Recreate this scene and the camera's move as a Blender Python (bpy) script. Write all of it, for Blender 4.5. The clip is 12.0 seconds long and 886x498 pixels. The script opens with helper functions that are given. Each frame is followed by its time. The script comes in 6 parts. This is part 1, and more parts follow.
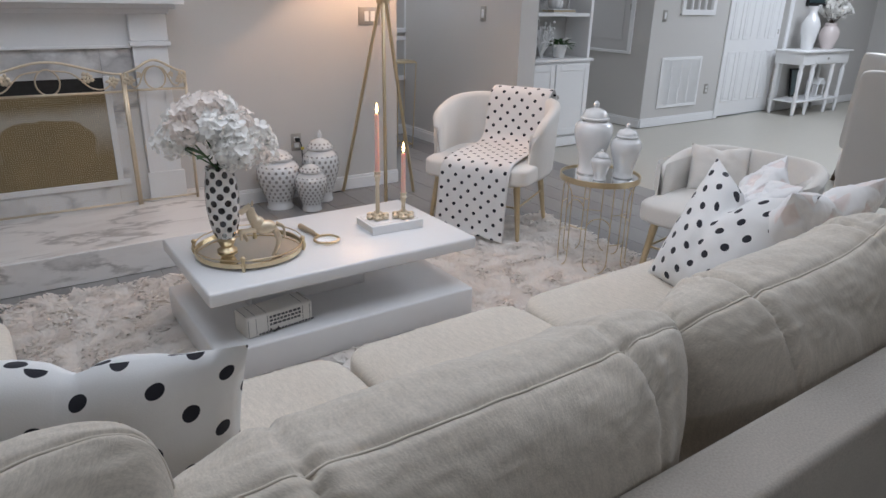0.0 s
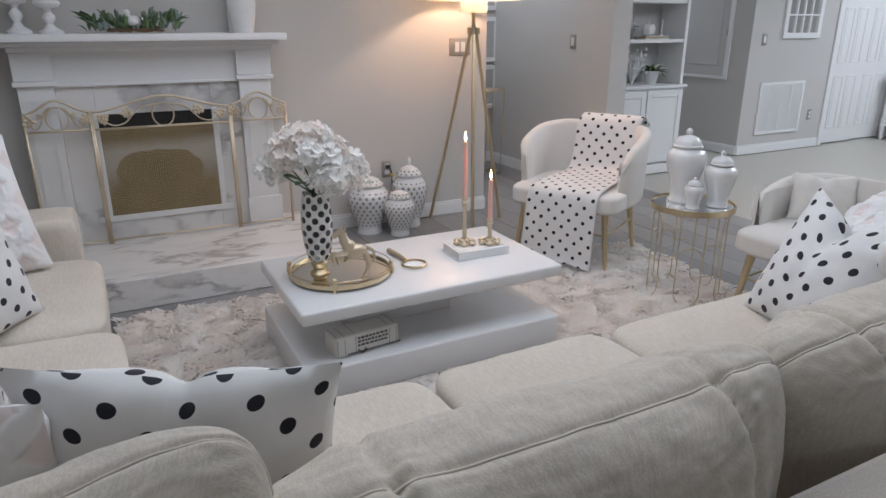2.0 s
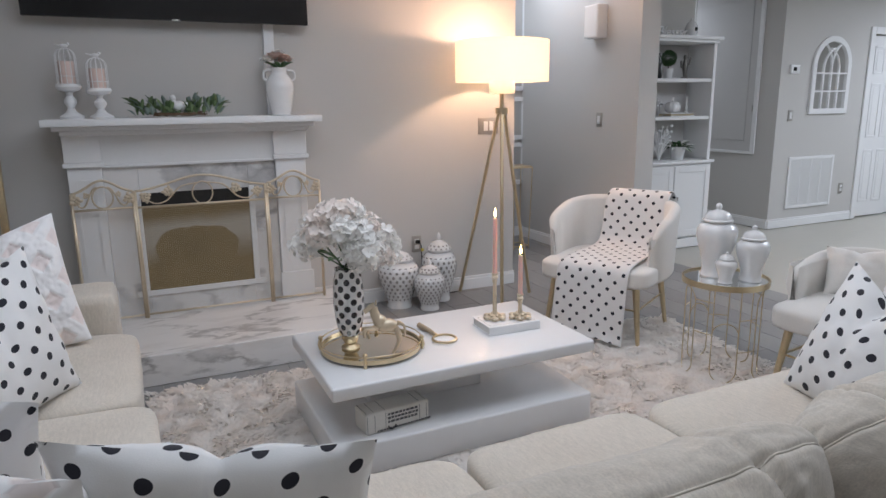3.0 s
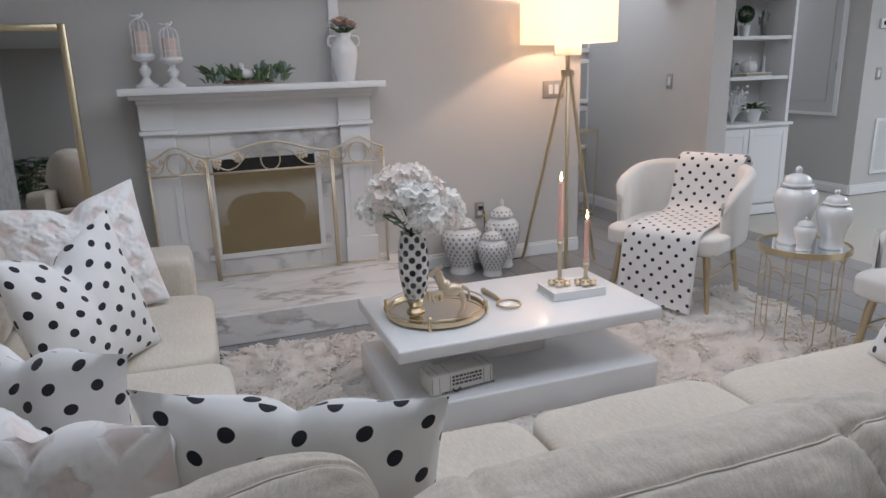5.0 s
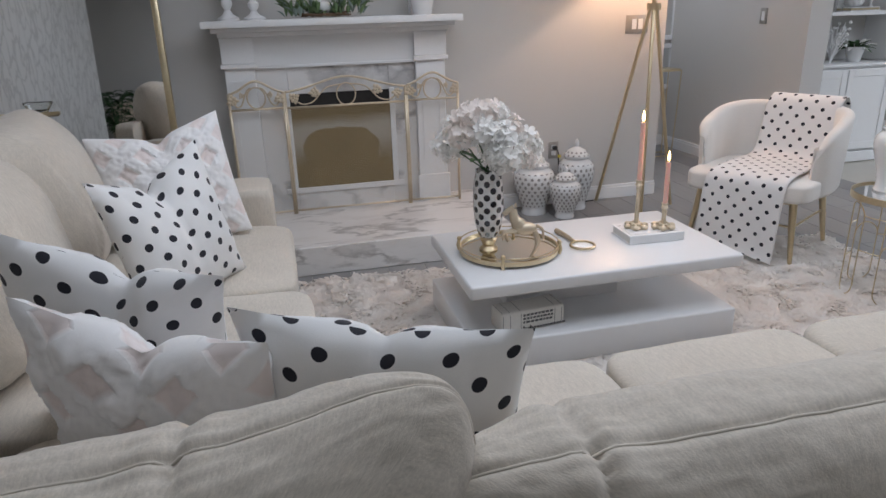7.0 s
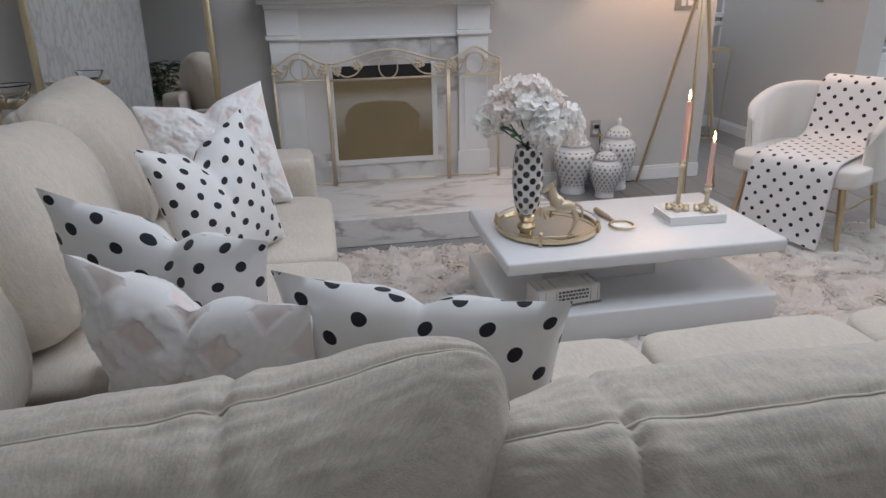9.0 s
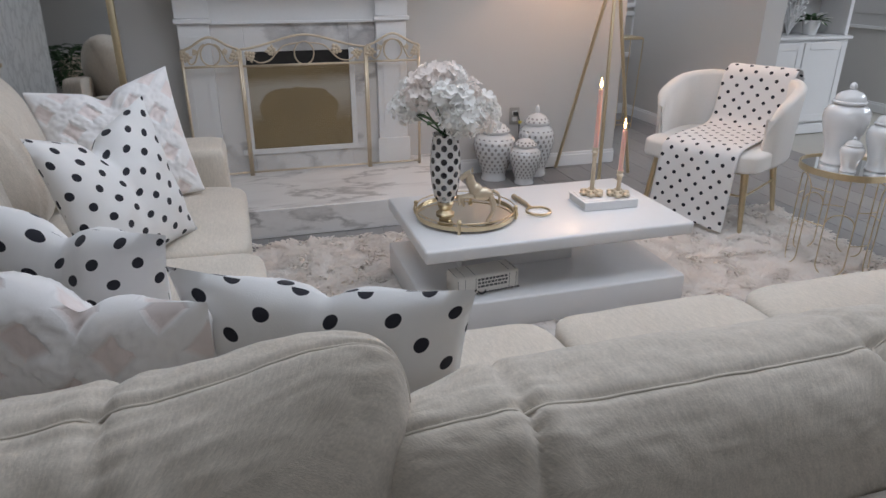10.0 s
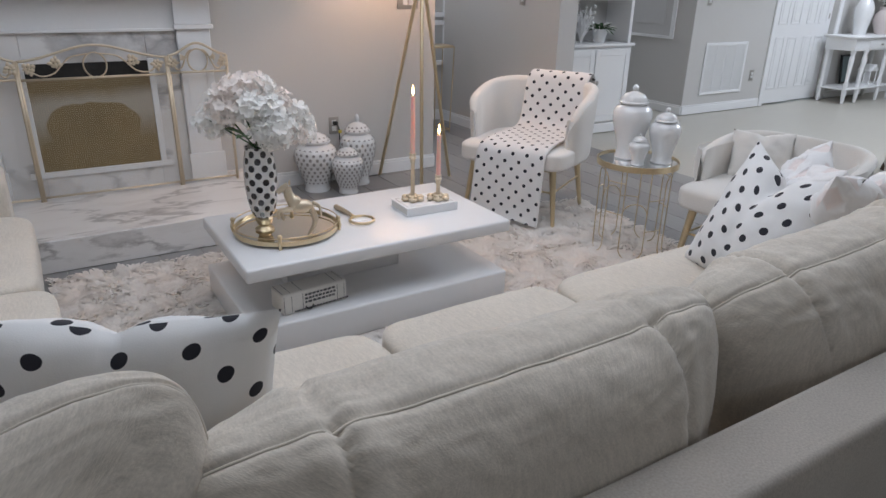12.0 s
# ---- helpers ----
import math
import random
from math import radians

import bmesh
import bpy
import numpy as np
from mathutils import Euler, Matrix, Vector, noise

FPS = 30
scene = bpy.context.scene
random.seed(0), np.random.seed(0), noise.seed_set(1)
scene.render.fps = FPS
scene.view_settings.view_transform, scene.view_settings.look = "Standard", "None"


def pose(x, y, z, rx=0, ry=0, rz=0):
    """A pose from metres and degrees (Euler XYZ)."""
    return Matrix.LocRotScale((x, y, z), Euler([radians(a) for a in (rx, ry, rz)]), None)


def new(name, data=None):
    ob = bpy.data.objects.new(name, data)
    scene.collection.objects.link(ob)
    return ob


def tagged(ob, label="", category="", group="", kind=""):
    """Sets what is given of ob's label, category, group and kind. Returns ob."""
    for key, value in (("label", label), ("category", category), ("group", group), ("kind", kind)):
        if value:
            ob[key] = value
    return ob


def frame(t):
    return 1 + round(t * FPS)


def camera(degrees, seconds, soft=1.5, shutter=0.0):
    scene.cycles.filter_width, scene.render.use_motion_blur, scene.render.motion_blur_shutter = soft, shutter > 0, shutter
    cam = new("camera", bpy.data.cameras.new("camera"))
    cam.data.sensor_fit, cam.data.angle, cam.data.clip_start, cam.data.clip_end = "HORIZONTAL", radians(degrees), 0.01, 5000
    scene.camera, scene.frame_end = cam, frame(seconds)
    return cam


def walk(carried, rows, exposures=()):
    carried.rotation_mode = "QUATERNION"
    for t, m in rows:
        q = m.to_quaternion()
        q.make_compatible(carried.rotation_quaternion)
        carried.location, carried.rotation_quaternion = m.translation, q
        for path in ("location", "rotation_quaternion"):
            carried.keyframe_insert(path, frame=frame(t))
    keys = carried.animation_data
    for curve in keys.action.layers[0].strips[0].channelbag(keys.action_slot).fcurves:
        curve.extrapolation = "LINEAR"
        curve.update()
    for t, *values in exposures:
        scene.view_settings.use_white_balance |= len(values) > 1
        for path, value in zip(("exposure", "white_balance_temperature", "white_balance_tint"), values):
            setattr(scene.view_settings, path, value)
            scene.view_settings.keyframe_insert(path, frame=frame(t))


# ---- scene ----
# ---- camera ----
cam = camera(67.37, 12.0)
PATH = [
    (0, pose(0.041, 0.016, 1.345, 69.05, -1.36, -34.51)),
    (0.5, pose(0.038, 0.019, 1.346, 69.83, -1.19, -33.10)),
    (1, pose(0.034, 0.019, 1.345, 69.98, -0.93, -31.00)),
    (1.5, pose(0.029, 0.012, 1.347, 69.83, -0.50, -28.68)),
    (2, pose(0.024, -0.000, 1.352, 71.23, -0.00, -27.27)),
    (2.5, pose(0.016, -0.008, 1.358, 74.71, 0.34, -26.04)),
    (3, pose(0.009, -0.010, 1.361, 77.60, 0.67, -24.94)),
    (3.2, pose(0.005, -0.014, 1.358, 77.92, 0.64, -24.58)),
    (4.8, pose(-0.004, -0.001, 1.349, 75.78, 1.50, -20.34)),
    (5, pose(-0.005, -0.000, 1.347, 74.94, 1.70, -19.83)),
    (5.5, pose(-0.013, 0.002, 1.343, 73.50, 1.64, -18.54)),
    (6, pose(-0.020, 0.003, 1.337, 72.08, 1.56, -17.20)),
    (6.5, pose(-0.029, 0.004, 1.335, 70.81, 1.46, -15.75)),
    (7, pose(-0.041, 0.004, 1.336, 70.03, 1.63, -13.92)),
    (7.2, pose(-0.045, 0.000, 1.338, 69.83, 1.90, -13.13)),
    (8.8, pose(-0.052, -0.010, 1.332, 68.89, 1.50, -10.08)),
    (9, pose(-0.050, -0.009, 1.330, 68.18, 1.06, -10.40)),
    (9.5, pose(-0.031, -0.006, 1.329, 67.19, 0.54, -12.69)),
    (10, pose(-0.013, -0.005, 1.329, 67.06, -0.17, -16.58)),
    (10.5, pose(0.002, -0.001, 1.329, 67.44, -0.83, -21.57)),
    (11, pose(0.015, -0.000, 1.329, 67.80, -0.60, -24.98)),
    (11.5, pose(0.027, -0.002, 1.326, 67.95, -0.38, -28.50)),
    (12, pose(0.039, -0.004, 1.325, 67.96, -1.13, -31.28)),
]
walk(cam, PATH, [(0, -0.15), (12, -0.15)])

# ---- world and lights ----
world = bpy.data.worlds.new("world")
scene.world = world
world.use_nodes = True
sky = world.node_tree.nodes.new("ShaderNodeTexSky")
sky.sky_type, sky.sun_disc, sky.sun_elevation, sky.sun_rotation = "NISHITA", False, radians(20), radians(200)
world.node_tree.links.new(sky.outputs[0], world.node_tree.nodes["Background"].inputs[0])
world.node_tree.nodes["Background"].inputs[1].default_value = 0.08

ROOM_H = 2.62


def area_lamp(name, x, y, z, sx, sy, watts, colour, rx=0, ry=0, rz=0):
    data = bpy.data.lights.new(name, "AREA")
    data.shape, data.size, data.size_y, data.energy, data.color = "RECTANGLE", sx, sy, watts, colour
    ob = new(name, data)
    ob.matrix_world = pose(x, y, z, rx, ry, rz)
    return ob


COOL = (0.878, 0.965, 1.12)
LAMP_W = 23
# No ceiling lamp is in view; these area lamps are added to fill.
area_lamp("dining_unseen_lamp", 5.8, 1.6, ROOM_H - 0.06, 1.9, 1.9, 88, COOL)
area_lamp("living_fill_lamp", 1.0, 1.95, ROOM_H - 0.06, 2.8, 2.0, 43, COOL)
area_lamp("rear_fill_lamp", -0.3, -2.3, ROOM_H - 0.06, 0.8, 0.8, 12, COOL)
area_lamp("entry_fill_lamp", 8.3, 3.4, ROOM_H - 0.06, 0.8, 0.8, 44, COOL)
area_lamp("passage_fill_lamp", 3.1, 5.2, ROOM_H - 0.06, 1.0, 0.9, 12, COOL)
area_lamp("hall_fill_lamp", 5.5, 6.6, ROOM_H - 0.06, 0.5, 0.5, 12, COOL)

# ---- materials ----
def material(name):
    m = bpy.data.materials.new(name)
    m.use_nodes = True
    return m, m.node_tree.nodes, m.node_tree.links, m.node_tree.nodes["Principled BSDF"]


def node(nodes, kind, **values):
    n = nodes.new(kind)
    for k, v in values.items():
        n.inputs[k.replace("_", " ")].default_value = v
    return n


def coords(nodes, links, kind="Object", scale=(1, 1, 1)):
    tc = nodes.new("ShaderNodeTexCoord")
    mp = nodes.new("ShaderNodeMapping")
    mp.inputs["Scale"].default_value = scale
    links.new(tc.outputs[kind], mp.inputs["Vector"])
    return mp.outputs["Vector"]


def mixed(nodes, links, fac, a, b):
    mx = nodes.new("ShaderNodeMix")
    mx.data_type = "RGBA"
    for sock, v in ((mx.inputs[0], fac), (mx.inputs[6], a), (mx.inputs[7], b)):
        if isinstance(v, (int, float)):
            sock.default_value = v
        elif isinstance(v, tuple):
            sock.default_value = (*v[:3], 1)
        else:
            links.new(v, sock)
    return mx.outputs[2]


def ramp(nodes, links, fac, a, b):
    r = nodes.new("ShaderNodeMapRange")
    r.inputs["From Min"].default_value, r.inputs["From Max"].default_value = a, b
    links.new(fac, r.inputs["Value"])
    return r.outputs["Result"]


def surface(name, colour, rough=0.5, metal=0.0, grain=40.0, vary=0.06, bump=0.1, big=2.0, scale=(1, 1, 1), sheen=0.0, coat=0.0, depth=0.002):
    """Paint, cloth, ceramic or metal: two scales of uneven colour, uneven roughness and a fine relief."""
    m, nodes, links, b = material(name)
    vec = coords(nodes, links, scale=scale)
    n1, n2 = node(nodes, "ShaderNodeTexNoise", Scale=grain, Detail=4.0), node(nodes, "ShaderNodeTexNoise", Scale=big, Detail=3.0)
    links.new(vec, n1.inputs["Vector"]), links.new(vec, n2.inputs["Vector"])
    lo, hi = tuple(c * (1 - vary) for c in colour), tuple(min(1, c * (1 + vary)) for c in colour)
    fine = mixed(nodes, links, ramp(nodes, links, n1.outputs[0], 0.3, 0.7), lo, hi)
    wide = mixed(nodes, links, ramp(nodes, links, n2.outputs[0], 0.3, 0.7), lo, hi)
    links.new(mixed(nodes, links, 0.5, fine, wide), b.inputs["Base Color"])
    rr = nodes.new("ShaderNodeMapRange")
    rr.inputs["To Min"].default_value, rr.inputs["To Max"].default_value = rough * 0.85, min(1, rough * 1.15)
    links.new(n2.outputs[0], rr.inputs["Value"]), links.new(rr.outputs[0], b.inputs["Roughness"])
    b.inputs["Metallic"].default_value = metal
    b.inputs["Sheen Weight"].default_value, b.inputs["Coat Weight"].default_value = sheen, coat
    if bump:
        bp = node(nodes, "ShaderNodeBump", Strength=bump, Distance=depth)
        links.new(n1.outputs[0], bp.inputs["Height"]), links.new(bp.outputs[0], b.inputs["Normal"])
    return m


def linen(name, colour, scale=260.0, streak=0.16):
    """Woven upholstery: crossed thread streaks over slow uneven shading of the pile."""
    m, nodes, links, b = material(name)
    va, vb = coords(nodes, links, "UV", (scale, scale * 0.55, 1)), coords(nodes, links, "UV", (scale * 0.65, scale, 1))
    a, c, d = node(nodes, "ShaderNodeTexNoise", Scale=1.0, Detail=3.0), node(nodes, "ShaderNodeTexNoise", Scale=1.0, Detail=3.0), node(nodes, "ShaderNodeTexNoise", Scale=5.0, Detail=4.0)
    links.new(va, a.inputs["Vector"]), links.new(vb, c.inputs["Vector"])
    links.new(coords(nodes, links), d.inputs["Vector"])
    add = nodes.new("ShaderNodeMath")
    add.operation = "MULTIPLY_ADD"
    add.inputs[1].default_value = 0.55
    links.new(c.outputs[0], add.inputs[0]), links.new(a.outputs[0], add.inputs[2])
    threads = ramp(nodes, links, add.outputs[0], 0.52, 1.03)
    dark, light = tuple(x * (1 - streak) for x in colour), tuple(min(1, x * (1 + streak * 0.6)) for x in colour)
    weave = mixed(nodes, links, threads, dark, light)
    slub = node(nodes, "ShaderNodeTexNoise", Scale=1.0, Detail=4.0, Roughness=0.7)
    links.new(coords(nodes, links, "UV", (120, 26, 1)), slub.inputs["Vector"])
    base = mixed(nodes, links, 0.45, weave, mixed(nodes, links, ramp(nodes, links, slub.outputs[0], 0.36, 0.64), dark, light))
    slow = mixed(nodes, links, ramp(nodes, links, d.outputs[0], 0.3, 0.7), tuple(x * 0.86 for x in colour), tuple(min(1, x * 1.08) for x in colour))
    links.new(mixed(nodes, links, 0.4, base, slow), b.inputs["Base Color"])
    b.inputs["Roughness"].default_value, b.inputs["Sheen Weight"].default_value = 0.92, 0.25
    bp = node(nodes, "ShaderNodeBump", Strength=0.35, Distance=0.001)
    links.new(add.outputs[0], bp.inputs["Height"]), links.new(bp.outputs[0], b.inputs["Normal"])
    return m


def dotted(name, pitch, radius, cloth=(0.775, 0.768, 0.76), ink=(0.012, 0.012, 0.02), rough=0.85, coat=0.0, turn=0.0, half=True):
    """White ground with a staggered lattice of round printed dots, in the mesh's own metre-scaled UV."""
    m, nodes, links, b = material(name)
    tc, mp = nodes.new("ShaderNodeTexCoord"), nodes.new("ShaderNodeMapping")
    mp.inputs["Rotation"].default_value = (0, 0, radians(turn))
    links.new(tc.outputs["UV"], mp.inputs["Vector"])
    masks = []
    for off in ((0.0, 0.0), (0.5, 0.5)) if half else ((0.0, 0.0),):
        ma = nodes.new("ShaderNodeVectorMath")
        ma.operation = "MULTIPLY_ADD"
        ma.inputs[1].default_value, ma.inputs[2].default_value = (1 / pitch, 1 / pitch, 0), (*off, 0)
        fr, sb, ln = (nodes.new("ShaderNodeVectorMath") for _ in range(3))
        fr.operation, sb.operation, ln.operation = "FRACTION", "SUBTRACT", "LENGTH"
        sb.inputs[1].default_value = (0.5, 0.5, 0)
        links.new(mp.outputs[0], ma.inputs[0]), links.new(ma.outputs[0], fr.inputs[0])
        links.new(fr.outputs[0], sb.inputs[0]), links.new(sb.outputs[0], ln.inputs[0])
        mr = nodes.new("ShaderNodeMapRange")
        r = radius / pitch
        mr.inputs["From Min"].default_value, mr.inputs["From Max"].default_value = r * 1.04, r * 0.96
        links.new(ln.outputs["Value"], mr.inputs["Value"])
        masks.append(mr.outputs[0])
    fac = masks[0]
    if half:
        mx = nodes.new("ShaderNodeMath")
        mx.operation = "MAXIMUM"
        links.new(masks[0], mx.inputs[0]), links.new(masks[1], mx.inputs[1])
        fac = mx.outputs[0]
    n = node(nodes, "ShaderNodeTexNoise", Scale=9.0, Detail=5.0)
    weave = node(nodes, "ShaderNodeTexNoise", Scale=420.0, Detail=2.0)
    links.new(coords(nodes, links), n.inputs["Vector"]), links.new(coords(nodes, links), weave.inputs["Vector"])
    ground = mixed(nodes, links, ramp(nodes, links, n.outputs[0], 0.3, 0.7), tuple(c * 0.95 for c in cloth), cloth)
    links.new(mixed(nodes, links, fac, ground, ink), b.inputs["Base Color"])
    b.inputs["Roughness"].default_value, b.inputs["Coat Weight"].default_value = rough, coat
    if not coat:
        b.inputs["Sheen Weight"].default_value = 0.1
        bp = node(nodes, "ShaderNodeBump", Strength=0.2, Distance=0.001)
        links.new(weave.outputs[0], bp.inputs["Height"]), links.new(bp.outputs[0], b.inputs["Normal"])
    return m


def marble(name, colour=(0.76, 0.75, 0.74), vein=(0.33, 0.32, 0.32), scale=2.2, stretch=(1, 1, 1), amount=0.8, warm=(0.62, 0.55, 0.48), width=0.022):
    m, nodes, links, b = material(name)
    vec = coords(nodes, links, scale=stretch)
    warp = node(nodes, "ShaderNodeTexNoise", Scale=scale, Detail=6.0, Roughness=0.62)
    links.new(vec, warp.inputs["Vector"])
    ma = nodes.new("ShaderNodeVectorMath")
    ma.operation = "MULTIPLY_ADD"
    ma.inputs[1].default_value = (0.9, 0.9, 0.9)
    links.new(warp.outputs["Color"], ma.inputs[0]), links.new(vec, ma.inputs[2])
    v = node(nodes, "ShaderNodeTexNoise", Scale=scale * 0.8, Detail=2.0)
    links.new(ma.outputs[0], v.inputs["Vector"])
    sub, ab = nodes.new("ShaderNodeMath"), nodes.new("ShaderNodeMath")
    sub.operation, ab.operation = "SUBTRACT", "ABSOLUTE"
    sub.inputs[1].default_value = 0.5
    links.new(v.outputs[0], sub.inputs[0]), links.new(sub.outputs[0], ab.inputs[0])
    thin = ramp(nodes, links, ab.outputs[0], width, 0.0)
    patch = node(nodes, "ShaderNodeTexNoise", Scale=scale * 0.9, Detail=3.0)
    links.new(vec, patch.inputs["Vector"])
    gate = nodes.new("ShaderNodeMath")
    gate.operation = "MULTIPLY"
    links.new(thin, gate.inputs[0]), links.new(ramp(nodes, links, patch.outputs[0], 0.36, 0.54), gate.inputs[1])
    k = nodes.new("ShaderNodeMath")
    k.operation = "MULTIPLY"
    k.inputs[1].default_value = amount
    links.new(gate.outputs[0], k.inputs[0])
    cloud = mixed(nodes, links, ramp(nodes, links, warp.outputs[0], 0.5, 0.78), colour, tuple(0.6 * a + 0.4 * c for a, c in zip(colour, warm)))
    links.new(mixed(nodes, links, k.outputs[0], cloud, vein), b.inputs["Base Color"])
    b.inputs["Roughness"].default_value = 0.28
    return m


def glow(name, colour, strength):
    m, nodes, links, b = material(name)
    b.inputs["Base Color"].default_value = (*colour, 1)
    b.inputs["Emission Color"].default_value, b.inputs["Emission Strength"].default_value = (*colour, 1), strength
    return m


def mirror_glass(name, tint=(0.86, 0.87, 0.87), rough=0.02):
    m, nodes, links, b = material(name)
    b.inputs["Base Color"].default_value, b.inputs["Metallic"].default_value, b.inputs["Roughness"].default_value = (*tint, 1), 1.0, rough
    return m


def clear_glass(name, tint=(0.95, 0.96, 0.96)):
    m, nodes, links, b = material(name)
    b.inputs["Base Color"].default_value, b.inputs["Roughness"].default_value = (*tint, 1), 0.03
    b.inputs["Transmission Weight"].default_value, b.inputs["IOR"].default_value = 1.0, 1.45
    return m


def wallpaper(name):
    m, nodes, links, b = material(name)
    vec = coords(nodes, links, scale=(1, 1, 0.55))
    v = node(nodes, "ShaderNodeTexVoronoi", Scale=7.0)
    v.feature = "DISTANCE_TO_EDGE"
    n = node(nodes, "ShaderNodeTexNoise", Scale=9.0, Detail=6.0)
    mixv = nodes.new("ShaderNodeVectorMath")
    mixv.operation = "MULTIPLY_ADD"
    mixv.inputs[1].default_value = (0.25, 0.25, 0.25)
    links.new(vec, n.inputs["Vector"]), links.new(n.outputs["Color"], mixv.inputs[0]), links.new(vec, mixv.inputs[2])
    links.new(mixv.outputs[0], v.inputs["Vector"])
    f = ramp(nodes, links, v.outputs["Distance"], 0.0, 0.12)
    links.new(mixed(nodes, links, f, (0.56, 0.555, 0.55), (0.76, 0.755, 0.745)), b.inputs["Base Color"])
    b.inputs["Roughness"].default_value = 0.55
    return m


def planks(name, tones, rough=0.42):
    """Wood-look boards: each board has its own tone, with grain along it."""
    m, nodes, links, b = material(name)
    info = nodes.new("ShaderNodeObjectInfo")
    vec = coords(nodes, links, scale=(1.2, 14, 1))
    n = node(nodes, "ShaderNodeTexNoise", Scale=3.0, Detail=7.0, Roughness=0.65)
    links.new(vec, n.inputs["Vector"])
    tone = mixed(nodes, links, info.outputs["Random"], tones[0], tones[1])
    lo = mixed(nodes, links, 0.28, tone, tones[2])
    links.new(mixed(nodes, links, ramp(nodes, links, n.outputs[0], 0.3, 0.7), lo, tone), b.inputs["Base Color"])
    b.inputs["Roughness"].default_value = rough
    bp = node(nodes, "ShaderNodeBump", Strength=0.12, Distance=0.001)
    links.new(n.outputs[0], bp.inputs["Height"]), links.new(bp.outputs[0], b.inputs["Normal"])
    return m


WALL = surface("greige_wall_paint", (0.56, 0.545, 0.525), 0.75, grain=180, vary=0.02, bump=0.12, big=0.8)
WHITE = surface("white_paint", (0.80, 0.80, 0.80), 0.38, grain=60, vary=0.02, bump=0.03)
CEIL = surface("ceiling_paint", (0.80, 0.80, 0.79), 0.9, grain=220, vary=0.02, bump=0.3)
GLOSS = surface("white_lacquer", (0.77, 0.77, 0.775), 0.30, grain=30, vary=0.015, bump=0.0, coat=0.12)
CERAMIC = surface("white_glazed_ceramic", (0.75, 0.75, 0.75), 0.12, grain=25, vary=0.02, bump=0.02, coat=0.6)
GOLD = surface("brushed_brass", (0.68, 0.565, 0.375), 0.32, metal=1.0, grain=90, vary=0.08, bump=0.03)
PALE_GOLD = surface("champagne_gold_paint", (0.66, 0.56, 0.42), 0.36, metal=0.55, grain=80, vary=0.10, bump=0.08)
OLD_GOLD = surface("tarnished_brass_screen", (0.46, 0.36, 0.19), 0.5, metal=0.7, grain=140, vary=0.2, bump=0.1, big=3)
LINEN = linen("oatmeal_linen", (0.635, 0.572, 0.49), 300.0, 0.34)
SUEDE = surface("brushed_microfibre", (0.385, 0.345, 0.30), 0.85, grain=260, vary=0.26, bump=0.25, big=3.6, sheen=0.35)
BOUCLE = surface("cream_chenille", (0.73, 0.70, 0.66), 0.95, grain=160, vary=0.05, bump=0.3, sheen=0.4)
DOTS = dotted("polka_dot_cotton", 0.098, 0.0136)
BLANKET = dotted("polka_dot_fleece", 0.084, 0.0102, (0.755, 0.74, 0.73))
VASE_DOTS = dotted("polka_dot_glaze", 0.0535, 0.0130, rough=0.18, coat=0.6)
HEARTH = marble("hearth_marble", (0.74, 0.72, 0.70), (0.33, 0.31, 0.295), scale=2.2, stretch=(1, 2.6, 2.6), amount=0.9, warm=(0.36, 0.31, 0.27), width=0.06)
SURROUND = marble("surround_marble", scale=1.5, stretch=(1.0, 1, 1.4), amount=1.0, width=0.05)
MIRROR = mirror_glass("mirror_glass")
SMOKE = mirror_glass("bronze_mirror", (0.74, 0.70, 0.62), 0.05)
BLACK = surface("black_plastic", (0.012, 0.012, 0.013), 0.25, vary=0.1, bump=0)
SOOT = surface("firebox_soot", (0.03, 0.028, 0.026), 0.9, vary=0.3, bump=0.3)
DARKWOOD = surface("dark_stained_wood", (0.07, 0.045, 0.03), 0.4, grain=12, vary=0.25, scale=(4, 4, 0.6))
OATFAB = surface("oatmeal_fabric", (0.60, 0.57, 0.535), 0.95, grain=300, vary=0.06, bump=0.3, sheen=0.2)
FLOORGREY = planks("grey_board_floor", ((0.30, 0.29, 0.28), (0.23, 0.22, 0.215), (0.16, 0.155, 0.15)))
FLOORCREAM = planks("cream_board_floor", ((0.56, 0.53, 0.47), (0.48, 0.455, 0.40), (0.36, 0.34, 0.30)), 0.35)
RUG = surface("ivory_shag", (0.82, 0.78, 0.73), 1.0, grain=55, vary=0.10, bump=0.5, sheen=0.3, big=7)
FUR = surface("white_plush", (0.80, 0.78, 0.77), 1.0, grain=220, vary=0.04, bump=0.5, sheen=0.5)
PINK = surface("blush_plush", (0.74, 0.62, 0.60), 1.0, grain=220, vary=0.05, bump=0.4, sheen=0.4)
CANDLE = surface("blush_wax", (0.80, 0.50, 0.43), 0.45, vary=0.03, bump=0)
CANDLE.node_tree.nodes["Principled BSDF"].inputs["Subsurface Weight"].default_value = 0.3
FLAME = glow("flame", (1.0, 0.62, 0.25), 14)
LEAF = surface("leaf_green", (0.055, 0.12, 0.045), 0.55, grain=30, vary=0.3, bump=0.1)
SAGE = surface("sage_leaf", (0.27, 0.34, 0.30), 0.65, grain=30, vary=0.25, bump=0.1)
PETAL = surface("ivory_petal", (0.95, 0.94, 0.915), 0.8, grain=40, vary=0.04, bump=0.1)
BLUSHPETAL = surface("blush_petal", (0.90, 0.75, 0.69), 0.8, grain=40, vary=0.08, bump=0.1)
PAPER = surface("paper_pages", (0.72, 0.70, 0.66), 0.8, grain=120, vary=0.06)
GLASS = clear_glass("clear_glass")
LENS = clear_glass("magnifier_lens", (0.98, 0.99, 0.99))
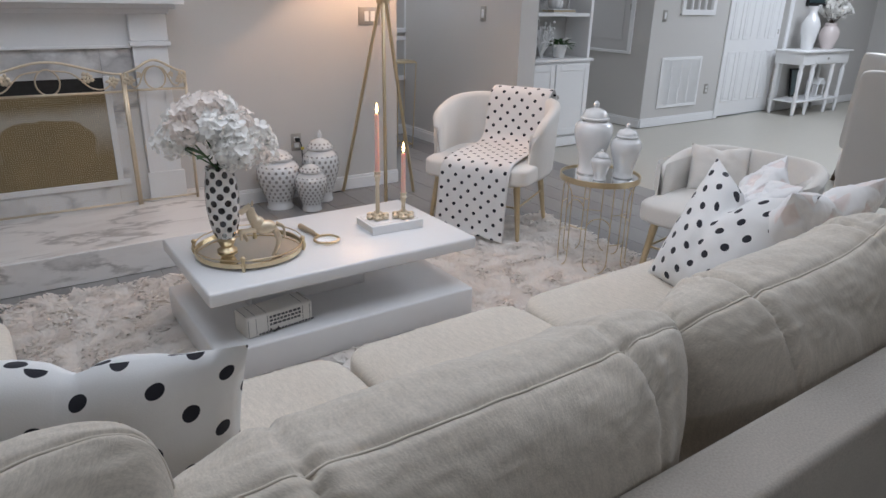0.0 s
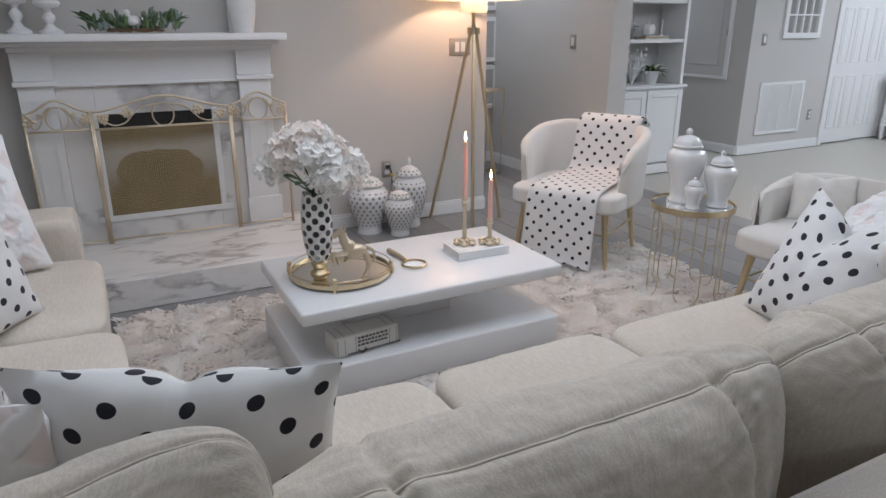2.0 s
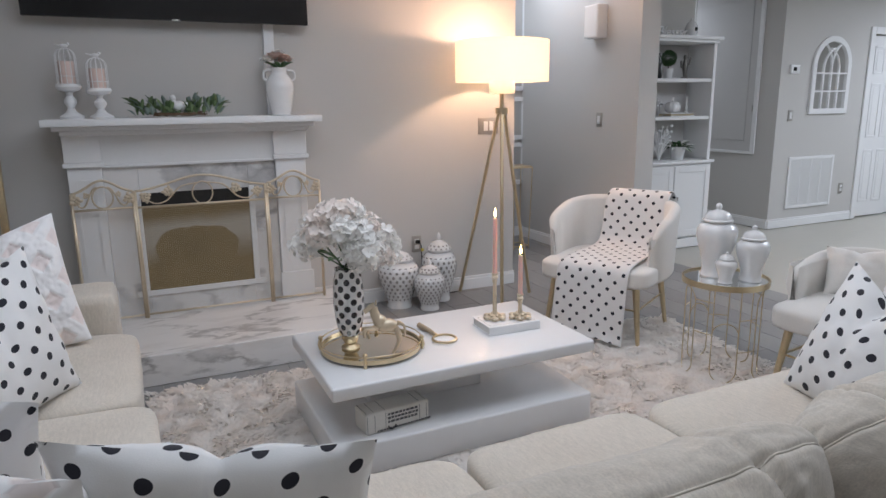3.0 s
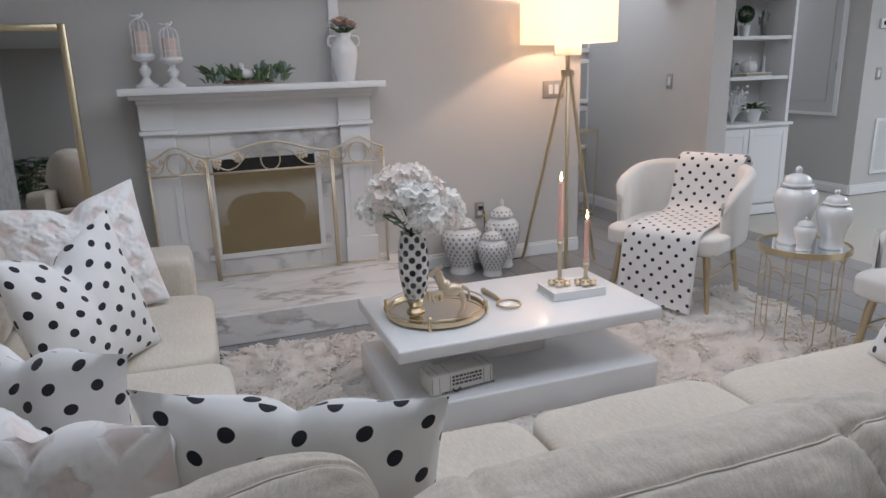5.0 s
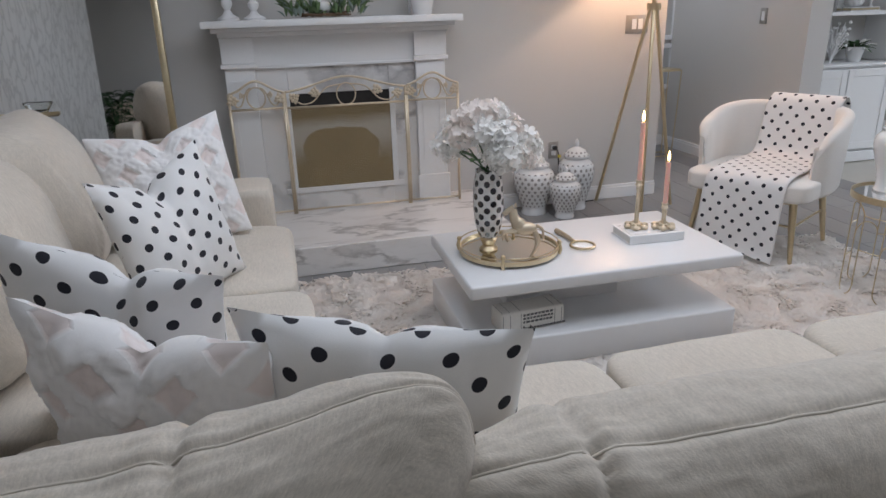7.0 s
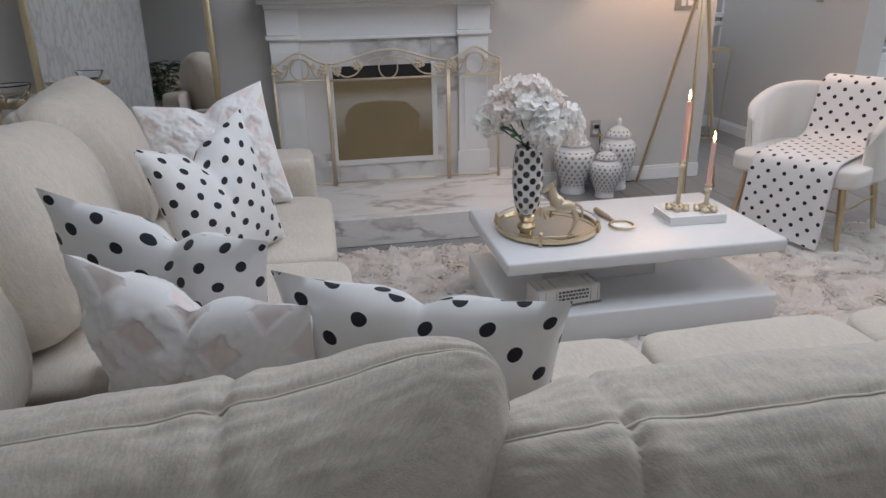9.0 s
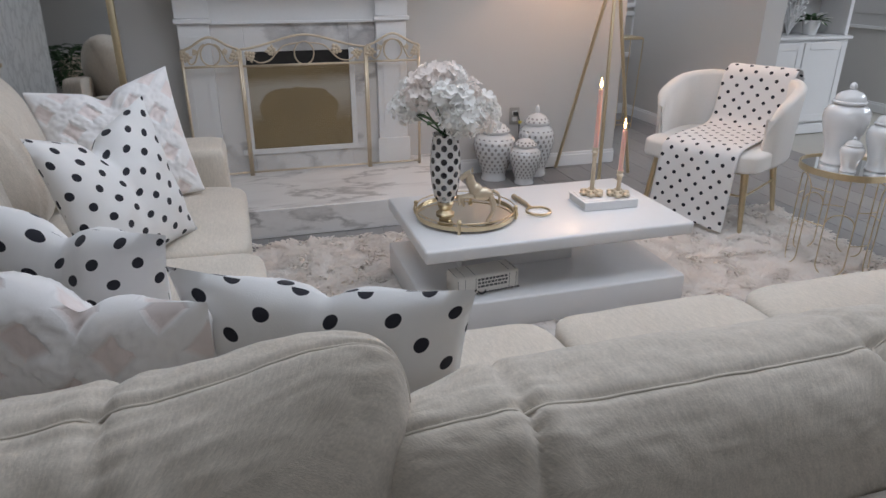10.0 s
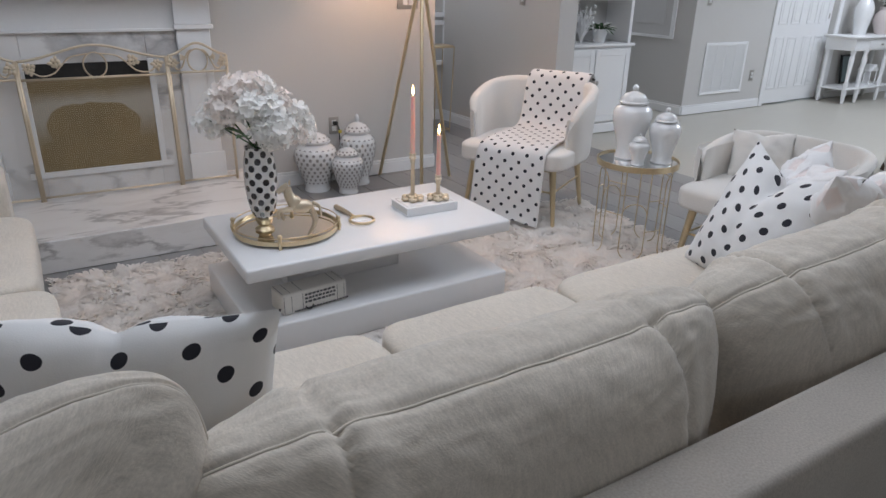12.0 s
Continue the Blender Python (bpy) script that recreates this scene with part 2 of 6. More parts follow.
LENS.node_tree.nodes["Principled BSDF"].inputs["IOR"].default_value = 1.12
PLATE = surface("switch_steel", (0.42, 0.40, 0.37), 0.4, metal=0.6, grain=60, vary=0.05)
GREYPANEL = surface("grey_door_paint", (0.56, 0.55, 0.54), 0.6, vary=0.02)
PAPERWALL = wallpaper("damask_wallpaper")


def tufts(name, a, b, c):
    """Rug strands: every strand its own tone from ivory to blush."""
    m, nodes, links, bs = material(name)
    geo = nodes.new("ShaderNodeNewGeometry")
    n = node(nodes, "ShaderNodeTexNoise", Scale=6.0, Detail=2.0)
    links.new(coords(nodes, links), n.inputs["Vector"])
    tone = mixed(nodes, links, geo.outputs["Random Per Island"], a, b)
    links.new(mixed(nodes, links, ramp(nodes, links, n.outputs[0], 0.45, 0.7), tone, c), bs.inputs["Base Color"])
    bs.inputs["Roughness"].default_value, bs.inputs["Sheen Weight"].default_value = 0.9, 0.3
    return m


def lattice_cloth(name):
    """White plush with short blush squares between woven bands."""
    m, nodes, links, b = material(name)
    tc, mp = nodes.new("ShaderNodeTexCoord"), nodes.new("ShaderNodeMapping")
    mp.inputs["Rotation"].default_value, mp.inputs["Scale"].default_value = (0, 0, radians(45)), (9.0, 9.0, 1)
    warp = node(nodes, "ShaderNodeTexNoise", Scale=60.0, Detail=3.0)
    links.new(coords(nodes, links), warp.inputs["Vector"])
    links.new(tc.outputs["UV"], mp.inputs["Vector"])
    fr, sb, ab = (nodes.new("ShaderNodeVectorMath") for _ in range(3))
    fr.operation, sb.operation, ab.operation = "FRACTION", "SUBTRACT", "ABSOLUTE"
    sb.inputs[1].default_value = (0.5, 0.5, 0)
    links.new(mp.outputs[0], fr.inputs[0]), links.new(fr.outputs[0], sb.inputs[0]), links.new(sb.outputs[0], ab.inputs[0])
    sp = nodes.new("ShaderNodeSeparateXYZ")
    links.new(ab.outputs[0], sp.inputs[0])
    mx = nodes.new("ShaderNodeMath")
    mx.operation = "MAXIMUM"
    links.new(sp.outputs[0], mx.inputs[0]), links.new(sp.outputs[1], mx.inputs[1])
    sq = ramp(nodes, links, mx.outputs[0], 0.285, 0.215)
    links.new(mixed(nodes, links, sq, (0.84, 0.825, 0.82), (0.80, 0.715, 0.69)), b.inputs["Base Color"])
    b.inputs["Roughness"].default_value, b.inputs["Sheen Weight"].default_value = 1.0, 0.5
    h = nodes.new("ShaderNodeMath")
    h.operation = "MULTIPLY_ADD"
    h.inputs[1].default_value = -1.0
    links.new(sq, h.inputs[0])
    fuzz = nodes.new("ShaderNodeMath")
    fuzz.operation = "MULTIPLY_ADD"
    fuzz.inputs[1].default_value = 0.25
    links.new(warp.outputs[0], fuzz.inputs[0]), links.new(h.outputs[0], fuzz.inputs[2])
    bp = node(nodes, "ShaderNodeBump", Strength=0.5, Distance=0.004)
    links.new(fuzz.outputs[0], bp.inputs["Height"]), links.new(bp.outputs[0], b.inputs["Normal"])
    return m


def brass_sheet(name):
    """Tarnished brass curtain: a paler silvery band round a darker brown middle."""
    m, nodes, links, b = material(name)
    vec = coords(nodes, links)
    n = node(nodes, "ShaderNodeTexNoise", Scale=5.0, Detail=4.0)
    links.new(vec, n.inputs["Vector"])
    sp = nodes.new("ShaderNodeSeparateXYZ")
    links.new(vec, sp.inputs[0])

    def calc(kind, x, y=0.0):
        q = nodes.new("ShaderNodeMath")
        q.operation = kind
        for socket, value in zip(q.inputs, (x, y)):
            if isinstance(value, float):
                socket.default_value = value
            else:
                links.new(value, socket)
        return q.outputs[0]
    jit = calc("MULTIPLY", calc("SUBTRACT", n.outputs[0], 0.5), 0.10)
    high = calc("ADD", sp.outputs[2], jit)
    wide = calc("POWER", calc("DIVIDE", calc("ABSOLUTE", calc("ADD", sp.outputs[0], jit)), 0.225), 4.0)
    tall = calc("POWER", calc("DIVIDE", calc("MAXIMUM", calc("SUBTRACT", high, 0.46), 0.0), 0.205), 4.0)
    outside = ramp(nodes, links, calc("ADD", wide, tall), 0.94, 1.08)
    pale_band = calc("MULTIPLY", calc("MULTIPLY", outside, ramp(nodes, links, high, 0.745, 0.675)), ramp(nodes, links, high, 0.44, 0.60))
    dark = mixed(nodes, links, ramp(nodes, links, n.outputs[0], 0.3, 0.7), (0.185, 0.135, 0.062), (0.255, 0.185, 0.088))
    links.new(mixed(nodes, links, calc("MULTIPLY", pale_band, 0.85), dark, (0.43, 0.40, 0.35)), b.inputs["Base Color"])
    b.inputs["Metallic"].default_value, b.inputs["Roughness"].default_value = 0.2, 0.6
    w = node(nodes, "ShaderNodeTexNoise", Scale=300.0, Detail=1.0)
    links.new(vec, w.inputs["Vector"])
    bp = node(nodes, "ShaderNodeBump", Strength=0.06, Distance=0.0006)
    links.new(w.outputs[0], bp.inputs["Height"]), links.new(bp.outputs[0], b.inputs["Normal"])
    return m


DOTS3 = dotted("polka_dot_cotton_wide", 0.100, 0.0128)
PILE = tufts("shag_strands", (0.90, 0.875, 0.84), (0.86, 0.81, 0.765), (0.87, 0.79, 0.73))
LATTICE = lattice_cloth("plush_lattice")
BRASSSHEET = brass_sheet("brass_curtain")
# Grey that stands for the shade inside the jars' holes.
JAR_HOLE_SHADE = surface("jar_hole_shade", (0.30, 0.29, 0.28), 0.9, vary=0.1, bump=0)
BLUSHWAX = surface("blush_pillar_wax", (0.78, 0.62, 0.56), 0.5, vary=0.03, bump=0)
LEAF2 = surface("olive_leaf", (0.13, 0.20, 0.09), 0.6, grain=30, vary=0.3, bump=0.1)
PALEBLUSH = surface("pale_blush_petal", (0.93, 0.865, 0.82), 0.8, grain=40, vary=0.05, bump=0.1)
PALEWOOD = surface("pale_turned_wood", (0.44, 0.34, 0.23), 0.45, grain=15, vary=0.2, scale=(4, 0.6, 4))
INK = surface("grey_print_ink", (0.10, 0.10, 0.105), 0.8, vary=0.2, bump=0)


def let_through(m, colour, share):
    """Thin cloth, petals and strands pass some light."""
    nodes, links = m.node_tree.nodes, m.node_tree.links
    tr, ms = nodes.new("ShaderNodeBsdfTranslucent"), nodes.new("ShaderNodeMixShader")
    tr.inputs["Color"].default_value, ms.inputs[0].default_value = (*colour, 1), share
    links.new(nodes["Principled BSDF"].outputs[0], ms.inputs[1]), links.new(tr.outputs[0], ms.inputs[2])
    links.new(ms.outputs[0], nodes["Material Output"].inputs["Surface"])


for pm, pc in ((PETAL, (0.95, 0.94, 0.92)), (BLUSHPETAL, (0.88, 0.72, 0.64)), (PALEBLUSH, (0.94, 0.88, 0.84)), (PILE, (0.92, 0.88, 0.84))):
    let_through(pm, pc, 0.42)

# ---- mesh helpers ----
def part(name, bm, mat, parent=None, label="", smooth=38, kind=""):
    me = bpy.data.meshes.new(name)
    bmesh.ops.recalc_face_normals(bm, faces=bm.faces[:])
    bm.to_mesh(me)
    bm.free()
    me.materials.append(mat)
    if smooth:
        me.shade_smooth()
        me.set_sharp_from_angle(angle=radians(smooth))
    ob = new(name, me)
    ob.parent = parent
    return tagged(ob, label=label, kind=kind)


def thing(name, m, label, category, group="", kind=""):
    ob = new(name)
    ob.empty_display_size = 0.1
    ob.matrix_world = m
    return tagged(ob, label, category, group, kind)


def box(bm, lo, hi, bevel=0.0, seg=2, turn=None):
    vs = [bm.verts.new((x, y, z)) for x in (lo[0], hi[0]) for y in (lo[1], hi[1]) for z in (lo[2], hi[2])]
    fs = [bm.faces.new([vs[i] for i in q]) for q in ((0, 1, 3, 2), (4, 6, 7, 5), (0, 4, 5, 1), (2, 3, 7, 6), (0, 2, 6, 4), (1, 5, 7, 3))]
    if bevel:
        es = list({e for f in fs for e in f.edges})
        made = bmesh.ops.bevel(bm, geom=es, offset=bevel, segments=seg, profile=0.5, affect="EDGES")
        vs = list({v for f in made["faces"] for v in f.verts} | {v for v in vs if v.is_valid})
    if turn is not None:
        bmesh.ops.transform(bm, matrix=turn, verts=vs)
    return bm


def boxed(lo, hi, bevel=0.0, seg=2):
    return box(bmesh.new(), lo, hi, bevel, seg)


def lathe(bm, profile, seg=32, at=(0, 0, 0), uv=False):
    rings = []
    for r, z in profile:
        if r < 1e-5:
            rings.append([bm.verts.new((at[0], at[1], at[2] + z))])
        else:
            rings.append([bm.verts.new((at[0] + r * math.cos(2 * math.pi * i / seg), at[1] + r * math.sin(2 * math.pi * i / seg), at[2] + z)) for i in range(seg)])
    layer = bm.loops.layers.uv.verify() if uv else None
    rmax, run = max(r for r, _ in profile), 0.0
    for k in range(len(rings) - 1):
        a, b = rings[k], rings[k + 1]
        step = math.hypot(profile[k + 1][0] - profile[k][0], profile[k + 1][1] - profile[k][1])
        for i in range(seg):
            j = (i + 1) % seg
            if len(a) == 1 and len(b) == 1:
                continue
            quad = [a[0], b[j], b[i]] if len(a) == 1 else [a[i], a[j], b[0]] if len(b) == 1 else [a[i], a[j], b[j], b[i]]
            f = bm.faces.new(quad)
            if uv and len(quad) == 4:
                for lp, (u, v) in zip(f.loops, ((i, 0), (i + 1, 0), (i + 1, 1), (i, 1))):
                    lp[layer].uv = (u / seg * 2 * math.pi * rmax, run + v * step)
        run += step
    return bm


def tube(bm, pts, r, seg=8, closed=False, ends=True, taper=None):
    pts = [Vector(p) for p in pts]
    n, rings, up = len(pts), [], None
    for i, p in enumerate(pts):
        a, b = (pts[i - 1], pts[(i + 1) % n]) if closed else (pts[max(i - 1, 0)], pts[min(i + 1, n - 1)])
        d = (b - a).normalized()
        if up is None:
            up = d.orthogonal().normalized()
        up = (up - d * up.dot(d)).normalized()
        side = d.cross(up)
        rr = r if taper is None else r + (taper - r) * i / max(n - 1, 1)
        rings.append([bm.verts.new(p + rr * (math.cos(2 * math.pi * k / seg) * up + math.sin(2 * math.pi * k / seg) * side)) for k in range(seg)])
    for i in range(n if closed else n - 1):
        a, b = rings[i], rings[(i + 1) % n]
        shift = 0
        if closed and i == n - 1:
            shift = min(range(seg), key=lambda s: (a[0].co - b[s].co).length)
        for k in range(seg):
            bm.faces.new([a[k], a[(k + 1) % seg], b[(k + 1 + shift) % seg], b[(k + shift) % seg]])
    if ends and not closed:
        bm.faces.new(rings[0][::-1]), bm.faces.new(rings[-1])
    return bm


def ball(bm, c, r, sub=2, scale=(1, 1, 1)):
    return bmesh.ops.create_icosphere(bm, subdivisions=sub, radius=r, matrix=Matrix.Translation(c) @ Matrix.Diagonal((*scale, 1)))["verts"]


def puff(size, k=5.0, n=20, shape=None, kx=None):
    """A stuffed block: a cube of grid faces drawn in to a rounded, bulging form; UV in metres. shape(u, v, w, p) may move a point."""
    bm = bmesh.new()
    layer = bm.loops.layers.uv.verify()
    hx, hy, hz = (s / 2 for s in size)
    cache = {}

    def vert(p):
        key = tuple(round(c, 5) for c in p)
        if key not in cache:
            ex = kx or k
            norm = (abs(p[0]) ** ex + (abs(p[1]) ** k + abs(p[2]) ** k) ** (ex / k)) ** (1 / ex)
            q = Vector(p) / norm
            co = Vector((q.x * hx, q.y * hy, q.z * hz))
            cache[key] = bm.verts.new(shape(q.x, q.y, q.z, co) if shape else co)
        return cache[key]

    for axis in range(3):
        others = [a for a in range(3) if a != axis]
        for sign in (-1, 1):
            for i in range(n):
                for j in range(n):
                    quad, uvs = [], []
                    for di, dj in ((0, 0), (1, 0), (1, 1), (0, 1)):
                        p = [0, 0, 0]
                        p[axis] = sign
                        p[others[0]], p[others[1]] = 2 * (i + di) / n - 1, 2 * (j + dj) / n - 1
                        quad.append(vert(p))
                        uvs.append((p[others[0]] * (hx, hy, hz)[others[0]], p[others[1]] * (hx, hy, hz)[others[1]]))
                    f = bm.faces.new(quad)
                    for lp, uv in zip(f.loops, uvs):
                        lp[layer].uv = uv
    return bm


def pillow(w, h, thick, dent=0.0, n=26, seed=0, wrinkle=0.006, ear=0.05, dent_width=0.3, relief=None, bend=0.0):
    """A square stuffed cushion standing in the xz plane, its base at z = 0; dent: how far its top edge is chopped in."""
    bm = bmesh.new()
    layer = bm.loops.layers.uv.verify()
    grid = {}

    def bulge(a):
        return max(0.0, 1 - abs(a) ** 2.2) ** 0.56
    reach = [0.0]
    for i in range(n):
        a, b = 2 * i / n - 1, 2 * (i + 1) / n - 1
        reach.append(reach[-1] + math.hypot(w / n, thick / 2 * (bulge(b) - bulge(a))))
    for side in (-1, 1):
        for i in range(n + 1):
            for j in range(n + 1):
                rim = i in (0, n) or j in (0, n)
                if rim and side == 1:
                    grid[side, i, j] = grid[-1, i, j]
                    continue
                u, v = 2 * i / n - 1, 2 * j / n - 1
                full = bulge(u) * bulge(v)
                x = u * w / 2 * (1 - ear * (1 - v * v))
                z = v * h / 2 * (1 - ear * (1 - u * u))
                drop = dent * (0.75 * max(0.0, 1 - abs(u) / 0.98) ** 1.15 + 0.4 * math.exp(-(u / (dent_width * 0.5)) ** 2)) * ((v + 1) / 2) ** 1.6
                z -= drop
                p = Vector((u * 2.2 + seed * 3.1, v * 2.2, side * 0.7 + seed))
                crease = wrinkle * (noise.noise(p * 1.3) + 0.6 * noise.noise(p * 3.1)) + wrinkle * 0.5 * max(0.0, noise.noise(Vector((u * 7 + v * 4, v * 2.5 - u * 2, seed * 2.3))))
                if dent:
                    crease += wrinkle * 1.3 * math.exp(-(u / 0.5) ** 2) * (v + 1) * 0.5 * math.sin(9 * abs(u) + 5 * v)
                if relief:
                    crease += relief(reach[i] - reach[n] / 2 + side * 0.013, reach[j] - reach[n] / 2 + side * 0.007, seed) * min(1.0, full * 2.4)
                y = side * (thick / 2 * full * (1 - 0.55 * dent / max(h, 0.01) * math.exp(-(u / (dent_width * 0.6)) ** 2) * (v + 1)) + crease * (0 if rim else 1))
                y -= bend * (abs(u) - 0.5) * ((v + 1) / 2) ** 1.2
                grid[side, i, j] = bm.verts.new((x, y, z + h / 2))
    for side in (-1, 1):
        for i in range(n):
            for j in range(n):
                f = bm.faces.new([grid[side, i, j], grid[side, i + 1, j], grid[side, i + 1, j + 1], grid[side, i, j + 1]])
                for lp, (a, b) in zip(f.loops, ((i, j), (i + 1, j), (i + 1, j + 1), (i, j + 1))):
                    lp[layer].uv = (reach[a] - reach[n] / 2 + side * 0.013, reach[b] - reach[n] / 2 + side * 0.007)
    return bm


def arc(c, r, a0, a1, n, plane="xz", y=0.0):
    out = []
    for i in range(n + 1):
        a = radians(a0 + (a1 - a0) * i / n)
        u, v = c[0] + r * math.cos(a), c[1] + r * math.sin(a)
        out.append((u, y, v) if plane == "xz" else (u, v, y) if plane == "xy" else (y, u, v))
    return out


def smooth_line(pts, n=8):
    """A curve through the points."""
    pts = [Vector(p) for p in pts]
    out = []
    for i in range(len(pts) - 1):
        p0, p1, p2, p3 = pts[max(i - 1, 0)], pts[i], pts[i + 1], pts[min(i + 2, len(pts) - 1)]
        for k in range(n):
            t = k / n
            out.append(0.5 * (2 * p1 + (p2 - p0) * t + (2 * p0 - 5 * p1 + 4 * p2 - p3) * t * t + (3 * p1 - p0 - 3 * p2 + p3) * t ** 3))
    return out + [pts[-1]]

# ---- room ----
def wall(name, lo, hi, mat=WALL, label="matt greige painted wall"):
    ob = part(name, boxed(lo, hi), mat, label=label, smooth=0, kind="structure")
    ob["category"] = "wall"
    return ob


H = ROOM_H
wall("wall_fireplace", (-2.0, 4.265, 0), (2.571, 4.385, H))
wall("wall_passage_side", (2.451, 4.385, 0), (2.571, 5.86, H))
wall("wall_passage_end", (2.451, 5.86, 0), (3.61, 5.98, H))
wall("wall_partition", (3.61, 4.14, 0), (3.79, 6.5, H))
wall("wall_niche", (3.79, 4.97, 0), (4.96, 5.09, H))
wall("wall_hall_left", (4.84, 5.09, 0), (4.96, 8.0, H))
wall("wall_hall_end", (4.84, 8.0, 0), (6.2, 8.12, H))
wall("wall_hall_right", (6.085, 5.005, 0), (6.205, 8.0, H))
DOOR_L, DOOR_R, DOOR_H = 7.50, 8.70, 2.04
wall("wall_grille", (6.085, 4.885, 0), (DOOR_L, 5.005, H))
wall("wall_over_door", (DOOR_L, 4.885, DOOR_H), (DOOR_R, 5.005, H))
wall("wall_console", (DOOR_R, 4.885, 0), (11.0, 5.005, H))
wall("wall_right", (11.0, -3.0, 0), (11.12, 5.005, H))
wall("wall_back", (-3.02, -3.12, 0), (11.12, -3.0, H))
wall("wall_left", (-2.12, -0.32, 0), (-2.0, 4.385, H), PAPERWALL, "pale grey damask papered wall")
wall("wall_left_rear", (-3.02, -3.0, 0), (-2.9, 4.385, H))
wall("wall_left_front", (-2.9, 4.265, 0), (-2.121, 4.385, H))
wall("wall_left_return", (-2.9, -0.44, 0), (-2.121, -0.32, H))
wall("wall_closet", (7.3, 5.6, 0), (8.9, 5.7, H))
tagged(part("ceiling", boxed((-3.02, -3.12, H), (11.12, 8.12, H + 0.1)), CEIL, label="flat white ceiling", smooth=0, kind="structure"), category="ceiling")
floor = part("floor", boxed((-3.02, -3.12, -0.12), (11.12, 8.12, -0.006)), FLOORCREAM, label="cream and grey wood-look board floor", smooth=0, kind="structure")
tagged(floor, category="floor")


def baseboard(x0, y0, x1, y1, face):
    """A board along a wall from one point to another; face: the way it looks."""
    bm = bmesh.new()
    fx, fy = face
    a, b, d = 0.016, 0.010, 0.1
    lo = (min(x0, x1, x0 + fx * a, x1 + fx * a), min(y0, y1, y0 + fy * a, y1 + fy * a), 0)
    hi = (max(x0, x1, x0 + fx * a, x1 + fx * a), max(y0, y1, y0 + fy * a, y1 + fy * a), d * 0.8)
    box(bm, lo, hi, 0.002, 1)
    lo2 = (min(x0, x1, x0 + fx * b, x1 + fx * b), min(y0, y1, y0 + fy * b, y1 + fy * b), d * 0.8)
    hi2 = (max(x0, x1, x0 + fx * b, x1 + fx * b), max(y0, y1, y0 + fy * b, y1 + fy * b), d)
    box(bm, lo2, hi2, 0.003, 2)
    ob = part("baseboard", bm, WHITE, label="white moulded baseboard", kind="structure")
    ob["category"] = "baseboard"


for b in ((1.2, 4.265, 2.571, 4.265, (0, -1)), (-2.0, 4.265, -0.45, 4.265, (0, -1)), (2.571, 4.265, 2.571, 5.86, (1, 0)), (3.61, 4.14, 3.61, 5.86, (-1, 0)),
          (2.587, 5.86, 3.594, 5.86, (0, -1)), (3.61, 4.14, 3.79, 4.14, (0, -1)), (6.085, 4.885, 6.085, 8.0, (-1, 0)), (6.085, 4.885, 7.42, 4.885, (0, -1)),
          (8.79, 4.885, 11.0, 4.885, (0, -1)), (-2.0, -0.32, -2.0, 4.249, (1, 0)), (-2.9, -3.0, 11.0, -3.0, (0, 1)), (4.96, 5.0, 4.96, 8.0, (1, 0)), (4.976, 8.0, 6.069, 8.0, (0, -1))):
    baseboard(*b)

# ---- sectional sofa ----
sofa = thing("sectional_sofa", pose(0, 1.0, 0), "oatmeal linen corner sofa with loose back cushions and rolled seams", "sofa")
SO = Vector((0, 1.0, 0))


def sofa_box(name, lo, hi, cloth=LINEN, label=""):
    size = [b - a for a, b in zip(lo, hi)]
    mid = Vector([(a + b) / 2 for a, b in zip(lo, hi)]) - SO

    bm = puff(size, 24, 14)
    bmesh.ops.translate(bm, vec=mid, verts=bm.verts[:])
    return part(name, bm, cloth, sofa, label, smooth=60)


sofa_box("seat_base", (-1.02, 0.46, 0.07), (2.21, 1.40, 0.31))
sofa_box("seat_base", (-1.02, 1.402, 0.07), (-0.06, 2.90, 0.31))
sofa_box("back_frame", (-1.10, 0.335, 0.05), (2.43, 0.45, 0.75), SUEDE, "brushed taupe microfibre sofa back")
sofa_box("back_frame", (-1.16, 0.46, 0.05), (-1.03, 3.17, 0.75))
sofa_box("arm", (-1.02, 2.905, 0.05), (-0.11, 3.17, 0.62))
sofa_box("arm", (2.22, 0.46, 0.05), (2.43, 1.40, 0.62))


def seat_cushion(x0, x1, y0, y1, seed):
    size = (x1 - x0, y1 - y0, 0.17)

    def shape(u, v, w, p):
        top = max(0.0, w)
        p.z += 0.022 * top * (1 - u * u) * (1 - v * v)
        p.z += 0.005 * noise.noise(Vector((u * 2 + seed, v * 2, w)))
        return p
    bm = puff(size, 9, 22, shape)
    bmesh.ops.translate(bm, vec=Vector(((x0 + x1) / 2, (y0 + y1) / 2, 0.385)) - SO, verts=bm.verts[:])
    part("seat_cushion", bm, LINEN, sofa, smooth=70)


for i, (x0, x1, y0, y1) in enumerate(((-0.70, 0.00, 0.60, 1.44), (0.005, 0.70, 0.60, 1.44), (0.705, 1.30, 0.60, 1.44), (1.305, 2.21, 0.60, 1.44),
                                      (-0.90, 0.00, 1.45, 2.14), (-0.90, -0.04, 2.145, 2.90))):
    seat_cushion(x0, x1, y0, y1, i * 3.3)


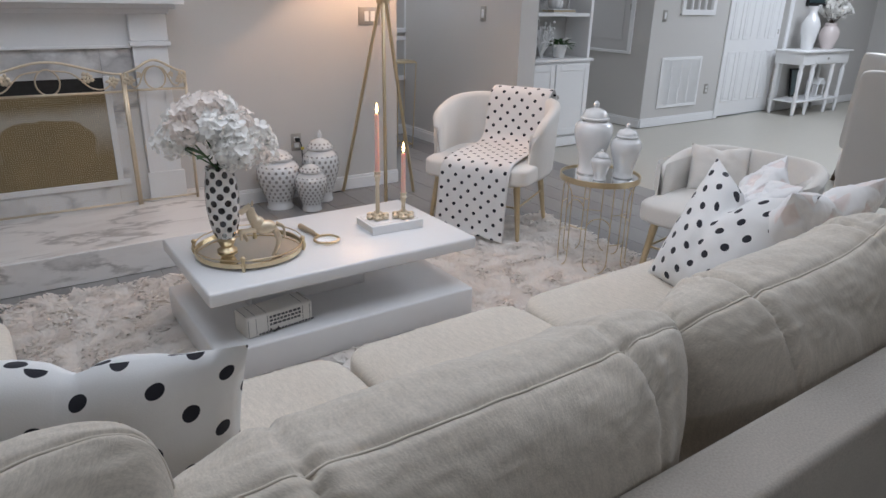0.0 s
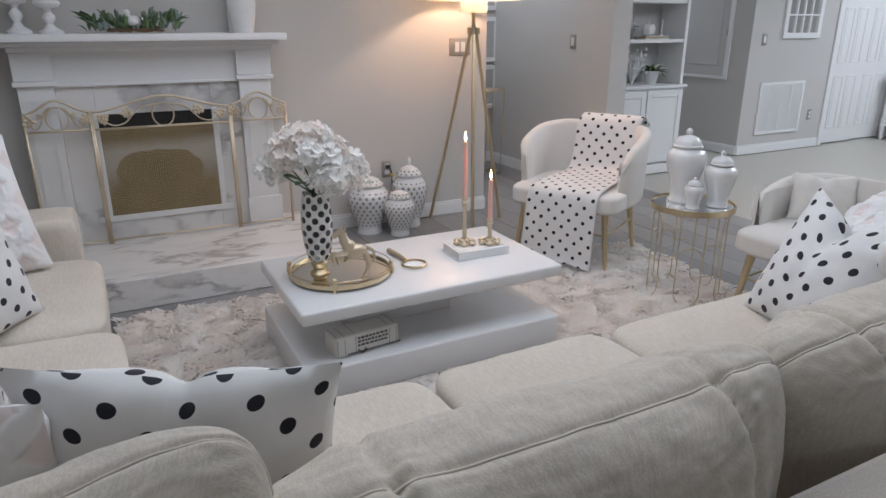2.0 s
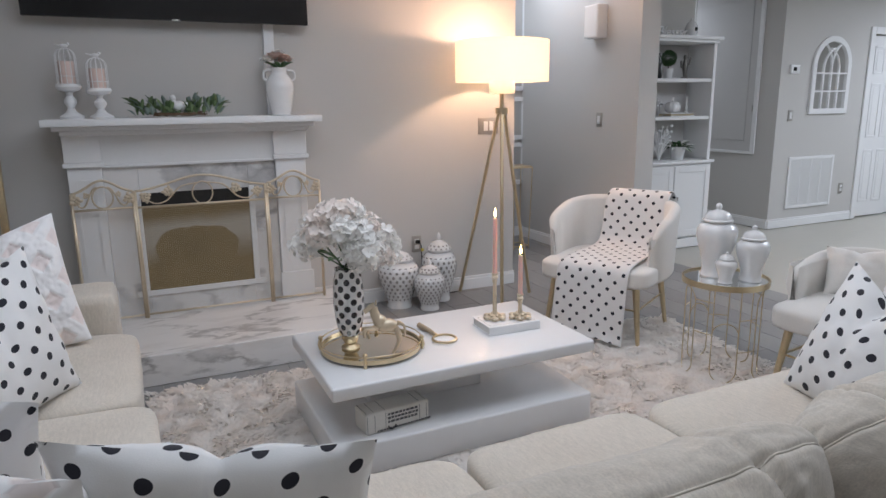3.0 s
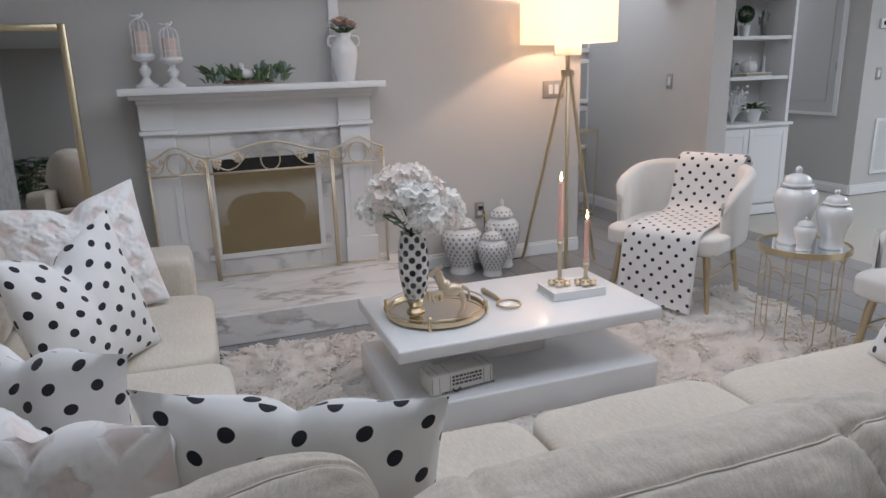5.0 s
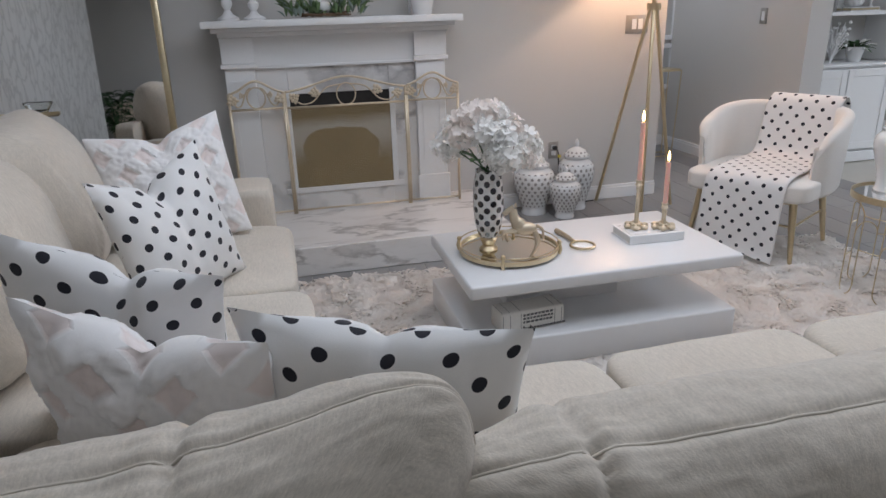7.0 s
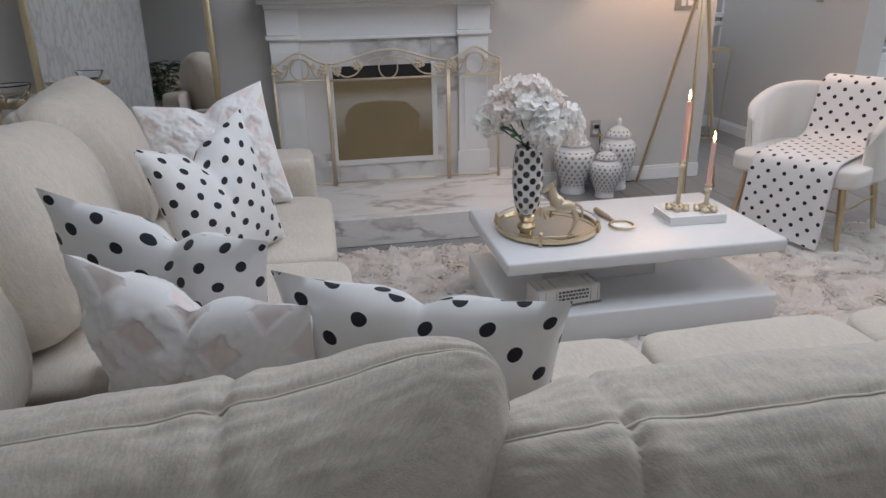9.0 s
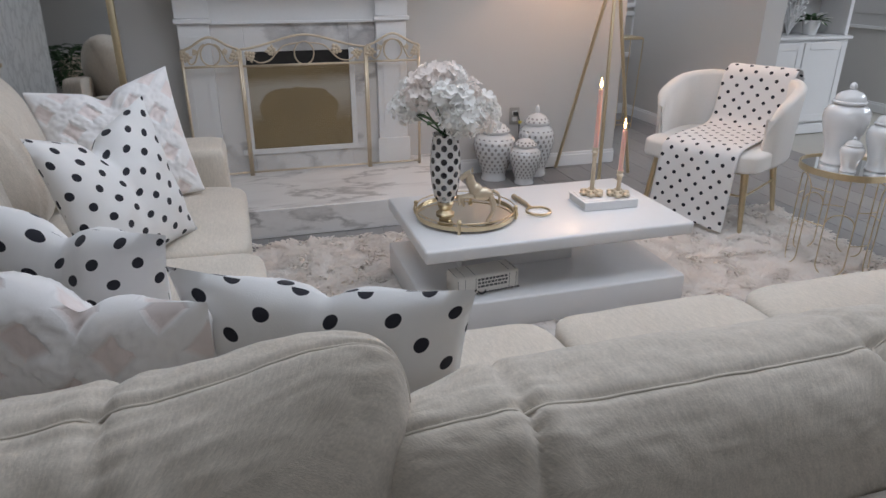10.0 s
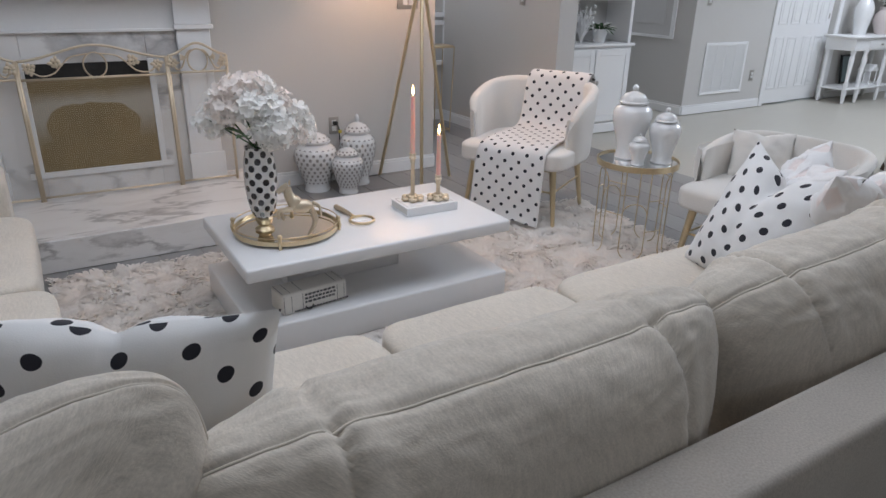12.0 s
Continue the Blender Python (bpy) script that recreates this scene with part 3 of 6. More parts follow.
def back_cushion(length, high, thick, m, seed, k=2.2, kx=2.7, welt_v=-0.30, ear=0.02, fine=40, seams=(-0.60, 0.62)):
    """A loose, overstuffed back cushion with rounded ends, a welt along its top and a puckered seam across it near each end; x along it, y to its front, z up."""
    hx, hy, hz = length / 2, thick / 2, high / 2

    def shape(u, v, w, p):
        out = Vector((0, v, w)).normalized() if abs(v) + abs(w) > 1e-4 else Vector((0, 0, 1))
        p.y *= 0.10 + 0.90 * max(0.0, 1 - abs(u) ** 2.8) ** 0.55
        p.z += ear * max(0.0, u - 0.35) ** 1.5 * max(0.0, w + 0.2)
        p.x *= 1 - 0.13 * max(0.0, 0.6 - w) ** 1.2
        turn = math.atan2(w, v)
        q = Vector((u * 1.6 + seed, v * 1.2, w * 1.5 + seed * 0.7))
        fold = noise.noise(q * 1.4) * 0.009 + noise.noise(Vector((u * 7 + seed, v * 2.0 + w, w * 1.2 + seed))) * 0.0035
        fold += noise.noise(Vector((u * 15 + v * 5 + seed, v * 5 - u * 4, w * 4 + seed))) * 0.0016
        fold += abs(noise.noise(Vector((u * 9 - w * 7 + seed, w * 9 + u * 3, v * 7)))) * -0.003
        for c in seams:
            wander = c + 0.03 * noise.noise(Vector((turn * 1.5, seed, c)))
            d = u - wander
            deep = 0.006 + 0.012 * max(0.0, noise.noise(Vector((turn * 1.7 + seed, c * 5, 1.0))) + 0.15)
            fold -= deep * math.exp(-(d / 0.017) ** 2) - deep * 0.45 * math.exp(-((abs(d) - 0.06) / 0.04) ** 2)
            fold += 0.0034 * math.exp(-(d / 0.16) ** 2) * noise.noise(Vector((turn * 9 + seed, d * 3.0, c)))
        side = v - welt_v * w
        if w > 0:
            fold -= 0.0045 * math.exp(-(side / 0.045) ** 2)
        return p + out * fold
    bm = puff((length, thick, high), k, fine, shape, kx)
    ob = part("back_cushion", bm, LINEN, sofa, "plump oatmeal linen back cushion with welted edge", smooth=80)
    ob.matrix_local = Matrix.Translation(-SO) @ m

    def on_cover(u, v, w):
        c = (abs(u) ** kx + (abs(v) ** k + abs(w) ** k) ** (kx / k)) ** (1 / kx)
        u, v, w = u / c, v / c, w / c
        return shape(u, v, w, Vector((u * hx, v * hy, w * hz)))
    welt = bmesh.new()
    pts = [on_cover(math.sin(f), welt_v * math.cos(f), math.cos(f)) for f in [radians(-82 + 164 * i / 120) for i in range(121)]]
    tube(welt, pts, 0.0022, 6)
    part("welt", welt, LINEN, ob, smooth=80)
    return ob


back_cushion(0.92, 0.53, 0.31, pose(-0.315, 0.605, 0.662, -2, -3.6, 0), 2.0, 2.4, 9.0, -0.12, ear=0.055, fine=84, seams=(0.34,))
back_cushion(0.87, 0.49, 0.34, pose(0.495, 0.600, 0.640, 0, 0, 0), 7.1, 2.2, 7.0, ear=0.02, fine=84, seams=(-0.56, 0.58))
back_cushion(0.74, 0.49, 0.34, pose(1.300, 0.615, 0.645, 0, -4, -1), 12.2, 2.2, 7.0, ear=0.07, fine=72, seams=(-0.5, 0.62))
back_cushion(0.66, 0.47, 0.32, pose(1.99, 0.61, 0.64, 0, 0, 0), 17.3, 2.2, 7.0)
back_cushion(0.78, 0.52, 0.40, pose(-0.88, 1.13, 0.71, 16, 0, -90), 31.0, 2.4, 4.5)
back_cushion(0.80, 0.56, 0.42, pose(-0.87, 1.84, 0.725, 16, -5, -94), 35.3, 2.4, 4.5, ear=0.06, seams=(-0.55,))
back_cushion(0.74, 0.58, 0.40, pose(-0.89, 2.53, 0.735, 15, 4, -84), 39.6, 2.4, 4.5, ear=0.10, seams=(0.6,))

# ---- coffee table ----
table = thing("coffee_table", pose(1.133, 2.462, 0.02), "high-gloss white lacquered coffee table with open lower shelf", "coffee table")
part("tabletop", boxed((-0.570, -0.325, 0.303), (0.570, 0.325, 0.356), 0.010, 3), GLOSS, table)
part("lower_shelf", boxed((-0.566, -0.343, 0.0), (0.550, 0.350, 0.13), 0.01, 3), GLOSS, table)
part("column", boxed((-0.34, -0.05, 0.13), (0.17, 0.24, 0.30), 0.004, 2), GLOSS, table)


# ---- shag rug ----
def shag_rug(w, d, m):
    rug = thing("shag_rug", m, "ivory and blush long-pile shag rug", "rug")
    part("backing", boxed((-w / 2 + 0.02, -d / 2 + 0.02, 0.0), (w / 2 - 0.02, d / 2 - 0.02, 0.010)), RUG, rug, smooth=0)
    rng = random.Random(5)
    verts, faces = [], []
    nx, ny = int(w / 0.0125), int(d / 0.0125)
    for i in range(nx):
        for j in range(ny):
            x, y = -w / 2 + (i + rng.random()) * w / nx, -d / 2 + (j + rng.random()) * d / ny
            # strands lie over in swirls, each clump its own way
            swirl = 6.3 * noise.noise((x * 8, y * 8, 1.0)) + rng.uniform(-0.5, 0.5)
            lie = 0.030 + 0.012 * noise.noise((x * 11, y * 11, 9.0)) + rng.uniform(-0.008, 0.008)
            lean = Vector((math.cos(swirl), math.sin(swirl), 0)) * lie
            tall = 0.026 + 0.010 * noise.noise((x * 9, y * 9, 4.0)) + rng.uniform(-0.005, 0.006)
            sx, sy = -0.0062 * math.sin(swirl), 0.0062 * math.cos(swirl)
            k = len(verts)
            mid, tip = lean * 0.45, lean
            verts += [(x - sx, y - sy, 0.008), (x + sx, y + sy, 0.008), (x + mid.x + sx * 1.3, y + mid.y + sy * 1.3, tall * 0.85), (x + mid.x - sx * 1.3, y + mid.y - sy * 1.3, tall * 0.85),
                      (x + tip.x + sx * 0.6, y + tip.y + sy * 0.6, max(0.014, tall * 0.92)), (x + tip.x - sx * 0.6, y + tip.y - sy * 0.6, max(0.014, tall * 0.92))]
            faces += [(k, k + 1, k + 2, k + 3), (k + 3, k + 2, k + 4, k + 5)]
    me = bpy.data.meshes.new("shag")
    me.from_pydata(verts, [], faces)
    me.materials.append(PILE)
    me.shade_smooth()
    ob = new("shag", me)
    ob.parent = rug
    tagged(ob, "tufted ivory shag strands", kind="stuff")
    return rug


rug = shag_rug(3.0, 1.95, pose(1.40, 2.22, 0, 0, 0, -4))

# ---- fireplace ----
fire = thing("fireplace", pose(0.315, 4.265, 0), "white painted mantel with veined marble surround and hearth", "fireplace")
HT = 0.16
part("hearth", boxed((-1.30, -0.868, 0), (0.87, -0.001, HT), 0.004, 1), HEARTH, fire, "veined white marble raised hearth")
for s in (-1, 1):
    bm = bmesh.new()
    x0, x1 = (-0.636, -0.468) if s < 0 else (0.480, 0.664)
    part("pilaster", box(bm, (x0, -0.155, HT), (x1, -0.002, 1.21), 0.003, 1), WHITE, fire)
    part("pilaster_base", boxed((x0 - 0.012, -0.17, HT), (x1 + 0.012, -0.157, HT + 0.17), 0.003, 1), WHITE, fire)
    part("pilaster_head", boxed((x0 - 0.008, -0.166, 1.066), (x1 + 0.008, -0.157, 1.209), 0.003, 1), WHITE, fire)
    part("pilaster_band", boxed((x0 - 0.016, -0.180, 1.04), (x1 + 0.016, -0.157, 1.065), 0.003, 1), WHITE, fire)
part("frieze", boxed((-0.467, -0.135, 1.03), (0.479, -0.003, 1.21), 0.003, 1), WHITE, fire)
part("frieze_bead", boxed((-0.467, -0.146, 1.03), (0.479, -0.136, 1.046), 0.003, 1), WHITE, fire)
part("mantel_shelf", boxed((-0.717, -0.33, 1.263), (0.738, -0.001, 1.300), 0.004, 2), WHITE, fire)
bm = bmesh.new()
box(bm, (-0.645, -0.22, 1.211), (0.675, -0.003, 1.236), 0.003, 1)
box(bm, (-0.675, -0.27, 1.237), (0.705, -0.003, 1.2625), 0.004, 1)
part("crown_moulding", bm, WHITE, fire)
for lo, hi in (((-0.467, -0.12, HT), (-0.29, -0.004, 1.029)), ((0.315, -0.12, HT), (0.479, -0.004, 1.029)), ((-0.289, -0.12, 0.875), (0.314, -0.004, 1.029)), ((-0.289, -0.12, HT), (0.314, -0.004, 0.30))):
    part("marble_slab", boxed(lo, hi, 0.0015, 1), SURROUND, fire, "grey-veined white marble slab", smooth=0)

# ---- fireplace screen ----
screen = thing("fireplace_screen", pose(0.357, 4.265, HT), "three-panel gold wire fireplace screen with leaf scrolls", "fire screen")


def flower_knot(bm, c, r):
    for k in range(7):
        a = k * 2 * math.pi / 7 + c[0] * 7
        d = r * (1.15 if k % 2 else 0.75)
        ball(bm, (c[0] + d * math.cos(a), c[1] - 0.003 * (k % 3), c[2] + d * math.sin(a)), r * 0.42, 1, (1 + 0.7 * abs(math.cos(a)), 0.4, 1 + 0.7 * abs(math.sin(a))))
    ball(bm, c, r * 0.45, 1)


def screen_panel(width, m, rise, post_h):
    p = part("panel_frame", bmesh.new(), PALE_GOLD, screen)
    bm = bmesh.new()
    h = width / 2
    for x in (-h, h):
        tube(bm, [(x, 0, 0), (x, 0, post_h)], 0.0085, 8)
    top = [(-h + width * i / 32, 0, post_h + rise * math.sin(math.pi * i / 32) ** 1.6 - 0.006 * math.sin(2 * math.pi * i / 32) ** 2) for i in range(33)]
    tube(bm, top, 0.0066, 8)
    tube(bm, [(-h, 0, post_h - 0.092), (h, 0, post_h - 0.092)], 0.0066, 8)
    tube(bm, [(-h, 0, 0.02), (h, 0, 0.02)], 0.006, 8)
    bm.to_mesh(p.data), bm.free()
    p.data.shade_smooth()
    p.matrix_local = m
    s = bmesh.new()
    mid = post_h - 0.028
    r = min(0.056, width * 0.17)
    tube(s, [(x, y, mid + (z - mid) * 1.15) for x, y, z in arc((0, mid), r, 0, 360, 28)], 0.0042, 6)
    for sg in (-1, 1):
        tube(s, smooth_line([(sg * h * 0.92, 0, mid + 0.004), (sg * h * 0.74, 0, mid - 0.045), (sg * h * 0.56, 0, mid - 0.036), (sg * h * 0.42, 0, mid + 0.012), (sg * h * 0.30, 0, mid + 0.045), (sg * r * 0.5, 0, mid + 0.058)], 8), 0.0045, 6)
        for f in (0.52, 0.86):
            flower_knot(s, (sg * h * f, -0.008, mid + (0.018 if f < 0.7 else -0.008)), 0.021 if width > 0.5 or f > 0.7 else 0.011)
    part("scrollwork", s, PALE_GOLD, p, "painted gold leaf and ring scrollwork")
    return p


def mesh_sheet(width, high, owner):
    """Fine wire cloth, as woven strands."""
    verts, faces = [], []
    n, q = int(width / 0.011), int(high / 0.011)
    t = 0.00032
    for i in range(n + 1):
        x, k = -width / 2 + width * i / n, len(verts)
        verts += [(x - t, 0, 0.02), (x + t, 0, 0.02), (x + t, 0, high), (x - t, 0, high)]
        faces.append((k, k + 1, k + 2, k + 3))
    for i in range(q + 1):
        z, k = 0.02 + (high - 0.02) * i / q, len(verts)
        verts += [(-width / 2, 0, z - t), (width / 2, 0, z - t), (width / 2, 0, z + t), (-width / 2, 0, z + t)]
        faces.append((k, k + 1, k + 2, k + 3))
    me = bpy.data.meshes.new("wire_mesh")
    me.from_pydata(verts, [], faces)
    me.materials.append(PALE_GOLD)
    ob = new("wire_mesh", me)
    ob.parent = owner
    tagged(ob, "fine gold wire mesh", kind="stuff")


mid_panel = screen_panel(0.714, pose(0.0, -0.198, 0), 0.074, 0.738)
left_panel = screen_panel(0.305, pose(-0.519, -0.203, 0, 0, 0, 2), 0.066, 0.742)
right_panel = screen_panel(0.318, pose(0.526, -0.203, 0, 0, 0, -2), 0.066, 0.742)
for p, w in ((mid_panel, 0.69), (left_panel, 0.285), (right_panel, 0.30)):
    mesh_sheet(w, 0.645, p)

# firebox front with a tarnished brass screen
bm = bmesh.new()
box(bm, (-0.289, -0.119, 0.30), (0.314, -0.105, 0.875))
part("firebox_back", bm, SOOT, fire, "sooty dark firebox", smooth=0)
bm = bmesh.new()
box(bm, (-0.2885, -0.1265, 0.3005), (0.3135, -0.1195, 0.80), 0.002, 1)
part("brass_screen", bm, BRASSSHEET, fire, "tarnished brass mesh fire curtain with silvery patch")
bm = bmesh.new()
for lo, hi in (((-0.320, -0.131, 0.285), (-0.288, -0.1205, 0.885)), ((0.313, -0.131, 0.285), (0.345, -0.1205, 0.885)), ((-0.36, -0.133, 0.268), (0.38, -0.1205, 0.302))):
    box(bm, lo, hi, 0.002, 1)
part("firebox_trim", bm, WHITE, fire)
for s in (-1, 1):
    bm = bmesh.new()
    x0, x1 = (-0.605, -0.50) if s < 0 else (0.515, 0.63)
    for lo, hi in (((x0, -0.160, 0.42), (x0 + 0.01, -0.156, 0.97)), ((x1 - 0.01, -0.160, 0.42), (x1, -0.156, 0.97)), ((x0 + 0.01, -0.160, 0.96), (x1 - 0.01, -0.156, 0.97))):
        box(bm, lo, hi)
    part("pilaster_bead", bm, WHITE, fire, smooth=0)

# ---- television and its cable cover ----
tv = thing("television", pose(0.305, 4.265, 1.828), "large flat black television mounted on the wall", "television")
part("panel", boxed((-0.745, -0.115, 0.0), (0.745, -0.075, 0.85), 0.004, 2), BLACK, tv)
part("wall_bracket", boxed((-0.2, -0.0745, 0.2), (0.2, -0.001, 0.6)), BLACK, tv)
part("logo_badge", boxed((-0.02, -0.12, -0.008), (0.02, -0.1, 0.006)), PLATE, tv)
cover = part("cable_cover", boxed((0.795, 4.235, 1.302), (0.857, 4.263, 1.92), 0.004, 2), WHITE)
tagged(cover, "white plastic cable cover on the wall", "cable cover")

# ---- tripod floor lamp ----
LX, LY = 2.255, 3.90
lamp = thing("floor_lamp", pose(LX, LY, 0), "brass tripod floor lamp with lit cream drum shade", "lamp")
part("collar", lathe(bmesh.new(), [(0.0, 1.285), (0.042, 1.285), (0.042, 1.325), (0.0, 1.325)], 24), GOLD, lamp)
part("stem", lathe(bmesh.new(), [(0.0, 1.325), (0.014, 1.325), (0.014, 1.55), (0.0, 1.55)], 16), GOLD, lamp)
for fx, fy in ((-0.150, 0.335), (0.285, 0.075), (-0.16, -0.30)):
    d = Vector((fx, fy, 0)).normalized() * 0.025
    part("leg", tube(bmesh.new(), [(d.x, d.y, 1.29), (fx, fy, 0.0)], 0.0115, 10), GOLD, lamp)
m, nodes, links, b = material("cream_shade_cloth")
b.inputs["Base Color"].default_value = (0.88, 0.86, 0.80, 1)
b.inputs["Roughness"].default_value = 0.9
tr = nodes.new("ShaderNodeBsdfTranslucent")
tr.inputs["Color"].default_value = (0.94, 0.90, 0.82, 1)
ms = nodes.new("ShaderNodeMixShader")
ms.inputs[0].default_value = 0.6
links.new(b.outputs[0], ms.inputs[1]), links.new(tr.outputs[0], ms.inputs[2]), links.new(ms.outputs[0], nodes["Material Output"].inputs["Surface"])
SHADE = m
part("shade", lathe(bmesh.new(), [(0.292, 1.490), (0.305, 1.490), (0.305, 1.748), (0.302, 1.748), (0.302, 1.493), (0.292, 1.493)], 48), SHADE, lamp, "cream fabric drum shade")
part("diffuser", lathe(bmesh.new(), [(0.083, 1.415), (0.085, 1.415), (0.085, 1.50), (0.083, 1.50)], 32), SHADE, lamp)
part("bulb", lathe(bmesh.new(), [(0.0, 1.55), (0.016, 1.56), (0.033, 1.61), (0.030, 1.64), (0.0, 1.665)], 16), glow("lamp_bulb", (1.0, 0.72, 0.42), 25), lamp, "glowing bulb")
bulb = bpy.data.lights.new("lamp_bulb_light", "POINT")
bulb.energy, bulb.color, bulb.shadow_soft_size = LAMP_W, (1.0, 0.62, 0.42), 0.04
new("lamp_bulb_light", bulb).location = (LX, LY, 1.70)

# ---- pierced ginger jars by the wall ----
def pierced_jar(h, r, m, label):
    jar = thing("ginger_jar", m, label, "jar", "pierced ginger jars")
    prof = [(0.0, 0.0), (0.60, 0.0), (0.62, 0.03), (0.56, 0.07), (0.60, 0.13), (0.80, 0.30), (0.97, 0.46), (1.0, 0.55), (0.93, 0.64), (0.72, 0.70), (0.60, 0.715), (0.60, 0.745)]
    part("body", lathe(bmesh.new(), [(a * r, b * h) for a, b in prof], 40), CERAMIC, jar)
    part("lid", lathe(bmesh.new(), [(a * r, b * h) for a, b in ((0.0, 0.745), (0.70, 0.745), (0.70, 0.765), (0.62, 0.79), (0.46, 0.845), (0.20, 0.875), (0.10, 0.885), (0.13, 0.92), (0.10, 0.96), (0.0, 1.0))], 32), CERAMIC, jar)
    # The wall stays closed: flat grey discs paint the holes' dark insides.
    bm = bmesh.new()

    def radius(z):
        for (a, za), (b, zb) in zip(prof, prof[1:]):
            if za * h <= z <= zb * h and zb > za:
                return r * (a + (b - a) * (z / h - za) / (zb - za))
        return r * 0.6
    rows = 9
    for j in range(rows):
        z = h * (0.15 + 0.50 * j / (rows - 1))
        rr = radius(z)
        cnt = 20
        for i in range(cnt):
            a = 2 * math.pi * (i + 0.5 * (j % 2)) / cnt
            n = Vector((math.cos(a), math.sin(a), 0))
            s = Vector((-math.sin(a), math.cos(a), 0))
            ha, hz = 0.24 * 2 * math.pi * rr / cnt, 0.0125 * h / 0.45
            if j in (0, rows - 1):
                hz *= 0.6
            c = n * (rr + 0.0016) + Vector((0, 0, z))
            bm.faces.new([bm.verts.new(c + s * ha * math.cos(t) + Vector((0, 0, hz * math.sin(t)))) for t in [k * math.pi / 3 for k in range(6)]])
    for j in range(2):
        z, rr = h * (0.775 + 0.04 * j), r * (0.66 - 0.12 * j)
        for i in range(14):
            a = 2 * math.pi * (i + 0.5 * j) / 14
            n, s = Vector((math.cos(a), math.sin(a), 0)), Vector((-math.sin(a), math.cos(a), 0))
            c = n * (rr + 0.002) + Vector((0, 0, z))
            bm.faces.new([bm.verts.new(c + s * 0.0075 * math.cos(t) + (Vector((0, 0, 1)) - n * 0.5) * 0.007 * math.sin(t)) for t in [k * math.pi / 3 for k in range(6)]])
    part("hole_shade", bm, JAR_HOLE_SHADE, jar, "flat grey discs painting the shade in the lattice holes", smooth=0, kind="stuff")
    return jar


pierced_jar(0.44, 0.142, pose(1.575, 4.10, 0), "large white pierced ceramic ginger jar with lid on the floor")
pierced_jar(0.485, 0.125, pose(1.885, 4.12, 0), "tall white pierced ceramic ginger jar with pointed finial")
pierced_jar(0.345, 0.108, pose(1.735, 3.95, 0), "small white pierced ceramic ginger jar with lid")

# ---- mantel pieces ----
MZ = 1.3005


def birdcage(x, y, h, label):
    t = thing("birdcage_candle_holder", pose(x, y, MZ), label, "candle holder", "birdcage candle holders")
    s = h / 0.38
    part("pedestal", lathe(bmesh.new(), [(a, b * s) for a, b in ((0.0, 0.0), (0.058, 0.0), (0.06, 0.012), (0.028, 0.03), (0.016, 0.05), (0.030, 0.075), (0.030, 0.09), (0.014, 0.11), (0.018, 0.125), (0.052, 0.135), (0.062, 0.15), (0.058, 0.165), (0.0, 0.165))], 28), WHITE, t)
    c = bmesh.new()
    top, r = 0.33 * s, 0.050
    for k in range(12):
        a = 2 * math.pi * k / 12
        pts = [(r * math.cos(a), r * math.sin(a), 0.165 * s), (r * math.cos(a), r * math.sin(a), top - 0.045)]
        pts += [(r * math.cos(q) * math.cos(a), r * math.cos(q) * math.sin(a), top - 0.045 + 0.045 * math.sin(q)) for q in [i * math.pi / 12 for i in range(1, 7)]]
        tube(c, pts, 0.0022, 5)
    tube(c, arc((0, 0), r, 0, 360, 28, "xy", 0.20 * s), 0.002, 5)
    part("cage", c, WHITE, t, "white wire cage bars", kind="stuff")
    b2 = bmesh.new()
    ball(b2, (0, 0, top + 0.012), 0.013, 2, (1.7, 0.8, 0.8))
    ball(b2, (0.021, 0, top + 0.022), 0.008, 2)
    tube(b2, [(-0.018, 0, top + 0.012), (-0.044, 0, top + 0.020)], 0.005, 6, taper=0.002)
    tube(b2, [(0, 0, top - 0.004), (0, 0, top + 0.006)], 0.004, 6)
    part("bird_finial", b2, WHITE, t)
    part("candle", lathe(bmesh.new(), [(0.0, 0.166 * s), (0.038, 0.166 * s), (0.038, 0.27 * s), (0.0, 0.27 * s)], 24), BLUSHWAX, t, "blush pillar candle")


birdcage(-0.262, 4.13, 0.42, "tall white birdcage candle holder with blush pillar candle")
birdcage(-0.118, 4.08, 0.365, "shorter white birdcage candle holder with blush pillar candle")


def leaf(bm, base, direction, length, width, droop=0.2, fold=0.25):
    d = Vector(direction).normalized()
    side = d.cross(Vector((0, 0, 1)))
    side = side.normalized() if side.length > 0.01 else Vector((1, 0, 0))
    up = side.cross(d)
    prev = None
    for i in range(5):
        t = i / 4
        c = Vector(base) + d * length * t - Vector((0, 0, 1)) * droop * length * t * t
        w = width * math.sin(math.pi * min(0.98, 0.08 + 0.9 * t)) ** 0.8
        row = [bm.verts.new(c - side * w / 2 + up * w * fold), bm.verts.new(c), bm.verts.new(c + side * w / 2 + up * w * fold)]
        if prev:
            bm.faces.new([prev[0], prev[1], row[1], row[0]]), bm.faces.new([prev[1], prev[2], row[2], row[1]])
        prev = row


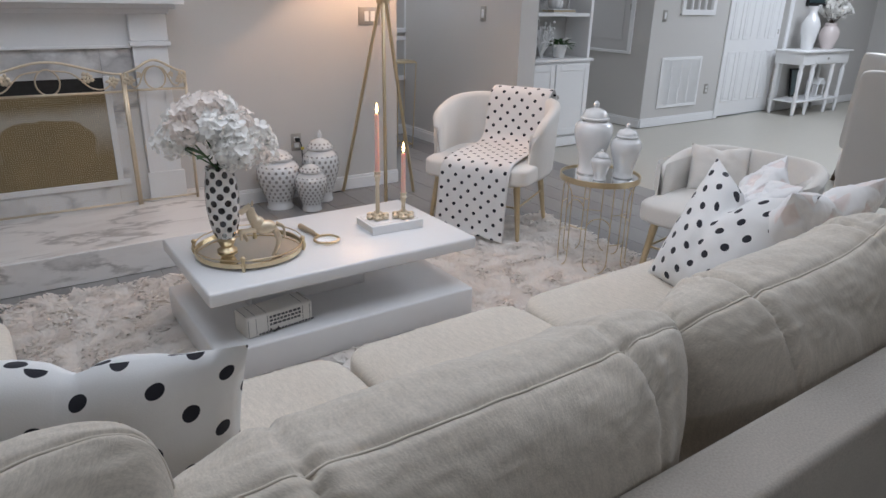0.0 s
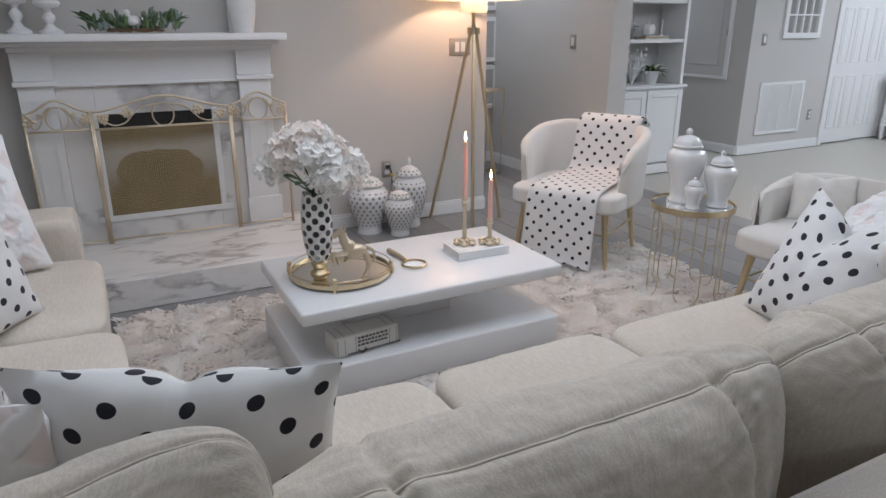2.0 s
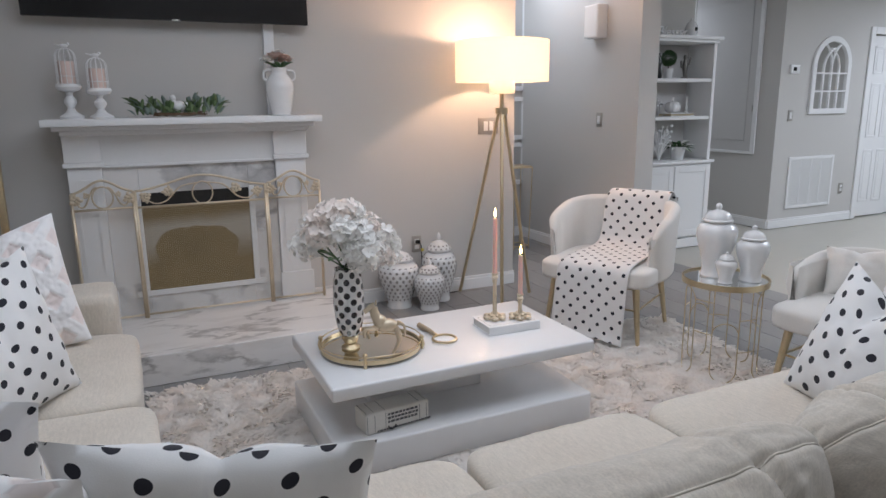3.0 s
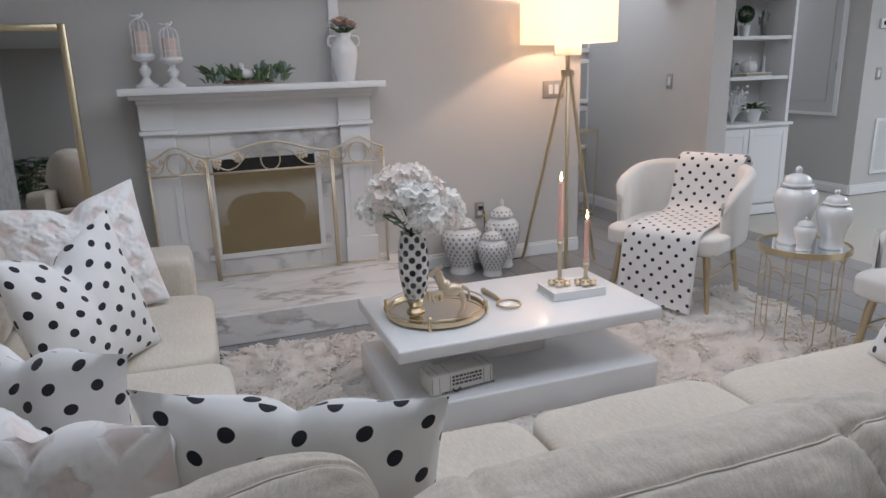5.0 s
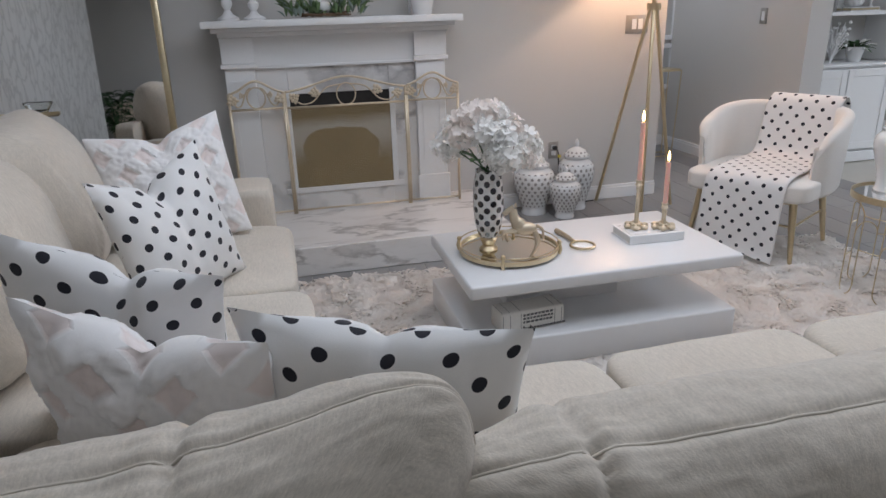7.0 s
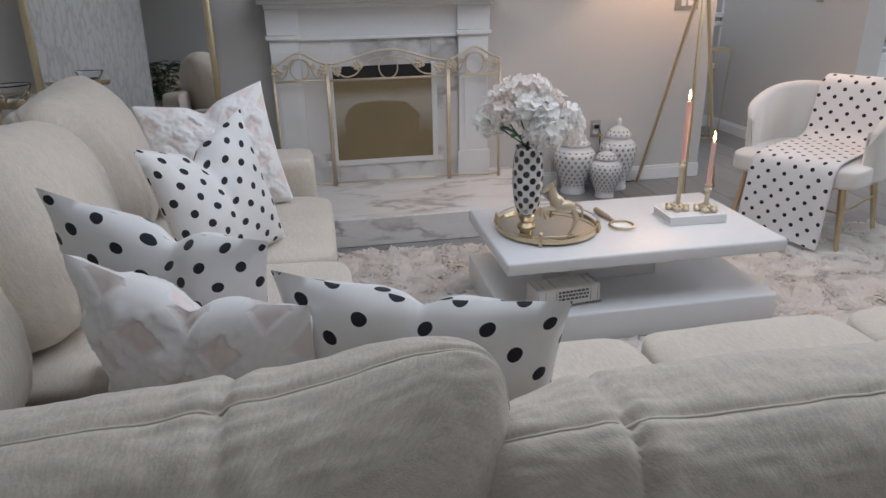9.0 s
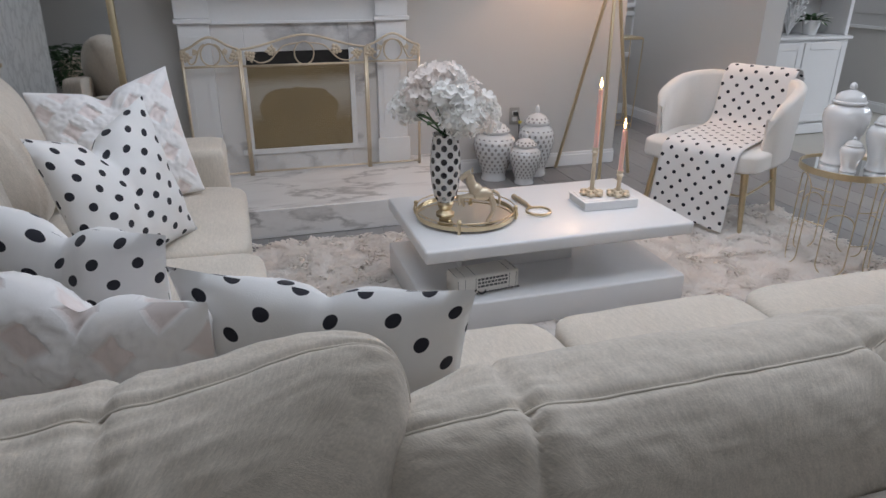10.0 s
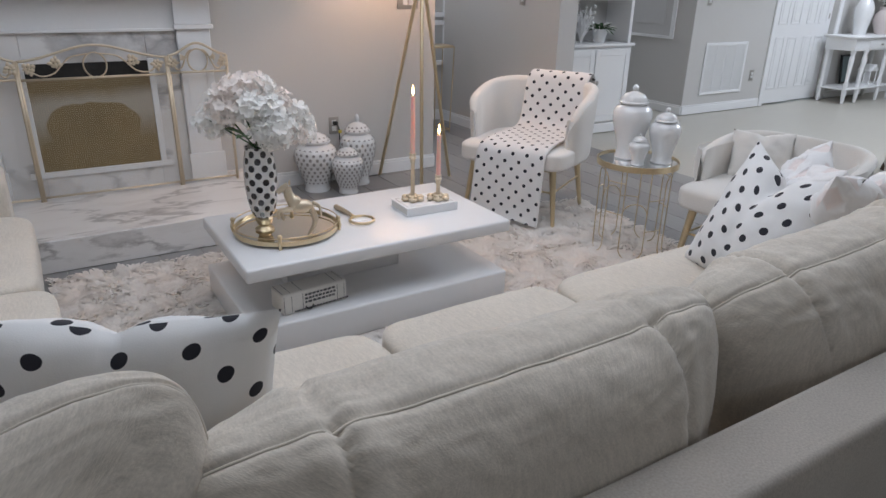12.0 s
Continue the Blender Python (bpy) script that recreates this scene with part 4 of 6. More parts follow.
def garland(x, y):
    t = thing("greenery_garland", pose(x, y, MZ), "low twig nest with olive leaves and a white bird", "centrepiece")
    rng = random.Random(8)
    tw = bmesh.new()
    for k in range(26):
        a = rng.uniform(0, 6.28)
        tube(tw, [(0.13 * math.cos(a) + rng.uniform(-0.02, 0.02), 0.05 * math.sin(a), 0.005 + rng.random() * 0.02), (0.15 * math.cos(a + 0.7), 0.06 * math.sin(a + 0.7), 0.012 + rng.random() * 0.02), (0.14 * math.cos(a + 1.4), 0.05 * math.sin(a + 1.4), 0.006 + rng.random() * 0.02)], 0.003, 5)
    part("twig_nest", tw, surface("twig_bark", (0.16, 0.10, 0.06), 0.9, vary=0.3), t, "woven brown twig nest", kind="stuff")
    g, s = bmesh.new(), bmesh.new()
    for k in range(150):
        px = rng.uniform(-0.23, 0.23)
        near = math.exp(-(px / 0.05) ** 2)
        base = (px, rng.uniform(-0.06, 0.05), 0.01 + rng.random() * 0.06 * (1 - near))
        out = Vector((px * 2 + rng.uniform(-0.6, 0.6), rng.uniform(-0.9, 0.4), rng.uniform(0.3, 1.6)))
        leaf(g if rng.random() < 0.7 else s, base, out, rng.uniform(0.055, 0.105), rng.uniform(0.018, 0.034))
    part("leaves", g, LEAF2, t, "olive-green leaves", smooth=0, kind="stuff")
    part("pale_leaves", s, SAGE, t, "sage-grey lamb's-ear leaves", smooth=0, kind="stuff")
    b2 = bmesh.new()
    ball(b2, (0.0, -0.02, 0.06), 0.034, 3, (1.25, 0.85, 0.9))
    ball(b2, (-0.028, -0.02, 0.105), 0.018, 3)
    tube(b2, [(-0.02, -0.02, 0.07), (-0.028, -0.02, 0.10)], 0.016, 8, taper=0.012)
    tube(b2, [(0.03, -0.02, 0.065), (0.07, -0.02, 0.08)], 0.012, 8, taper=0.004)
    part("bird_ornament", b2, CERAMIC, t, "small white bird ornament")


garland(0.272, 4.09)


def petal_head(bm, c, r, seed, petals=14):
    """A full bloom of cupped petals round a centre."""
    rng = random.Random(seed)
    for k in range(petals):
        t = k / petals
        a, tilt = k * 2.4 + rng.uniform(-0.2, 0.2), 0.25 + 1.15 * t
        d = Vector((math.cos(a) * math.sin(tilt), math.sin(a) * math.sin(tilt), math.cos(tilt)))
        side = Vector((-math.sin(a), math.cos(a), 0))
        up = d.cross(side) * -1
        L, W = r * (0.75 + 0.4 * t) * rng.uniform(0.85, 1.15), r * (0.55 + 0.3 * t)
        rows = []
        for i in range(4):
            s = i / 3
            base = Vector(c) + d * L * s + up * (-0.18 * L * math.sin(math.pi * s))
            w = W * (0.25 + 0.95 * math.sin(math.pi * min(0.9, s * 0.72 + 0.1)))
            rows.append([bm.verts.new(base + side * w * f + d * (0.10 * L * abs(f) * s) + up * 0.1 * W * abs(f) + Vector((rng.uniform(-1, 1), rng.uniform(-1, 1), rng.uniform(-1, 1))) * r * 0.05) for f in (-0.5, 0.0, 0.5)])
        for i in range(3):
            for q in range(2):
                bm.faces.new([rows[i][q], rows[i][q + 1], rows[i + 1][q + 1], rows[i + 1][q]])


def pitcher(x, y):
    t = thing("pitcher_vase", pose(x, y, MZ), "white ceramic two-handled pitcher holding blush roses", "vase")
    part("body", lathe(bmesh.new(), [(0.0, 0.0), (0.055, 0.0), (0.057, 0.01), (0.072, 0.08), (0.083, 0.15), (0.080, 0.19), (0.060, 0.225), (0.046, 0.24), (0.044, 0.255), (0.052, 0.275), (0.048, 0.275), (0.040, 0.255), (0.0, 0.24)], 36), CERAMIC, t)
    for sg in (-1, 1):
        part("handle", tube(bmesh.new(), smooth_line([(sg * 0.046, 0, 0.262), (sg * 0.085, 0, 0.255), (sg * 0.092, 0, 0.215), (sg * 0.072, 0, 0.20)], 6), 0.007, 8), CERAMIC, t)
    rng = random.Random(3)
    for k in range(13):
        a, f = k * 2.399, math.sqrt(k / 13)
        bl = bmesh.new()
        petal_head(bl, (0.085 * f * math.cos(a), 0.05 * f * math.sin(a), 0.345 - 0.05 * f + 0.02 * rng.random()), 0.036, k, 18)
        part("rose", bl, BLUSHPETAL if k % 3 else PETAL, t, smooth=60)
    lf = bmesh.new()
    for k in range(8):
        leaf(lf, (0.02 * math.cos(k), 0.02 * math.sin(k), 0.27), (math.cos(k * 0.8), math.sin(k * 0.8), 0.8), 0.09, 0.03)
    part("leaves", lf, LEAF, t, smooth=0)


pitcher(0.848, 4.10)

# ---- leaning floor mirror ----
mir = thing("floor_mirror", pose(-1.108, 4.05, 0, -3.2, 0, 0), "large gold-framed mirror leaning on the wall", "mirror")
MW, MH = 0.49, 1.645
part("glass", boxed((-MW + 0.03, -0.004, 0.03), (MW - 0.03, 0.004, MH - 0.03)), MIRROR, mir, "silvered mirror glass", smooth=0)
for lo, hi in (((-MW, -0.018, 0), (-MW + 0.038, 0.018, MH)), ((MW - 0.038, -0.018, 0), (MW, 0.018, MH)), ((-MW + 0.038, -0.018, 0), (MW - 0.038, 0.018, 0.038)), ((-MW + 0.038, -0.018, MH - 0.038), (MW - 0.038, 0.018, MH))):
    part("frame_rail", boxed(lo, hi, 0.007, 2), GOLD, mir)

# ---- side table with glass bowl behind the sofa ----
st = thing("pedestal_table", pose(-1.57, 3.50, 0), "small round gold tray table beside the sofa", "side table")
part("tray_top", lathe(bmesh.new(), [(0.0, 0.828), (0.17, 0.828), (0.185, 0.838), (0.19, 0.858), (0.186, 0.858), (0.178, 0.842), (0.0, 0.840)], 36), GOLD, st)
part("pedestal", lathe(bmesh.new(), [(0.0, 0.0), (0.13, 0.0), (0.13, 0.012), (0.02, 0.03), (0.014, 0.3), (0.02, 0.5), (0.014, 0.80), (0.05, 0.828), (0.0, 0.828)], 24), GOLD, st)
bowl = part("glass_bowl", lathe(bmesh.new(), [(0.0, 0.004), (0.04, 0.0), (0.06, 0.03), (0.085, 0.075), (0.080, 0.08), (0.055, 0.036), (0.0, 0.014)], 24), GLASS)
bowl.location = (-1.49, 3.52, 0.842)
tagged(bowl, "small clear cut-glass bowl on the gold tray", "bowl")

# ---- things on the coffee table ----
TT = 0.3765
TX, TY = 0.82, 2.46
tray = thing("mirrored_tray", pose(TX, TY, TT, 0, 0, 20), "round gold gallery tray with bronze mirror base", "tray")
part("base_mirror", lathe(bmesh.new(), [(0.0, 0.014), (0.20, 0.014), (0.20, 0.018), (0.0, 0.018)], 56), SMOKE, tray)
part("rim", lathe(bmesh.new(), [(0.2005, 0.010), (0.205, 0.010), (0.205, 0.027), (0.2005, 0.027), (0.2005, 0.010)], 56), GOLD, tray)
for k in range(4):
    a = math.pi / 2 * k - math.pi / 4
    bm = bmesh.new()
    x, y = 0.207 * math.cos(a), 0.207 * math.sin(a)
    tube(bm, [(x, y, 0.0), (x * 1.03, y * 1.03, 0.02), (x, y, 0.046)], 0.007, 8)
    ball(bm, (x, y, 0.05), 0.010, 2)
    part("foot", bm, GOLD, tray)
part("gallery_rail", tube(bmesh.new(), arc((0, 0), 0.207, 0, 360, 56, "xy", 0.042), 0.0024, 6), GOLD, tray)

TRAYZ = TT + 0.0185
VX, VY = 0.735, 2.465
vase = thing("dotted_vase", pose(VX, VY, TRAYZ), "white ceramic vase with black polka dots on gold foot", "vase")
part("foot", lathe(bmesh.new(), [(0.0, 0.0), (0.036, 0.0), (0.038, 0.006), (0.022, 0.02), (0.030, 0.034), (0.034, 0.048), (0.028, 0.058), (0.0, 0.058)], 32), GOLD, vase, "turned gold foot")
part("body", lathe(bmesh.new(), [(0.0, 0.058), (0.034, 0.058), (0.045, 0.075), (0.055, 0.12), (0.0615, 0.18), (0.062, 0.23), (0.058, 0.28), (0.050, 0.325), (0.052, 0.335), (0.046, 0.335), (0.044, 0.31), (0.0, 0.30)], 48, uv=True), VASE_DOTS, vase)

bouquet = thing("flower_bouquet", pose(VX, VY, TRAYZ + 0.302), "full bouquet of ivory and blush silk hydrangeas", "flowers")
rng = random.Random(11)


def floret(bm, c, n, r):
    """Four or five broad rounded petals, cupped and a little ruffled."""
    n = Vector(n).normalized()
    s = n.orthogonal().normalized()
    t = n.cross(s)
    a0, count = rng.uniform(0, 6.28), rng.choice((4, 5))
    for k in range(count):
        a = a0 + k * 2 * math.pi / count + rng.uniform(-0.2, 0.2)
        d = s * math.cos(a) + t * math.sin(a)
        e = n.cross(d)
        lift, curl = rng.uniform(0.15, 0.5), rng.uniform(-0.25, 0.2)
        row = []
        for f, wide, up in ((0.08, 0.10, 0.0), (0.5, 0.44, lift * 0.6), (0.85, 0.40, lift), (1.05, 0.16, lift + curl)):
            base = Vector(c) + d * r * f
            row.append([bm.verts.new(base + e * r * wide * q + n * r * (up + 0.12 * abs(q) + rng.uniform(-0.05, 0.05))) for q in (-1, 0, 1)])
        for p, q in zip(row, row[1:]):
            bm.faces.new([p[0], p[1], q[1], q[0]]), bm.faces.new([p[1], p[2], q[2], q[1]])


# head: place beside and above the vase's mouth, size, blush or not
heads = [(-0.02, -0.03, 0.255, 0.058, 1), (-0.075, -0.02, 0.235, 0.062, 1), (0.035, -0.01, 0.235, 0.052, 0), (-0.125, -0.03, 0.185, 0.056, 1), (-0.165, 0.0, 0.145, 0.052, 0),
         (-0.035, -0.07, 0.19, 0.060, 0), (0.03, -0.06, 0.175, 0.062, 0), (0.085, -0.03, 0.185, 0.054, 1), (0.125, -0.04, 0.145, 0.056, 0), (0.165, -0.02, 0.115, 0.050, 0),
         (0.06, -0.085, 0.11, 0.062, 0), (0.0, -0.09, 0.115, 0.050, 0), (0.11, -0.07, 0.085, 0.055, 1), (0.165, -0.03, 0.075, 0.045, 0), (0.03, -0.08, 0.075, 0.045, 0),
         (-0.10, 0.06, 0.19, 0.060, 0), (0.0, 0.07, 0.22, 0.062, 0), (0.09, 0.06, 0.16, 0.060, 0), (-0.13, 0.03, 0.115, 0.048, 0), (0.05, 0.08, 0.10, 0.058, 0)]
heads = [(Vector((x, y, z)), r, blush) for x, y, z, r, blush in heads]
for k, (c, r, blush) in enumerate(heads):
    bm = bmesh.new()
    for j in range(34):
        z = 1 - 1.75 * (j + 0.5) / 34
        a = j * 2.399 + k
        n = Vector((math.sqrt(1 - z * z) * math.cos(a), math.sqrt(1 - z * z) * math.sin(a), z))
        floret(bm, c + n * r * rng.uniform(0.55, 1.0), n + Vector((rng.uniform(-0.5, 0.5), rng.uniform(-0.5, 0.5), rng.uniform(-0.2, 0.5))), r * rng.uniform(0.28, 0.46))
    part("flower_head", bm, PALEBLUSH if blush else PETAL, bouquet, "pale blush hydrangea head" if blush else "", smooth=60)
for k in range(9):
    bm = bmesh.new()
    a = k * 2.1
    leaf(bm, (0.02 * math.cos(a) - 0.03, 0.02 * math.sin(a) - 0.02, 0.07), (math.cos(a) * 0.9 - 0.45, math.sin(a) * 0.6 - 0.6, 0.75), 0.12, 0.042, 0.25)
    part("leaf", bm, LEAF, bouquet, smooth=0)
for k in range(6):
    part("stem", tube(bmesh.new(), [(0, 0, 0.0), (0.012 * math.cos(k), 0.012 * math.sin(k), 0.03), tuple(heads[k][0])], 0.003, 6), LEAF, bouquet)

# horse ornament: one plain cast form
bm = bmesh.new()
ball(bm, (0, 0, 0.105), 0.026, 3, (1.55, 0.9, 0.95))
ball(bm, (-0.022, 0, 0.120), 0.024, 3, (1.0, 0.9, 1.1))
tube(bm, smooth_line([(-0.025, 0, 0.12), (-0.040, 0, 0.150), (-0.042, 0, 0.175)], 5), 0.021, 10, taper=0.012)
tube(bm, smooth_line([(-0.040, 0, 0.180), (-0.058, 0, 0.172), (-0.076, 0, 0.158)], 5), 0.013, 10, taper=0.008)
for pts in (((-0.03, 0.012, 0.10), (-0.066, 0.012, 0.085), (-0.060, 0.012, 0.055)), ((-0.03, -0.012, 0.10), (-0.075, -0.014, 0.098), (-0.078, -0.014, 0.07)), ((0.03, 0.012, 0.10), (0.048, 0.014, 0.055), (0.030, 0.014, 0.004)), ((0.03, -0.012, 0.10), (0.040, -0.014, 0.050), (0.018, -0.014, 0.004))):
    tube(bm, smooth_line(pts, 5), 0.009, 8, taper=0.005)
tube(bm, smooth_line([(0.038, 0, 0.115), (0.060, 0, 0.10), (0.064, 0, 0.06)], 5), 0.007, 8, taper=0.003)
for sg in (-1, 1):
    tube(bm, [(-0.036, sg * 0.008, 0.185), (-0.033, sg * 0.010, 0.198)], 0.004, 6, taper=0.001)
tube(bm, [(-0.05, -0.03, 0.002), (0.0, -0.035, 0.006), (0.05, -0.01, 0.002)], 0.003, 6)
horse = part("horse_ornament", bm, PALE_GOLD)
horse.matrix_world = pose(0.845, 2.335, TRAYZ, 0, 0, -15) @ Matrix.Scale(1.12, 4)
tagged(horse, "small gold horse ornament standing on the tray", "ornament")

mg = thing("magnifying_glass", pose(1.131, 2.415, TT), "gold-rimmed magnifying glass with wooden handle", "magnifying glass")
part("rim", tube(bmesh.new(), arc((0, 0), 0.050, 0, 360, 40, "xy", 0.008), 0.0055, 8, closed=False), GOLD, mg)
lensob = part("lens", lathe(bmesh.new(), [(0.0, 0.0065), (0.03, 0.007), (0.047, 0.008), (0.03, 0.009), (0.0, 0.0095)], 36), LENS, mg, "clear magnifying lens")
lensob.visible_shadow = False
part("handle", tube(bmesh.new(), [(-0.016, 0.056, 0.008), (-0.021, 0.105, 0.012), (-0.032, 0.20, 0.012)], 0.008, 10, taper=0.0125), PALEWOOD, mg, "pale turned wooden handle")
part("ferrule", tube(bmesh.new(), [(-0.015, 0.052, 0.008), (-0.019, 0.088, 0.011)], 0.0085, 10), GOLD, mg)

book = thing("white_book", pose(1.452, 2.455, TT, 0, 0, -2), "thick white hardback book lying flat", "book")
part("cover", boxed((-0.125, -0.085, 0.034), (0.125, 0.085, 0.038), 0.001, 1), WHITE, book)
part("back_cover", boxed((-0.125, -0.085, 0.0), (0.125, 0.085, 0.004), 0.001, 1), WHITE, book)
part("pages", boxed((-0.119, -0.080, 0.004), (0.119, 0.080, 0.034)), PAPER, book, smooth=0)
part("spine", boxed((-0.125, -0.0895, 0.0), (0.125, -0.0855, 0.038), 0.0015, 1), WHITE, book)
bm = bmesh.new()
for lo, hi in (((-0.11, 0.060, 0.0382), (0.11, 0.0615, 0.0386)), ((-0.11, -0.0705, 0.0382), (0.11, -0.069, 0.0386)), ((-0.1115, -0.07, 0.0382), (-0.110, 0.061, 0.0386)), ((0.11, -0.07, 0.0382), (0.1115, 0.061, 0.0386))):
    box(bm, lo, hi)
part("cover_border", bm, PLATE, book, smooth=0)


def candlestick(x, y, stick, wax, label):
    t = thing("candlestick", pose(x, y, TT + 0.0388), label, "candlestick", "candlesticks on the book")
    bm = bmesh.new()
    lathe(bm, [(0.0, 0.0), (0.035, 0.0), (0.030, 0.012), (0.014, 0.022), (0.0, 0.022)], 24)
    for k in range(6):
        a = k * math.pi / 3
        ball(bm, (0.040 * math.cos(a), 0.040 * math.sin(a), 0.010), 0.0145, 2, (1.1, 1.1, 0.7))
        ball(bm, (0.022 * math.cos(a + 0.5), 0.022 * math.sin(a + 0.5), 0.019), 0.009, 1)
    part("base", bm, PALE_GOLD, t, "cast gold leaf-and-flower base")
    h = stick
    part("stem", lathe(bmesh.new(), [(0.0, 0.02), (0.012, 0.022), (0.0095, 0.03), (0.0085, h - 0.045), (0.012, h - 0.038), (0.010, h - 0.03), (0.016, h - 0.02), (0.011, h - 0.012), (0.015, h - 0.004), (0.015, h), (0.0, h)], 20), PALE_GOLD, t)
    part("candle", lathe(bmesh.new(), [(0.0, h), (0.0105, h), (0.0095, h + wax), (0.006, h + wax + 0.002), (0.0, h + wax - 0.002)], 20), CANDLE, t, "blush pink taper candle")
    part("wick", tube(bmesh.new(), [(0, 0, h + wax - 0.002), (0, 0.001, h + wax + 0.009)], 0.001, 5), BLACK, t)
    part("flame", lathe(bmesh.new(), [(0.0, h + wax + 0.005), (0.004, h + wax + 0.010), (0.006, h + wax + 0.020), (0.0042, h + wax + 0.033), (0.0018, h + wax + 0.044), (0.0, h + wax + 0.050)], 14), FLAME, t, "small lit candle flame")
    spark = bpy.data.lights.new("candle_light", "POINT")
    spark.energy, spark.color, spark.shadow_soft_size = 0.35, (1.0, 0.55, 0.25), 0.008
    new("candle_light", spark).location = (x, y, TT + 0.0388 + h + wax + 0.06)


candlestick(1.405, 2.47, 0.212, 0.242, "tall gold candlestick with lit blush taper")
candlestick(1.512, 2.43, 0.112, 0.175, "short gold candlestick with lit blush taper")

# decorative box book on the lower shelf
bk = thing("decorative_book_box", pose(0.822, 2.238, 0.1505, 0, 0, 6), "cream book-shaped box printed with grey script", "book box")
part("cover", boxed((-0.135, -0.055, 0.0), (0.135, 0.055, 0.085), 0.010, 3), PAPER, bk)
bm = bmesh.new()
rng = random.Random(21)
for r in range(3):
    x = -0.045
    while x < 0.075:
        w = rng.uniform(0.008, 0.016)
        box(bm, (x, -0.0562, 0.062 - r * 0.015), (x + w, -0.0553, 0.071 - r * 0.015))
        x += w + 0.004
x = -0.09
while x < 0.125:
    w = rng.uniform(0.006, 0.014)
    box(bm, (x, -0.0562, 0.006), (x + w, -0.0553, 0.013))
    x += w + 0.003
part("printed_text", bm, INK, bk, "dark printed bars of lettering", smooth=0, kind="stuff")
bm = bmesh.new()
for x in (-0.130, -0.10, -0.055, 0.09, 0.12):
    box(bm, (x, -0.0561, 0.010), (x + 0.0015, -0.0554, 0.075))
    box(bm, (x, -0.045, 0.0851), (x + 0.0015, 0.045, 0.0856))
part("band_line", bm, INK, bk, smooth=0, kind="stuff")
part("ring_pull", tube(bmesh.new(), arc((-0.03, 0.022), 0.015, 180, 360, 14, "xz", -0.060), 0.0028, 6), BLACK, bk)

# ---- wall fittings ----
def switch_plate(x, y, z, face, gangs, label):
    """A wall plate with rocker switches; face: the way it looks, as a turn about z."""
    t = thing("light_switch", pose(x, y, z, 0, 0, face), label, "light switch")
    w = 0.036 + 0.046 * (gangs - 1)
    part("plate", boxed((-w, -0.007, -0.058), (w, -0.0005, 0.058), 0.002, 2), PLATE, t, "brushed nickel plate")
    for k in range(gangs):
        c = (k - (gangs - 1) / 2) * 0.046
        part("rocker", boxed((c - 0.0165, -0.010, -0.033), (c + 0.0165, -0.0068, 0.033), 0.001, 1), WHITE, t)


def outlet(x, y, z, face, label):
    t = thing("wall_outlet", pose(x, y, z, 0, 0, face), label, "outlet")
    part("plate", boxed((-0.036, -0.006, -0.058), (0.036, -0.0005, 0.058), 0.002, 2), PLATE, t)
    for s in (-1, 1):
        part("socket", boxed((-0.017, -0.009, s * 0.021 - 0.015), (0.017, -0.0058, s * 0.021 + 0.015), 0.004, 2), WHITE, t)
    return t


switch_plate(2.352, 4.265, 1.195, 0, 2, "double rocker switch in a nickel plate")
switch_plate(3.61, 4.61, 1.207, -90, 1, "single rocker switch in a nickel plate")
switch_plate(6.283, 4.885, 1.19, 0, 1, "single rocker switch beside the vent")
sock = outlet(1.776, 4.265, 0.385, 0, "nickel outlet with a black plug")
outlet(7.215, 4.885, 0.372, 0, "nickel outlet near the closet door")
plug = thing("power_plug", pose(1.776, 4.255, 0.405), "black plug and cord in the outlet", "plug")
part("body", boxed((-0.014, -0.035, -0.012), (0.014, 0.0, 0.012), 0.004, 2), BLACK, plug)
part("cord", tube(bmesh.new(), smooth_line([(0, -0.035, 0), (0.012, -0.05, -0.03), (0.02, -0.04, -0.12), (0.03, -0.05, -0.30), (0.12, -0.03, -0.398), (0.30, -0.03, -0.400)], 6), 0.0035, 6), BLACK, plug)
part("tag", boxed((0.006, -0.056, -0.062), (0.03, -0.053, -0.042), 0.002, 1), surface("yellow_tag", (0.62, 0.5, 0.08), 0.5), plug, "small yellow tag")

th = thing("thermostat", pose(6.275, 4.885, 1.655), "white wall thermostat with small dark display", "thermostat")
part("case", boxed((-0.065, -0.024, -0.045), (0.065, -0.0005, 0.045), 0.006, 2), WHITE, th)
part("display", boxed((-0.035, -0.0265, -0.015), (0.012, -0.0235, 0.022), 0.001, 1), BLACK, th)

sp = thing("wall_speaker", pose(3.61, 4.64, 1.995, 0, 0, -90), "white box loudspeaker fixed high on the wall", "loudspeaker")
part("case", boxed((-0.09, -0.10, -0.13), (0.09, -0.001, 0.13), 0.006, 2), WHITE, sp)
part("grille", boxed((-0.08, -0.104, -0.12), (0.08, -0.1005, 0.12), 0.003, 1), WHITE, sp)

# return-air grille
gr = thing("air_return_grille", pose(6.6835, 4.885, 0.4765), "white louvred return air grille in the wall", "vent")
gw, gh = 0.3565, 0.2765
part("backing", boxed((-gw + 0.02, -0.006, -gh + 0.02), (gw - 0.02, -0.001, gh - 0.02)), WHITE, gr, smooth=0)
for lo, hi in (((-gw, -0.016, -gh), (-gw + 0.03, -0.001, gh)), ((gw - 0.03, -0.016, -gh), (gw, -0.001, gh)), ((-gw + 0.03, -0.016, gh - 0.03), (gw - 0.03, -0.001, gh)), ((-gw + 0.03, -0.016, -gh), (gw - 0.03, -0.001, -gh + 0.03))):
    part("frame_rail", boxed(lo, hi, 0.002, 1), WHITE, gr)
